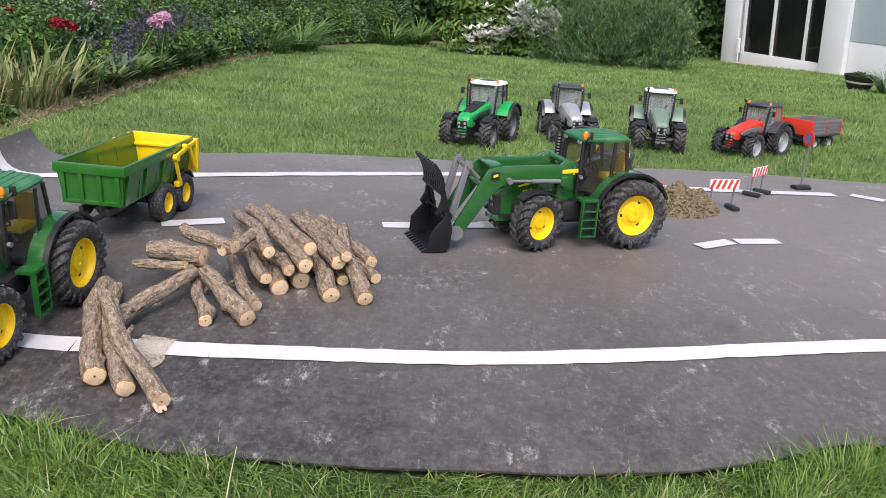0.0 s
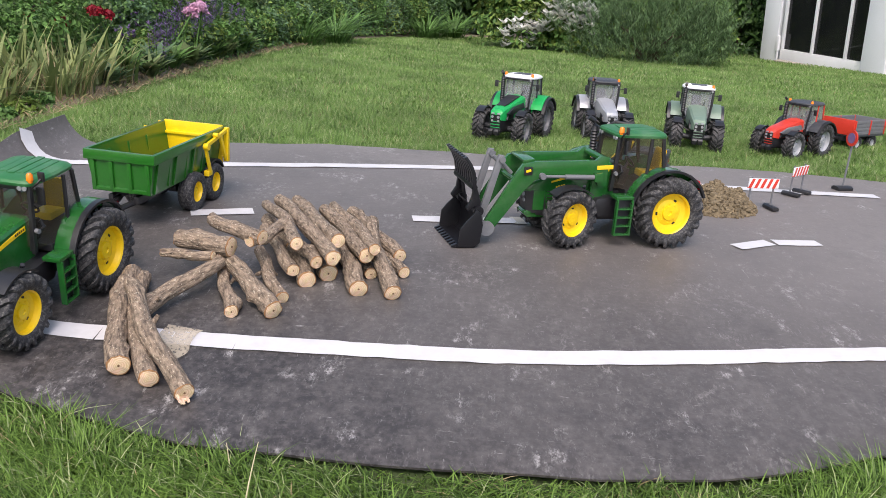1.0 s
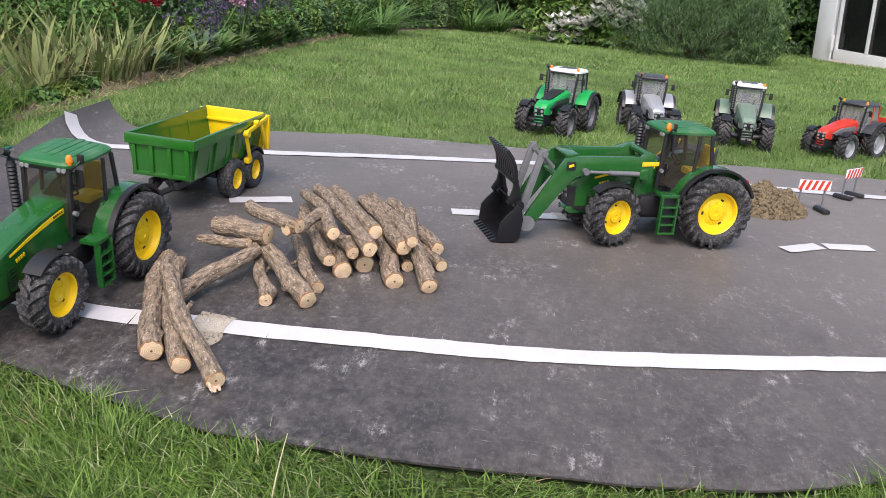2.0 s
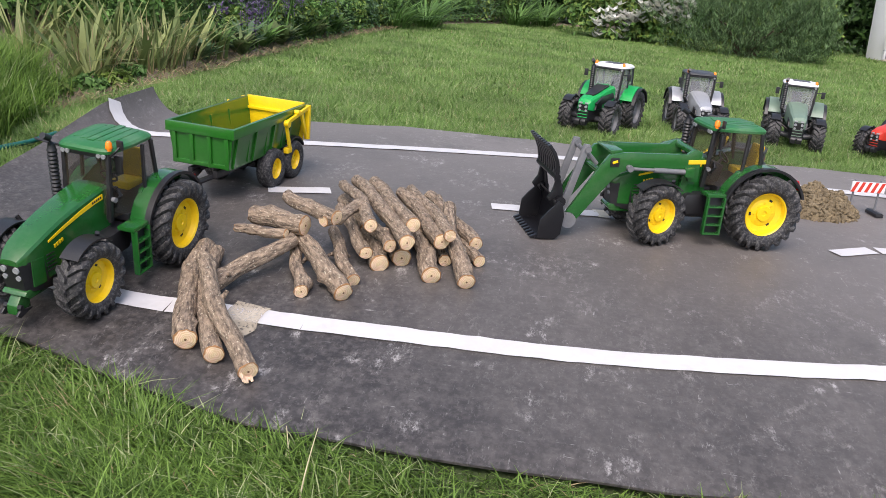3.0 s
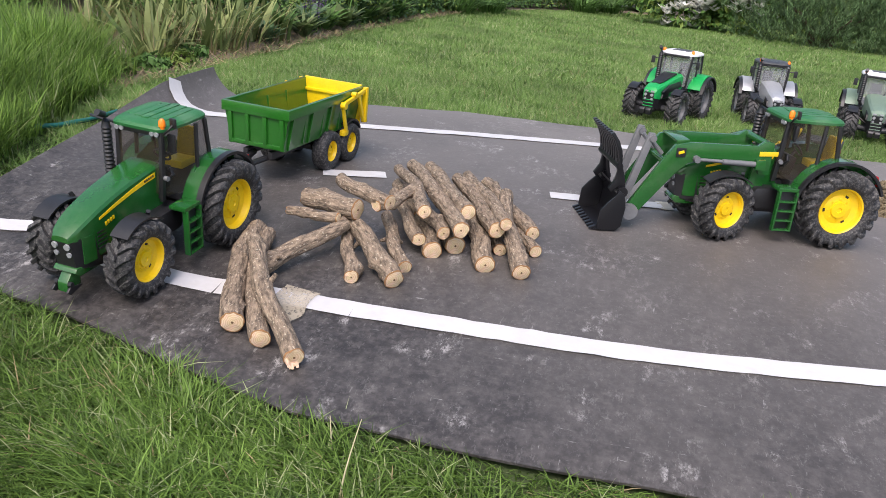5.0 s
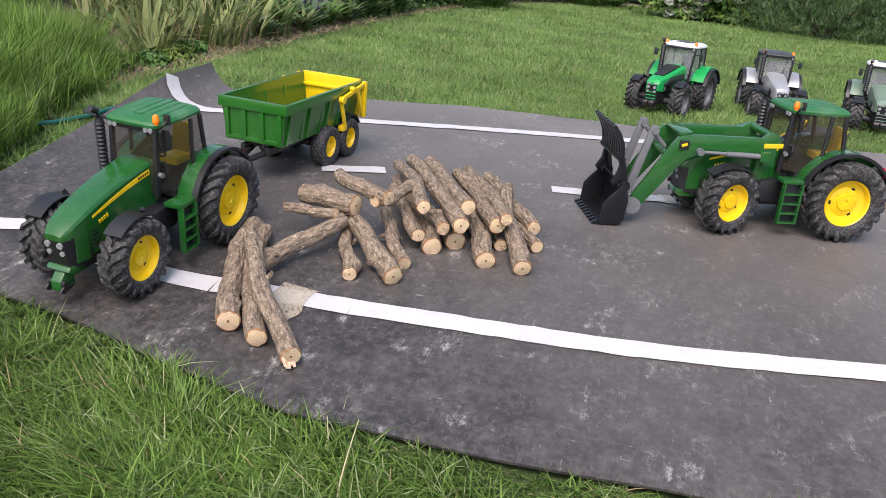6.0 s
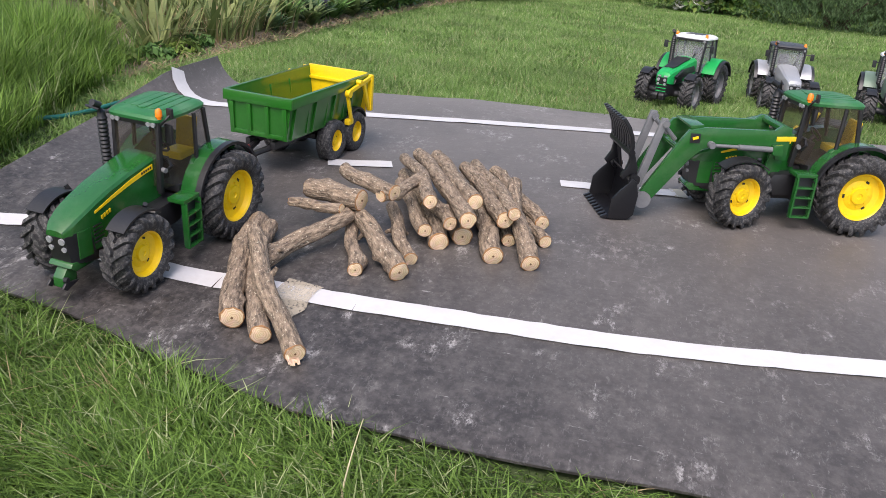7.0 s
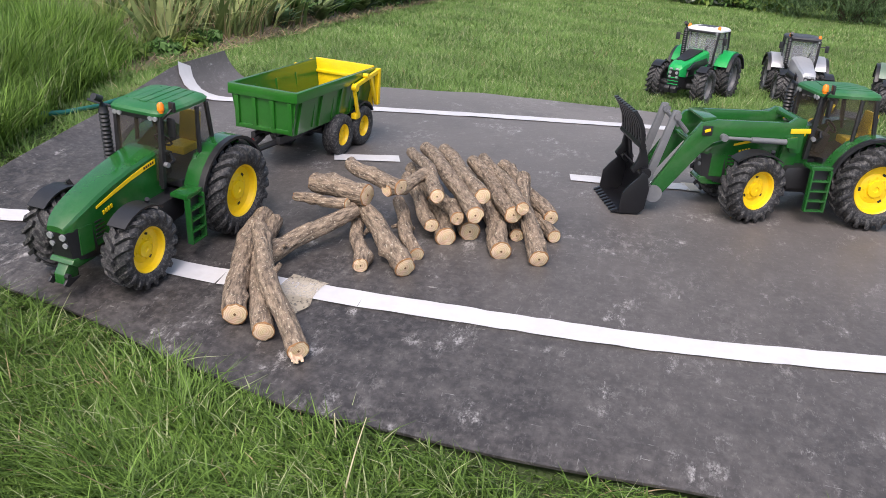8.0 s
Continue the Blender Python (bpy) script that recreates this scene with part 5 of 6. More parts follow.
def blades(name, material, base, height, width, turn, bend, lean, rows=2, index=None, belly=0.0, parent=None):
    """Many blades of grass or sword-shaped leaves in one mesh: tapered strips that bend over."""
    n = len(base)
    up = np.linspace(0, 1, rows + 1)
    d = np.c_[np.cos(turn), np.sin(turn), np.zeros(n)]
    side = np.c_[-np.sin(turn), np.cos(turn), np.zeros(n)]
    vs = []
    for u in up:
        out = (lean * u + bend * u * u) * height
        z = height * (u - 0.35 * np.clip(bend, 0, 2) * u * u)
        mid = base + d * out[:, None]
        mid[:, 2] += z
        w = width * ((1 - u) ** 0.7 * (1 - belly) + belly * np.sin(np.pi * np.clip(u * 0.8 + 0.18, 0, 1))) if u < 1 else width * 0
        if u < 1:
            vs += [mid - side * (w / 2)[:, None], mid + side * (w / 2)[:, None]]
        else:
            vs.append(mid)
    k = len(vs)
    co = np.stack(vs, 1).reshape(-1, 3)
    tri = []
    for r in range(rows - 1):
        tri += [(2 * r, 2 * r + 1, 2 * r + 3), (2 * r, 2 * r + 3, 2 * r + 2)]
    tri.append((2 * rows - 2, 2 * rows - 1, 2 * rows))
    tri = np.array(tri)
    loops = (np.arange(n)[:, None, None] * k + tri[None]).reshape(-1)
    me = bpy.data.meshes.new(name)
    me.vertices.add(len(co))
    me.vertices.foreach_set("co", co.astype(np.float32).ravel())
    me.loops.add(len(loops))
    me.loops.foreach_set("vertex_index", loops.astype(np.int32))
    m = len(loops) // 3
    me.polygons.add(m)
    me.polygons.foreach_set("loop_start", np.arange(0, 3 * m, 3, dtype=np.int32))
    for mt in (material if isinstance(material, (list, tuple)) else [material]):
        me.materials.append(mt)
    if index is not None:
        me.polygons.foreach_set("material_index", np.repeat(index, len(tri)).astype(np.int32))
    me.update(calc_edges=True)
    ob = new(name, me)
    if parent is not None:
        ob.parent = parent
    return ob


def leaf_cloud(name, material, blobs, count, size, rng, parent=None, index=None, droop=0.0, flat=0.35):
    """Small folded leaves over and inside a set of uneven rounded masses (x, y, z, rx, ry, rz)."""
    blobs = np.array(blobs, float)
    vol = blobs[:, 3] * blobs[:, 5] + blobs[:, 4] * blobs[:, 5]
    pick = rng.choice(len(blobs), count, p=vol / vol.sum())
    v = rng.normal(size=(count, 3))
    v /= np.linalg.norm(v, axis=1)[:, None]
    v[:, 2] = np.abs(v[:, 2]) * 1.15 - 0.15
    r = 0.55 + 0.45 * rng.random(count) ** 0.45
    lump = 1 + 0.22 * np.sin(v[:, 0] * 7 + pick * 2.1) * np.sin(v[:, 1] * 6 + pick) + 0.16 * np.sin(v[:, 2] * 11 + pick * 1.3 + v[:, 0] * 5)
    c = blobs[pick, :3] + v * blobs[pick, 3:] * (r * lump)[:, None]
    nrm = v * 0.7 + rng.normal(size=(count, 3)) * 0.55 + np.array([0, 0, flat])
    nrm /= np.linalg.norm(nrm, axis=1)[:, None]
    a = np.cross(nrm, rng.normal(size=(count, 3)))
    a /= np.linalg.norm(a, axis=1)[:, None]
    a[:, 2] -= droop
    b = np.cross(nrm, a)
    s = size * (0.6 + 0.8 * rng.random(count))[:, None]
    fold = nrm * s * 0.12
    co = np.stack([c - a * s * 0.5, c + b * s * 0.26 + fold, c + a * s * 0.5, c - b * s * 0.26 + fold], 1).reshape(-1, 3)
    tri = np.array([(0, 1, 2), (0, 2, 3)])
    loops = (np.arange(count)[:, None, None] * 4 + tri[None]).reshape(-1)
    me = bpy.data.meshes.new(name)
    me.vertices.add(len(co))
    me.vertices.foreach_set("co", co.astype(np.float32).ravel())
    me.loops.add(len(loops))
    me.loops.foreach_set("vertex_index", loops.astype(np.int32))
    m = len(loops) // 3
    me.polygons.add(m)
    me.polygons.foreach_set("loop_start", np.arange(0, 3 * m, 3, dtype=np.int32))
    for mt in (material if isinstance(material, (list, tuple)) else [material]):
        me.materials.append(mt)
    if index is not None:
        me.polygons.foreach_set("material_index", np.repeat(index, 2).astype(np.int32))
    me.update(calc_edges=True)
    ob = new(name, me)
    if parent is not None:
        ob.parent = parent
    return ob


def lawn_height(x, y):
    d = np.maximum(0.0, y - 1.15)
    return -0.138 * d * d / (d + 0.55) - 0.018 + 0.010 * np.clip((1.08 - y) / 0.1, 0, 1)


LAWN = leaf_material("lawn_grass", (0.134, 0.250, 0.048), 0.24, (0.198, 0.320, 0.084))
LONG_GRASS = leaf_material("long_lawn_grass", (0.080, 0.166, 0.018), 0.55, (0.190, 0.315, 0.060))
LAWN_PALE = leaf_material("pale_grass", (0.30, 0.39, 0.16), 0.25, (0.44, 0.48, 0.25))
CLIPPINGS = leaf_material("brown_clippings", (0.17, 0.13, 0.08), 0.35, (0.30, 0.24, 0.15), 0.8)
STRAW = leaf_material("dry_straw", (0.34, 0.26, 0.13), 0.3, (0.50, 0.41, 0.23), 0.7)
rng = np.random.default_rng(5)


def free_lawn(x, y):
    """True where lawn grass grows: not on the rubber sheet, in the beds or under the house."""
    mat = (x > np.interp(y, (0.95, 1.2, 1.5, 1.75), (-0.940, -0.950, -0.970, -0.990))) & (x < 1.84) & (y > np.interp(x, NEAR_X, NEAR_Y) - 0.001) & (y < np.interp(x, FAR_X, FAR_Y) + 0.004)
    bed = (x < np.interp(y, BED_Y, BED_X)) & (y > 0.6)
    house = (x > 3.4) & (y > 6.8)
    return ~(mat | bed | house)


def lawn(name, x0, x1, y0, y1, per_m2, h0, h1, w, label, patch=0.0):
    n = int((x1 - x0) * (y1 - y0) * per_m2)
    x, y = rng.uniform(x0, x1, n), rng.uniform(y0, y1, n)
    ok = free_lawn(x, y)
    x, y = x[ok], y[ok]
    n = len(x)
    tuft = 0.75 + 0.35 * np.sin(x * 17 + 3 * np.sin(y * 9)) * np.sin(y * 15 + 2 * np.sin(x * 11)) + 0.15 * np.sin(x * 47) * np.sin(y * 43)
    h = rng.uniform(h0, h1, n) * (tuft if y0 < 1 else 0.5 + 0.5 * tuft)
    edge = np.abs(y - np.interp(x, NEAR_X, NEAR_Y))
    h *= np.where((y < 1.02) & (rng.random(n) < 0.985), np.clip(0.50 + edge / 0.13, 0.50, 1.0), 1.0)
    swirl = 2.5 * np.sin(x * 5.1 + 1.3 * np.sin(y * 3.7)) + 2.0 * np.sin(y * 6.3 + x * 2)
    turn = np.where(rng.random(n) < (0.5 if y0 < 1 else 0.15), swirl + rng.normal(0, 0.6, n), rng.uniform(0, 2 * np.pi, n))
    turn = np.where((y < 1.02) & (edge < 0.05) & (rng.random(n) < 0.75), -np.pi / 2 + rng.normal(0, 0.9, n), turn)
    kind = np.where(rng.random(n) < 0.010 + patch * (np.sin(x * 8) * np.sin(y * 9 + 1) > 0.3), 2, np.where(rng.random(n) < (0.08 if y0 < 1 else 0.14), 1, 0))
    ob = blades(name, [LONG_GRASS if y0 < 0.5 else LAWN, LAWN_PALE, STRAW], np.c_[x, y, lawn_height(x, y) - 0.002], h, w * rng.uniform(0.6, 1.3, n), turn,
                rng.uniform(0.1, 1.1, n) * (1.25 if y0 < 1 else 1), rng.uniform(0.0, 0.5, n) * (1.4 if y0 < 1 else 1), (1 if y0 > 4.5 else 2) if h1 < 0.05 else 3, kind)
    return tagged(ob, label, "grass", kind="stuff")


lawn("lawn_grass", -1.15, 1.05, 0.38, 1.02, 95000, 0.020, 0.056, 0.0024, "long green lawn grass along the near mat edge", 0.03)
lawn("lawn_grass", -1.25, 1.9, 1.66, 3.1, 56000, 0.020, 0.040, 0.0024, "mown green lawn grass behind the mat", 0.02)
lawn("lawn_grass", -1.5, 2.6, 3.1, 5.0, 28000, 0.022, 0.040, 0.0036, "mown green lawn grass", 0.01)
lawn("lawn_grass", -1.5, 4.2, 5.0, 8.0, 11000, 0.022, 0.036, 0.0075, "mown green lawn grass further off", 0.0)
lawn("lawn_grass", -1.5, 4.2, 8.0, 12.5, 5000, 0.024, 0.038, 0.012, "mown green lawn grass before the hedge", 0.0)
lawn("lawn_grass", -1.26, -0.94, 0.95, 2.1, 34000, 0.014, 0.050, 0.0028, "thin trodden grass strip beside the bed", 0.25)

lawn("lawn_grass", -4.0, 4.6, -2.6, 0.38, 3500, 0.03, 0.06, 0.009, "green lawn grass round the mat", 0.0)
lawn("lawn_grass", 1.05, 4.6, 0.38, 3.1, 6000, 0.025, 0.045, 0.007, "green lawn grass beyond the mat's end", 0.0)
lawn("lawn_grass", 2.6, 6.5, 3.1, 6.5, 3500, 0.025, 0.045, 0.009, "green lawn grass beside the house", 0.0)


PALE_STALK = surface("pale_dry_stalk", (0.46, 0.41, 0.25), 0.7, vary=0.15, scale=60, bump=0.05)


def seed_stalk(x, y, h, turn, lean, label):
    pts = [(x + math.cos(turn) * lean * u ** 1.6, y + math.sin(turn) * lean * u ** 1.6, -0.008 + h * u) for u in [k / 8 for k in range(9)]]
    ob = part("grass_stalk", tube(pts, [0.0012 - 0.0008 * k / 8 for k in range(9)], 6), PALE_STALK)
    tagged(ob, label, "grass stalk")


seed_stalk(-0.190, 0.702, 0.062, 1.50, 0.050, "dry bent grass stalk at the mat edge")
seed_stalk(-0.219, 0.759, 0.030, 2.0, 0.03, "thin green-brown grass stalk at the mat edge")
seed_stalk(-0.430, 0.785, 0.026, 2.2, 0.03, "thin green-brown grass stalk at the mat edge")


def flower_bed():
    bm = bmesh.new()
    rows = []
    for i in range(80):
        y = 0.6 + 12.4 * i / 79
        xb = float(np.interp(y, BED_Y, BED_X))
        row = []
        for k in range(14):
            x = xb + 0.03 - 2.5 * min(1.0, max(0.3, (y - 1.4) / 1.2)) * (k / 13) ** 2.2 + 0.03 * noise.noise(Vector((y * 5, k, 0)))
            z = ground_z(x, y) - 0.024 + min(1.0, k / 3) * (0.022 + 0.02 * noise.noise(Vector((x * 6, y * 6, 1))))
            row.append(bm.verts.new((x, y, z - 0.002)))
        rows.append(row)
    for a, b in zip(rows, rows[1:]):
        for k in range(13):
            bm.faces.new((a[k], b[k], b[k + 1], a[k + 1]))
    bmesh.ops.recalc_face_normals(bm, faces=bm.faces)
    m = surface("bed_soil", (0.21, 0.16, 0.115), 0.95, vary=0.4, scale=12, bump=0.6, dust=(0.36, 0.31, 0.24), dust_amount=0.7, dust_scale=14, fine=9)
    tagged(part("flower_bed", bm, m), "bare brown soil of the flower bed", "flower bed", kind="structure")


flower_bed()


def bed_litter():
    """Dead leaves and clippings strewn over the bare soil along the lawn edge."""
    q = np.random.default_rng(21)
    n = 5200
    y = 0.9 + 6.0 * q.random(n) ** 1.6
    x = np.interp(y, BED_Y, BED_X) + 0.045 - np.abs(q.normal(0, 0.09, n))
    z = np.array([ground_z(float(a), float(b)) for a, b in zip(x, y)]) - 0.008 + 0.012 * q.random(n)
    ob = blades("bed_litter", [CLIPPINGS, STRAW, LAWN], np.c_[x, y, z], q.uniform(0.006, 0.022, n), q.uniform(0.002, 0.007, n), q.uniform(0, 6.28, n), q.uniform(0.2, 1.5, n), q.uniform(0.5, 2.5, n), 2, q.choice(3, n, p=(0.5, 0.3, 0.2)), belly=0.5)
    tagged(ob, "dry leaves and clippings strewn over the bed soil", "leaf litter", kind="stuff")


bed_litter()

LEAF_A = leaf_material("mid_green_leaf", (0.105, 0.205, 0.050), 0.45)
LEAF_B = leaf_material("dark_green_leaf", (0.062, 0.122, 0.038), 0.45)
LEAF_C = leaf_material("blue_green_leaf", (0.115, 0.200, 0.095), 0.4)
LEAF_OLIVE = leaf_material("olive_green_leaf", (0.175, 0.240, 0.090), 0.40)
LEAF_D = leaf_material("yellow_green_leaf", (0.18, 0.26, 0.055), 0.4)
LEAF_IRIS = leaf_material("grey_green_iris_leaf", (0.180, 0.258, 0.078), 0.42, (0.33, 0.375, 0.145))
LEAF_TALL = leaf_material("long_border_grass", (0.105, 0.230, 0.030), 0.55, (0.225, 0.368, 0.068))
NEEDLE = leaf_material("pine_needle", (0.125, 0.205, 0.085), 0.55)
PETAL_WHITE = leaf_material("white_bract", (0.80, 0.80, 0.74), 0.08, (0.86, 0.86, 0.82))
PETAL_RED = leaf_material("red_petal", (0.26, 0.010, 0.022), 0.3)
PETAL_PINK = leaf_material("pink_petal", (0.72, 0.42, 0.58), 0.25)
PETAL_VIOLET = leaf_material("violet_floret", (0.17, 0.11, 0.25), 0.35)
STEM = surface("brown_twig", (0.10, 0.075, 0.05), 0.85, vary=0.3, scale=40, bump=0.3)


def plant(name, label, category, at, group=""):
    root = new(name)
    root.matrix_world = pose(at[0], at[1], ground_z(at[0], at[1]))
    return tagged(root, label, category, group)


def stems(root, count, h, spread, seed, material=STEM, r=0.004):
    q = random.Random(seed)
    for _ in range(count):
        a, d = q.uniform(0, 6.28), q.uniform(0.2, 1.0) * spread
        bm = tube([(0.25 * d * math.cos(a), 0.25 * d * math.sin(a), -0.01), (0.5 * d * math.cos(a), 0.5 * d * math.sin(a), h * 0.5), (d * math.cos(a), d * math.sin(a), h)], [r, r * 0.8, r * 0.4], 6)
        part("stem", bm, material, root)


def bush(at, radii, count, size, material, label, seed, name="shrub", category="shrub", lumps=7, group="garden shrubs", second=None):
    root = plant(name, label, category, at, group)
    q = np.random.default_rng(seed)
    rx, ry, rz = radii
    blobs = [(0, 0, rz * 0.45, rx * 0.8, ry * 0.8, rz * 0.6)]
    for _ in range(lumps):
        a = q.uniform(0, 2 * np.pi)
        f = q.uniform(0.3, 0.75)
        blobs.append((rx * f * np.cos(a), ry * f * np.sin(a), rz * q.uniform(0.2, 0.75), rx * q.uniform(0.28, 0.5), ry * q.uniform(0.28, 0.5), rz * q.uniform(0.25, 0.42)))
    blobs.append((0, 0, rz * 0.12, rx * 0.95, ry * 0.95, rz * 0.30))
    idx = None
    mats = material
    if second:
        mats = [material, second]
        idx = (q.random(count) < 0.35).astype(np.int32)
    tagged(leaf_cloud("foliage", mats, blobs, count, size, q, root, idx), kind="stuff")
    stems(root, 3, rz * 0.8, min(rx, ry) * 0.6, seed, r=0.006 + 0.01 * rz)
    return root


def tall_grass(x0, x1, y0, y1, n, h0, h1, label):
    q = np.random.default_rng(11)
    tufts = 900
    tx, ty = q.uniform(x0, x1, tufts), q.uniform(y0, y1, tufts)
    pick = q.integers(0, tufts, n)
    ox, oy = q.normal(0, 0.022, n), q.normal(0, 0.022, n)
    x, y = tx[pick] + ox, ty[pick] + oy
    away = np.arctan2(oy, ox) + q.normal(0, 0.5, n)
    tall = q.uniform(0.7, 1.15, tufts)[pick]
    ok = x < np.interp(y, (1.164, 1.356, 1.558, 1.828, 2.115, 2.355), (-1.020, -1.045, -1.115, -1.185, -1.275, -1.468)) - 0.04 * q.random(n)
    x, y, away, tall = x[ok], y[ok], away[ok], tall[ok]
    n = len(x)
    edge = np.clip((np.interp(y, (1.164, 1.558, 2.115, 2.355), (-1.078, -1.144, -1.305, -1.468)) - x) / 0.15, 0, 1)
    h = q.uniform(h0, h1, n) * (0.55 + 0.45 * edge) * tall
    turn = np.where(q.random(n) < 0.75, away, q.uniform(0, 6.28, n))
    ob = blades("border_grass", [LEAF_TALL, LAWN_PALE], np.c_[x, y, lawn_height(x, y) + 0.01], h, q.uniform(0.0021, 0.0044, n), turn, q.uniform(0.0, 0.8, n), q.uniform(0.0, 0.45, n), 4, (q.random(n) < 0.05).astype(int))
    tagged(ob, label, "ornamental grass", kind="stuff")


tall_grass(-2.1, -0.98, 1.0, 2.2, 80000, 0.07, 0.19, "dense mound of long green border grass")


def iris(at, leaves, h, seed, label, dry=10):
    root = plant("iris_plant", label, "garden plant", at, "iris plants")
    q = np.random.default_rng(seed)
    a = q.uniform(0, 2 * np.pi, leaves)
    d = q.uniform(0, 0.11, leaves)
    base = np.c_[d * np.cos(a), d * np.sin(a), np.zeros(leaves)]
    ob = blades("leaves", LEAF_IRIS, base, q.uniform(0.30, 0.92, leaves) * h, np.where(q.random(leaves) < 0.42, q.uniform(0.016, 0.032, leaves), q.uniform(0.006, 0.014, leaves)), a + q.normal(0, 0.5, leaves), np.where(q.random(leaves) < 0.40, 1.3, 0.35) * q.random(leaves), q.uniform(0.02, 0.75, leaves), 6, belly=0.45, parent=root)
    tagged(ob, "grey-green sword-shaped leaves", kind="stuff")
    if dry:
        a = q.uniform(0, 2 * np.pi, dry)
        d = q.uniform(0.02, 0.12, dry)
        ob = blades("dry_stalk", STRAW, np.c_[d * np.cos(a), d * np.sin(a), np.zeros(dry)], q.uniform(0.20, 0.72, dry) * h, q.uniform(0.003, 0.006, dry), a, q.random(dry) * 0.7, q.uniform(0, 0.5, dry), 3, parent=root)
        tagged(ob, "dry straw-coloured stalk tuft", kind="stuff")
    return root


IRIS = [(-1.38, 2.36, 26, 0.21), (-1.47, 2.53, 30, 0.24), (-1.36, 2.66, 34, 0.26), (-1.53, 2.75, 30, 0.26), (-1.38, 2.83, 30, 0.24), (-1.44, 3.00, 30, 0.25), (-1.58, 3.03, 26, 0.26), (-1.39, 3.16, 26, 0.21), (-1.47, 3.28, 24, 0.21), (-1.74, 2.59, 30, 0.28), (-1.80, 2.93, 30, 0.28)]
for i, (x, y, n, h) in enumerate(IRIS):
    iris((x, y), round(n * 1.5), h, 40 + i, "clump of grey-green iris leaves with dry stalks", 40 if i % 2 else 54)

for i, (x, y) in enumerate([(-1.293, 2.212), (-1.334, 2.090), (-1.308, 2.462), (-1.284, 2.336)]):
    bush((x, y), (0.055, 0.055, 0.04), 240, 0.022, LEAF_D if i % 2 else LEAF_A, "low leafy yellow-green plant in the bed", 60 + i, "bed_plant", "garden plant", 4, "low bed plants")
for i in range(22):
    y = 3.20 + 0.265 * i
    x = float(np.interp(y, BED_Y, BED_X)) - (0.24 if y < 4.2 else 0.14)
    bush((x, y), (0.15, 0.20, 0.12 + 0.012 * i), 2000, 0.026, (LEAF_C, LEAF_B, LEAF_A)[i % 3], "low leafy green perennial along the bed edge", 80 + i, "perennial", "garden plant", 6, "bed edge perennials", LEAF_A if i % 2 else LEAF_D)
for i in range(15):
    y = 3.1 + 0.40 * i
    x = float(np.interp(y, BED_Y, BED_X)) - 0.46 - 0.06 * (i % 2)
    bush((x, y), (0.32, 0.34, 0.33 + 0.02 * i), 8500, 0.021, (LEAF_A, LEAF_OLIVE, LEAF_C)[i % 3], "bushy green perennial in the flower bed", 120 + i, "perennial", "garden plant", 8, "tall bed perennials", LEAF_B if i % 2 else LEAF_A)
def rosette(at, n, h, w, material, label, seed):
    """A low plant of broad arching leaves that spring from one point."""
    root = plant("broadleaf_plant", label, "garden plant", at, "broad-leaved bed plants")
    q = np.random.default_rng(seed)
    a = q.uniform(0, 6.28, n)
    d = q.uniform(0, 0.03, n)
    ob = blades("leaves", material, np.c_[d * np.cos(a), d * np.sin(a), q.uniform(0, 0.6, n) * h], q.uniform(0.6, 1.1, n) * h, q.uniform(0.7, 1.2, n) * w, a, q.uniform(0.2, 0.9, n), q.uniform(0.2, 0.9, n), 5, belly=0.9, parent=root)
    tagged(ob, kind="stuff")


for i in range(13):
    y = 3.05 + 0.17 * i
    x = float(np.interp(y, BED_Y, BED_X)) - 0.075 - 0.03 * math.sin(i * 2.3)
    rosette((x, y), 64, 0.060 + 0.02 * abs(math.sin(i * 1.7)), 0.022 + 0.010 * (i % 2), (LEAF_C, LEAF_A, LEAF_OLIVE)[i % 3], "low dark green plant with broad arching leaves", 500 + i)
for i in range(10):
    y = 2.3 + 0.72 * i
    x = float(np.interp(y, BED_Y, BED_X)) - 1.25 - 0.12 * (i % 2)
    bush((x, y), (0.58, 0.55, 0.70), 6500, 0.044, (LEAF_B, LEAF_A)[i % 2], "dense dark green shrub behind the flower bed", 160 + i, "shrub", "shrub", 9, "garden shrubs", LEAF_A)
for i in range(8):
    bush((-3.4 + 0.2 * math.sin(i * 2.0), 2.2 + 0.95 * i), (0.9, 0.85, 1.2), 3200, 0.10, LEAF_B, "tall dark green garden hedge shrub", 190 + i, "hedge_shrub", "shrub", 9, "hedge shrubs", LEAF_A)
for i in range(10):
    x = -2.3 + 0.55 * i
    bush((x, 9.75 + 0.2 * math.sin(i * 1.7) + 0.2 * (i > 7)), (0.52, 0.42, 0.88), 4200, 0.075, (LEAF_B, LEAF_D, LEAF_A)[i % 3] if i < 9 else LEAF_A, "leafy green hedge shrub behind the lawn", 220 + i, "hedge_shrub", "shrub", 10, "hedge shrubs", (LEAF_A, LEAF_B)[i % 2])
for i in range(9):
    x = -2.4 + 0.72 * i
    bush((x, 10.6), (0.7, 0.45, 1.30), 2600, 0.11, LEAF_B, "tall dark hedge shrub at the garden's end", 250 + i, "hedge_shrub", "shrub", 8, "hedge shrubs")
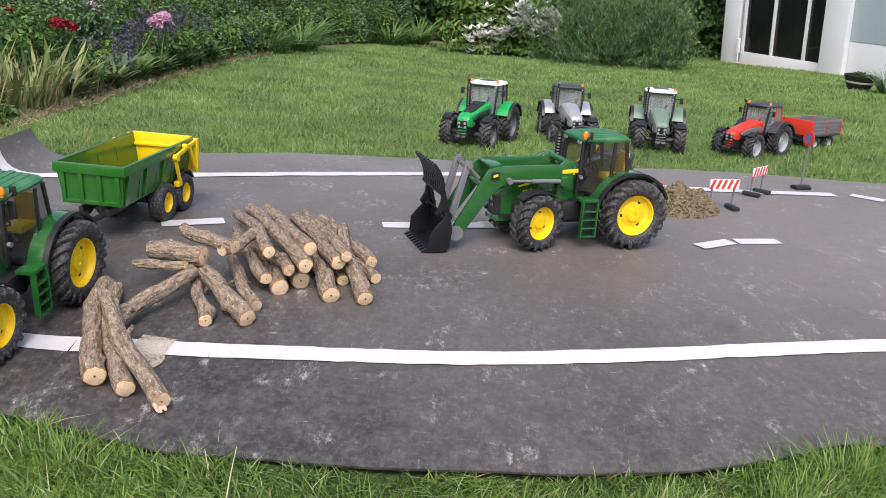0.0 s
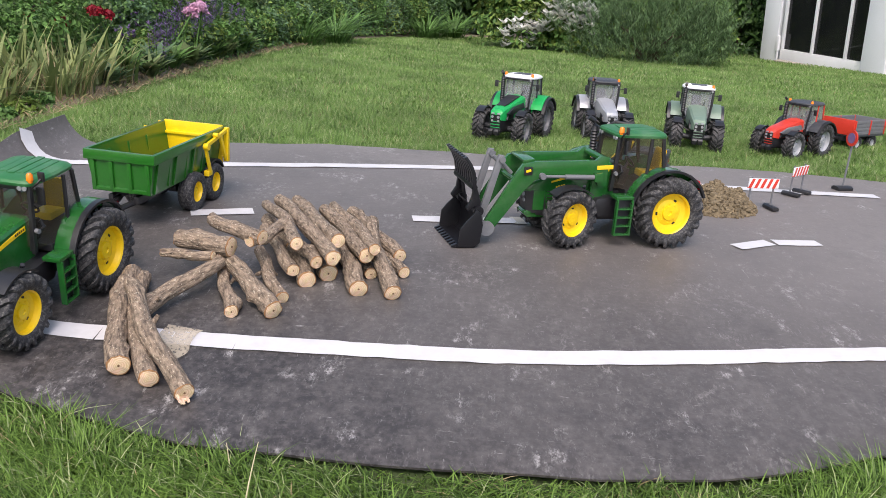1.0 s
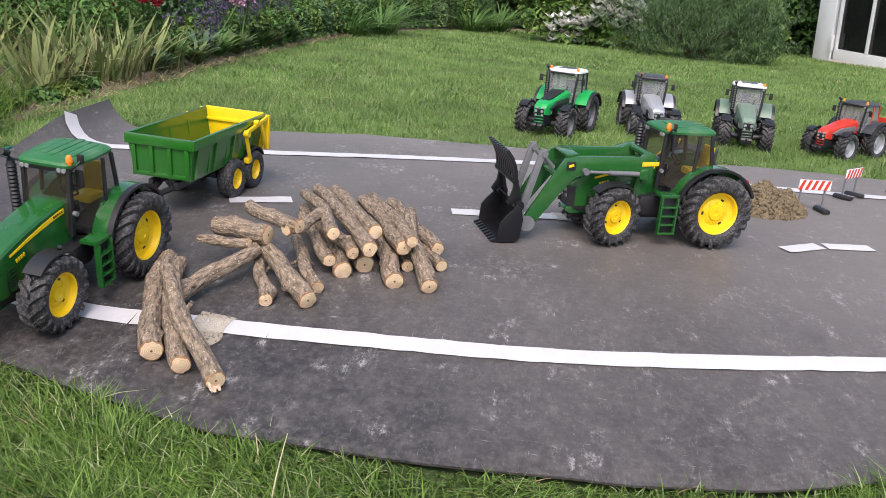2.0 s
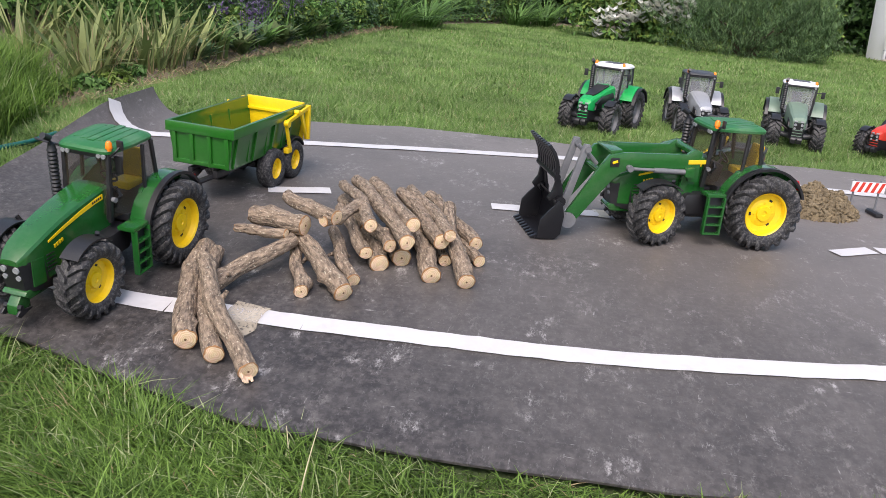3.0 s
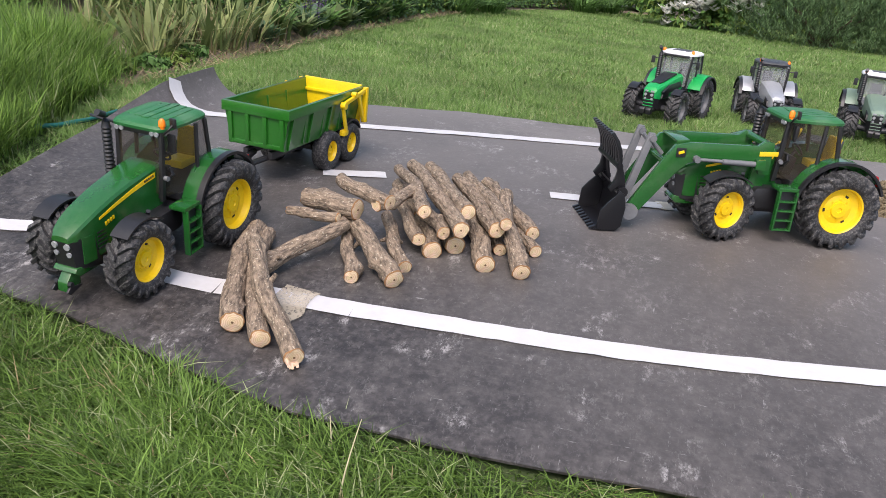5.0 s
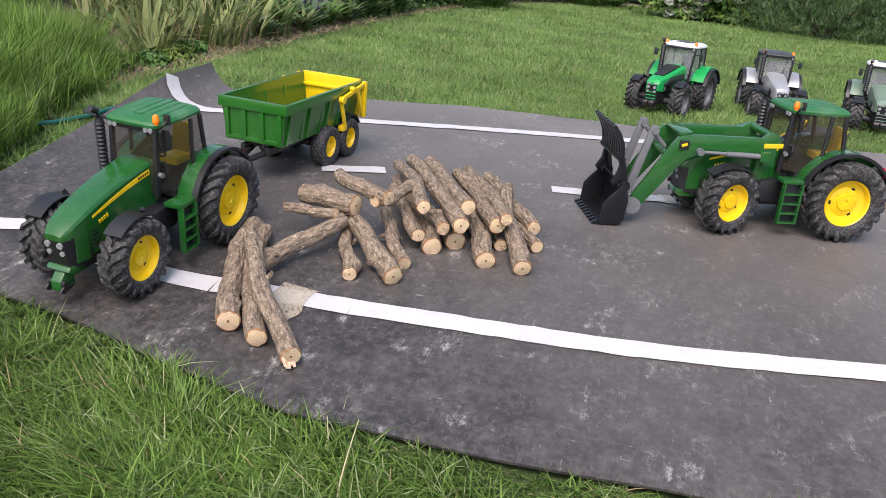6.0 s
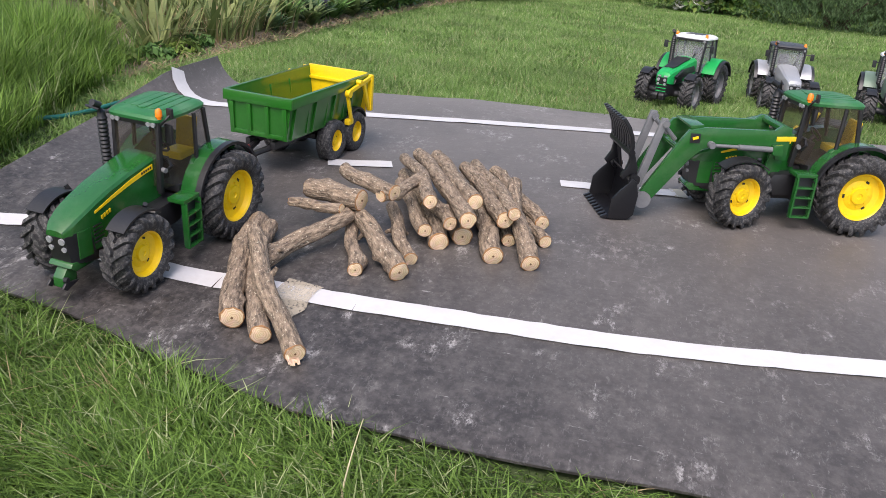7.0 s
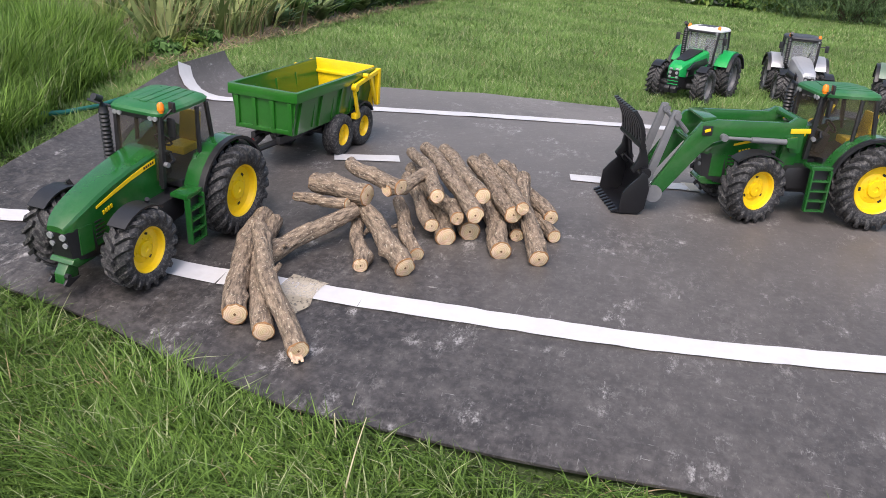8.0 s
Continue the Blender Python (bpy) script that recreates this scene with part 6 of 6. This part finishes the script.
for i, (x, y, h) in enumerate([(-1.31, 6.05, 0.24), (-1.16, 6.45, 0.30), (-0.62, 8.15, 0.26), (-0.40, 8.60, 0.30)]):
    root = plant("daylily", "arching tuft of long green daylily leaves", "garden plant", (x, y), "daylily tufts")
    q = np.random.default_rng(300 + i)
    a = q.uniform(0, 6.28, 170)
    d = q.uniform(0, 0.14, 170)
    tagged(blades("leaves", LEAF_A, np.c_[d * np.cos(a), d * np.sin(a), np.zeros(170)], q.uniform(0.6, 1.1, 170) * h, q.uniform(0.010, 0.020, 170), a + q.normal(0, 0.3, 170), q.uniform(0.5, 1.5, 170), q.uniform(0.1, 0.5, 170), 5, parent=root), kind="stuff")


def blossoms(name, label, material, spots, size, petals, group, layers=4):
    """Separate full blossoms: outer petals spread, inner ones cupped, on a stem."""
    first = None
    for i, (x, y, z) in enumerate(spots):
        if first is None:
            root = new(name)
            q = np.random.default_rng(7)
            leaf_cloud("petals", material, [(0, 0, 0, size * 0.8, size * 0.8, size * 0.55), (0, 0, size * 0.1, size * 0.5, size * 0.5, size * 0.5)], petals * layers * 3, size * 0.75, q, root)
            part("stem", tube([(0, 0, 0.002), (0.004, 0, -0.08), (0.0, 0.004, -0.16)], 0.003, 6), LEAF_A, root)
            first = root
            tagged(root, label, "flower", group)
            root.matrix_world = pose(x, y, z, 25, 0, 0)
        else:
            copy_thing(first, pose(x, y, z, 25 + 20 * math.sin(i * 3), 22 * math.cos(i * 2), 40 * i))


blossoms("peony_flower", "dark red peony blossom in the bed", PETAL_RED, [(-1.446, 3.217, 0.020), (-1.472, 3.224, 0.024), (-1.419, 3.235, 0.010), (-1.540, 3.124, -0.005), (-1.556, 3.134, -0.016), (-1.673, 3.335, 0.031), (-1.702, 3.299, 0.039), (-1.686, 3.180, 0.007)], 0.026, 9, "red peonies")
blossoms("peony_flower", "pale pink peony blossom in the bed", PETAL_PINK, [(-1.324, 3.916, -0.059), (-1.296, 3.902, -0.048), (-1.354, 3.915, -0.080), (-1.331, 3.884, -0.080), (-1.299, 3.933, -0.074), (-1.597, 3.864, -0.020)], 0.032, 9, "pink peonies")


def salvia(x, y, h, seed):
    root = plant("salvia_spike", "slim violet salvia flower spike", "flower", (x, y), "salvia spikes")
    q = np.random.default_rng(seed)
    part("stem", tube([(0, 0, 0), (0.004, 0, h * 0.6), (0.008, 0.002, h)], [0.003, 0.0025, 0.001], 5), LEAF_A, root)
    n = 34
    u = q.uniform(0.45, 1.0, n)
    a = q.uniform(0, 6.28, n)
    tagged(blades("flower_head", PETAL_VIOLET, np.c_[0.008 * u, 0 * u, u * h], np.full(n, 0.012), np.full(n, 0.008), a, np.full(n, 0.6), np.full(n, 1.0), 2, parent=root), kind="stuff")


for i in range(95):
    y = 3.55 + 1.35 * ((i * 0.618) % 1.0)
    x = float(np.interp(y, BED_Y, BED_X)) - 0.05 - 0.42 * ((i * 0.4142) % 1.0)
    salvia(x, y, 0.06 + 0.10 * ((i * 0.7321) % 1.0) + 0.06 * (y - 2.3) ** 2 / (y - 2.05) + (0.03 if y > 4 else 0.0), 400 + i)


def pine(at):
    root = plant("mountain_pine", "broad dark blue-green mountain pine shrub", "shrub", at)
    q = np.random.default_rng(31)
    blobs = np.array([(-0.42, 0, 0.30, 0.36, 0.35, 0.36), (0.0, 0.05, 0.40, 0.42, 0.40, 0.46), (0.34, 0, 0.30, 0.32, 0.34, 0.40), (0.15, -0.22, 0.22, 0.40, 0.30, 0.30), (-0.2, -0.2, 0.22, 0.36, 0.28, 0.30), (0.42, -0.1, 0.18, 0.20, 0.24, 0.24)])
    m = 3000
    pick = q.integers(0, len(blobs), m)
    v = q.normal(size=(m, 3))
    v /= np.linalg.norm(v, axis=1)[:, None]
    lump = 1 + 0.18 * np.sin(v[:, 0] * 9 + pick) * np.sin(v[:, 2] * 8 + pick * 2)
    c = blobs[pick, :3] + v * blobs[pick, 3:] * (lump * (0.62 + 0.42 * q.random(m)))[:, None]
    keep = c[:, 2] > 0.015
    c, v = c[keep], v[keep]
    m = len(c)
    per = 13
    shoot = v * 0.6 + np.array([0, 0, 0.75]) + q.normal(0, 0.15, v.shape)
    shoot /= np.linalg.norm(shoot, axis=1)[:, None]
    base = np.repeat(c, per, 0) + np.repeat(shoot, per, 0) * np.tile(np.linspace(0, 0.075, per), m)[:, None]
    n = len(base)
    ob = blades("needles", NEEDLE, base, q.uniform(0.020, 0.034, n), np.full(n, 0.0055), q.uniform(0, 6.28, n), q.uniform(0, 0.3, n), q.uniform(0.5, 1.4, n), 1, parent=root)
    tagged(ob, kind="stuff")
    stems(root, 8, 0.26, 0.4, 5, r=0.016)


pine((1.262, 7.252))


def dogwood(at):
    root = plant("dogwood", "green dogwood shrub covered with white star-shaped bracts", "shrub", at)
    q = np.random.default_rng(77)
    blobs = [(0, 0, 0.22, 0.34, 0.26, 0.26), (0.22, 0, 0.14, 0.28, 0.24, 0.20), (-0.30, 0, 0.16, 0.30, 0.24, 0.24), (-0.15, 0.1, 0.44, 0.34, 0.24, 0.22), (0.10, 0.1, 0.40, 0.24, 0.2, 0.20), (-0.40, 0.05, 0.42, 0.22, 0.2, 0.22), (-0.2, -0.06, 0.08, 0.36, 0.26, 0.16), (0.2, -0.06, 0.07, 0.32, 0.26, 0.15)]
    tagged(leaf_cloud("foliage", [LEAF_A, LEAF_D], blobs, 7600, 0.05, q, root, (q.random(7600) < 0.45).astype(np.int32)), kind="stuff")
    n = 170
    x = q.uniform(-0.36, 0.40, n)
    z = np.clip(0.22 + 0.12 * np.sin(x * 5 + 0.6) + q.normal(0, 0.065, n) + 0.05 * np.sin(x * 23), 0.04, 0.48)
    y = -0.20 - 0.10 * q.random(n)
    a0 = q.uniform(0, 6.28, n)
    base = np.repeat(np.c_[x, y, z], 4, 0)
    a = np.repeat(a0, 4) + np.tile(np.arange(4) * np.pi / 2, n)
    ob = blades("bract", PETAL_WHITE, base, np.full(4 * n, 0.038), np.full(4 * n, 0.034), a, np.full(4 * n, 0.1), np.full(4 * n, 1.6), 3, belly=0.9, parent=root)
    tagged(ob, "white star-shaped bracts", kind="stuff")
    stems(root, 5, 0.35, 0.3, 8, r=0.01)


dogwood((0.432, 7.660))


def tree(at, label, r, h, seed):
    root = plant("tree", label, "tree", at)
    part("trunk", tube([(0, 0, -0.05), (0.01, 0, h * 0.4), (0.03, 0.02, h)], [r, r * 0.85, r * 0.6], 12), surface("grey_tree_bark", (0.17, 0.145, 0.12), 0.9, vary=0.35, scale=30, bump=0.5), root)
    for k in range(5):
        a = 1.3 * k + seed
        part("limb", tube([(0.02, 0, h * (0.55 + 0.08 * k)), (0.25 * math.cos(a), 0.25 * math.sin(a), h * (0.8 + 0.06 * k)), (0.5 * math.cos(a), 0.5 * math.sin(a), h * (1.0 + 0.05 * k))], [r * 0.4, r * 0.3, r * 0.15], 8), STEM, root)
    q = np.random.default_rng(seed)
    blobs = [(0.4 * math.cos(1.3 * k), 0.4 * math.sin(1.3 * k), h * (0.95 + 0.07 * k), 0.42, 0.42, 0.28) for k in range(6)]
    tagged(leaf_cloud("crown", [LEAF_D, LEAF_A], blobs, 5000, 0.08, q, root, (q.random(5000) < 0.5).astype(np.int32)), kind="stuff")


for i, (x, y) in enumerate([(1.70, 8.35), (1.90, 8.75), (2.02, 9.05), (1.58, 8.85), (2.12, 9.35)]):
    bush((x, y), (0.34, 0.36, 0.58), 2600, 0.055, LEAF_A, "rounded green shrub between the pine and the house", 280 + i, "shrub", "shrub", 8, "garden shrubs", LEAF_D)
tree((0.247, 9.058), "garden tree with a slim grey trunk", 0.055, 1.5, 3)


# ---- soil heap, hose ----
def soil_heap(cx, cy, rx, ry, h):
    """A low heap of loose dry earth: a lumpy core under many separate crumbs."""
    def height(u, v):
        r = math.hypot(u, v)
        return max(0.0, 1 - r * r) ** 0.7 * h * (1 + 0.55 * noise.noise(Vector((u * 2.4, v * 2.4, 4))))

    bm = bmesh.new()
    rows = []
    for i in range(21):
        row = []
        for k in range(21):
            u, v = (i / 10 - 1) * 1.02, (k / 10 - 1) * 1.02
            x, y = cx + rx * u, cy + ry * v
            row.append(bm.verts.new((x, y, mat_z(x, y) + height(u, v) - (0.003 if math.hypot(u, v) >= 1 else 0.0))))
        rows.append(row)
    for a, b in zip(rows, rows[1:]):
        for k in range(20):
            bm.faces.new((a[k], b[k], b[k + 1], a[k + 1]))
    bmesh.ops.recalc_face_normals(bm, faces=bm.faces)
    soil = surface("dry_brown_soil", (0.155, 0.120, 0.070), 0.95, vary=0.45, scale=60, bump=0.8, dust=(0.31, 0.25, 0.155), dust_amount=0.6, dust_scale=70)
    heap = tagged(part("soil_heap", bm, soil), "low heap of dry brown crumbly soil on the mat", "soil heap")
    ico = bmesh.new()
    bmesh.ops.create_icosphere(ico, subdivisions=1, radius=1.0)
    base = np.array([tuple(v.co) for v in ico.verts])
    tris = np.array([[v.index for v in f.verts] for f in ico.faces])
    ico.free()
    q = np.random.default_rng(9)
    verts, faces = [], []
    for i in range(900):
        a, r = q.uniform(0, 6.28), math.sqrt(q.random()) * 1.06
        u, v = r * math.cos(a), r * math.sin(a)
        x, y = cx + rx * u, cy + ry * v
        size = q.uniform(0.0022, 0.0062) * (1.25 if q.random() < 0.15 else 1.0)
        lump = base * (size * q.uniform(0.65, 1.25, (len(base), 1))) * q.uniform(0.7, 1.2, 3)
        verts.append(lump + np.array((x, y, mat_z(x, y) + height(u, v) + size * 0.35)))
        faces.append(tris + len(base) * i)
    me = bpy.data.meshes.new("crumb")
    me.from_pydata(np.concatenate(verts).tolist(), [], np.concatenate(faces).tolist())
    me.materials.append(soil)
    crumbs = new("crumb", me)
    crumbs.parent = heap
    tagged(crumbs, kind="stuff")


soil_heap(0.530, 1.885, 0.094, 0.105, 0.040)
HOSE = surface("teal_hose", (0.012, 0.12, 0.095), 0.4, vary=0.15, scale=40, bump=0.05)
hp = [(-1.452, 1.346), (-1.302, 1.390), (-1.192, 1.433), (-1.119, 1.476), (-1.086, 1.528), (-1.067, 1.603), (-1.060, 1.689)]
tagged(part("garden_hose", tube([(x, y, ground_z(x, y) + 0.004 + 0.003 * math.sin(i)) for i, (x, y) in enumerate(hp)], 0.005, 12), HOSE), "teal green garden hose lying beside the mat", "garden hose")


# ---- house ----
RENDER_WHITE = surface("white_render", (0.74, 0.76, 0.78), 0.85, vary=0.05, scale=3, bump=0.25, fine=40)
PANEL_BLUE = surface("pale_blue_grey_panel", (0.44, 0.50, 0.55), 0.6, vary=0.05, scale=4, bump=0.05)
FRAME_WHITE = surface("white_window_frame", (0.80, 0.81, 0.82), 0.4, vary=0.03, scale=6, bump=0.02)
DARK_PANE = glass("dark_window_glass", (0.012, 0.013, 0.014), 0.86)
DARK_PANE.node_tree.nodes["Principled BSDF"].inputs["Roughness"].default_value = 0.02
STONE = surface("pale_paving_stone", (0.40, 0.36, 0.30), 0.85, vary=0.15, scale=8, bump=0.3)


def house():
    """The door wall runs along x of its own frame; y is into the house. It stands square to the sloping lawn."""
    root = new("house")
    ax, az = Vector((0.5538, -0.8298, 0.0690)), Vector((-0.0813, 0.0285, 0.9963))
    m = Matrix((ax, az.cross(ax), az)).transposed().to_4x4()
    m.translation = (2.677, 8.995, -1.012)
    root.matrix_world = m @ Matrix.Diagonal((0.550, 0.800, 1.100, 1))
    tagged(root, "white rendered house with dark glass sliding doors", "house")
    H = 2.4
    part("wall", box((0.34, 0.30, H), (0.16, 0.155, H / 2 - 0.15), (0, 0, 0), 0.004), RENDER_WHITE, root, "white rendered wall end")
    part("reveal", box((0.075, 0.05, H), (0.366, 0.105, H / 2 - 0.15), (0, 0, 0), 0.003), surface("shade_grey_door_reveal", (0.42, 0.43, 0.45), 0.7, vary=0.05, scale=5, bump=0.1), root, "grey shaded door reveal")
    part("wall", box((0.432, 0.34, H), (2.284, 0.14, H / 2 - 0.15), (0, 0, 0), 0.004), RENDER_WHITE, root, "white rendered pillar beside the doors")
    part("lintel", box((1.72, 0.28, 0.4), (1.245, 0.17, 2.04), (0, 0, 0), 0.004), RENDER_WHITE, root)
    part("meter_box", box((0.045, 0.04, 0.13), (0.385, -0.012, 0.16), (0, 0, 0), 0.006), FRAME_WHITE, root, "small white box on a slim post")
    part("meter_post", box((0.020, 0.02, 0.16), (0.385, -0.012, 0.02), (0, 0, 0), 0.003), FRAME_WHITE, root)
    part("door_sill", box((1.665, 0.10, 0.055), (1.235, 0.035, -0.008), (0, 0, 0), 0.006), surface("grey_stone_sill", (0.36, 0.34, 0.33), 0.8, vary=0.12, scale=10, bump=0.2), root, "grey stone door sill")
    door = part("sliding_door", box((1.665, 0.05, 0.09), (1.236, 0.045, 0.064), (0, 0, 0), 0.004), FRAME_WHITE, root, "white-framed sliding glass door")
    part("frame", box((1.665, 0.05, 0.06), (1.236, 0.045, 1.81), (0, 0, 0), 0.004), FRAME_WHITE, door)
    for x, wd in ((0.428, 0.050), (1.045, 0.046), (1.704, 0.050)):
        part("frame", box((wd, 0.05, 1.668), (x, 0.045, 0.944), (0, 0, 0), 0.004), FRAME_WHITE, door)
    for x0, x1 in ((0.452, 1.022), (1.068, 1.680), (1.729, 2.070)):
        part("pane", box((x1 - x0, 0.010, 1.666), ((x0 + x1) / 2, 0.052, 0.944), (0, 0, 0), 0.001), DARK_PANE, door, "dark reflecting glass pane")
    part("room_floor", box((2.2, 2.0, 0.05), (1.2, 1.32, -0.04), (0, 0, 0), 0.002), surface("dark_room_floor", (0.06, 0.05, 0.045), 0.7, scale=4), root)
    part("room_wall", box((2.2, 0.1, H), (1.2, 2.38, H / 2), (0, 0, 0), 0.002), surface("dim_room_wall", (0.10, 0.10, 0.10), 0.9, scale=2), root)
    part("room_ceiling", box((2.5, 2.4, 0.1), (1.2, 1.2, 2.29), (0, 0, 0), 0.002), RENDER_WHITE, root)
    part("room_side", box((0.1, 2.1, H), (0.05, 1.36, H / 2), (0, 0, 0), 0.002), RENDER_WHITE, root)
    part("room_side", box((0.1, 2.1, H), (2.42, 1.36, H / 2), (0, 0, 0), 0.002), RENDER_WHITE, root)
    # wing set back beside the pillar
    part("wing_wall", box((2.6, 0.2, 0.47), (3.806, 0.155, 0.081), (0, 0, 0), 0.004), RENDER_WHITE, root, "white rendered plinth wall")
    part("wing_panel", box((2.6, 0.2, 1.95), (3.806, 0.150, 1.293), (0, 0, 0), 0.004), PANEL_BLUE, root, "pale blue-grey wall panel")
    part("roof", box((5.4, 3.0, 0.16), (2.4, 1.3, 2.42), (0, 0, 0), 0.01), surface("grey_roof", (0.22, 0.21, 0.20), 0.8, scale=5), root)
    for k in range(7):
        part("paving_slab", box((0.40, 0.09, 0.05), (0.68 + 0.408 * k, -0.09, 0.004), (0, 0, 0), 0.006), STONE, root)


house()


def plant_pot():
    root = new("plant_pot")
    root.matrix_world = pose(2.760, 6.002, ground_z(2.760, 6.002) - 0.012, 0, 0, -20) @ Matrix.Diagonal((0.86, 0.86, 0.86, 1))
    tagged(root, "dark oval plant pot with a pale band beside the house", "plant pot")
    bm = bmesh.new()
    prof = [(0.0, 0.055), (0.02, 0.066), (0.06, 0.082), (0.10, 0.093), (0.118, 0.100), (0.124, 0.100), (0.122, 0.090), (0.10, 0.085), (0.095, 0.01)]
    rings = []
    for z, r in prof:
        rings.append([bm.verts.new((r * 1.25 * math.cos(t), r * 0.8 * math.sin(t), z)) for t in [2 * math.pi * k / 28 for k in range(28)]])
    for p, q in zip(rings, rings[1:]):
        for k in range(28):
            bm.faces.new((p[k], p[(k + 1) % 28], q[(k + 1) % 28], q[k]))
    bmesh.ops.recalc_face_normals(bm, faces=bm.faces)
    part("pot", bm, BLACK, root)
    bm = bmesh.new()
    rings = []
    for z, r in ((0.064, 0.0845), (0.066, 0.0862), (0.078, 0.0895), (0.080, 0.0885)):
        rings.append([bm.verts.new((r * 1.25 * math.cos(t), r * 0.8 * math.sin(t), z)) for t in [2 * math.pi * k / 28 for k in range(28)]])
    for p, q in zip(rings, rings[1:]):
        for k in range(28):
            bm.faces.new((p[k], p[(k + 1) % 28], q[(k + 1) % 28], q[k]))
    bmesh.ops.recalc_face_normals(bm, faces=bm.faces)
    part("band", bm, STONE, root, "pale patterned band")
    q = np.random.default_rng(4)
    tagged(leaf_cloud("plant", LEAF_B, [(0, 0, 0.11, 0.09, 0.06, 0.035)], 260, 0.03, q, root), kind="stuff")


plant_pot()
root = plant("daylily", "grey-green grassy tuft beside the house", "garden plant", (2.859, 5.786))
qa = np.random.default_rng(55)
ang = qa.uniform(0, 6.28, 160)
tagged(blades("leaves", LEAF_C, np.c_[0.05 * np.cos(ang), 0.05 * np.sin(ang), 0 * ang], qa.uniform(0.10, 0.20, 160), np.full(160, 0.008), ang, qa.uniform(0.3, 1, 160), qa.uniform(0.1, 0.5, 160), 3, parent=root), kind="stuff")


def neighbour_wall():
    tagged(part("garden_wall", box((7.0, 0.2, 3.0), (7.6, 14.5, -1.1), (0, 0, 0), 0.01), RENDER_WHITE), "plain white neighbouring wall beyond the hedge", "wall", kind="structure")


neighbour_wall()
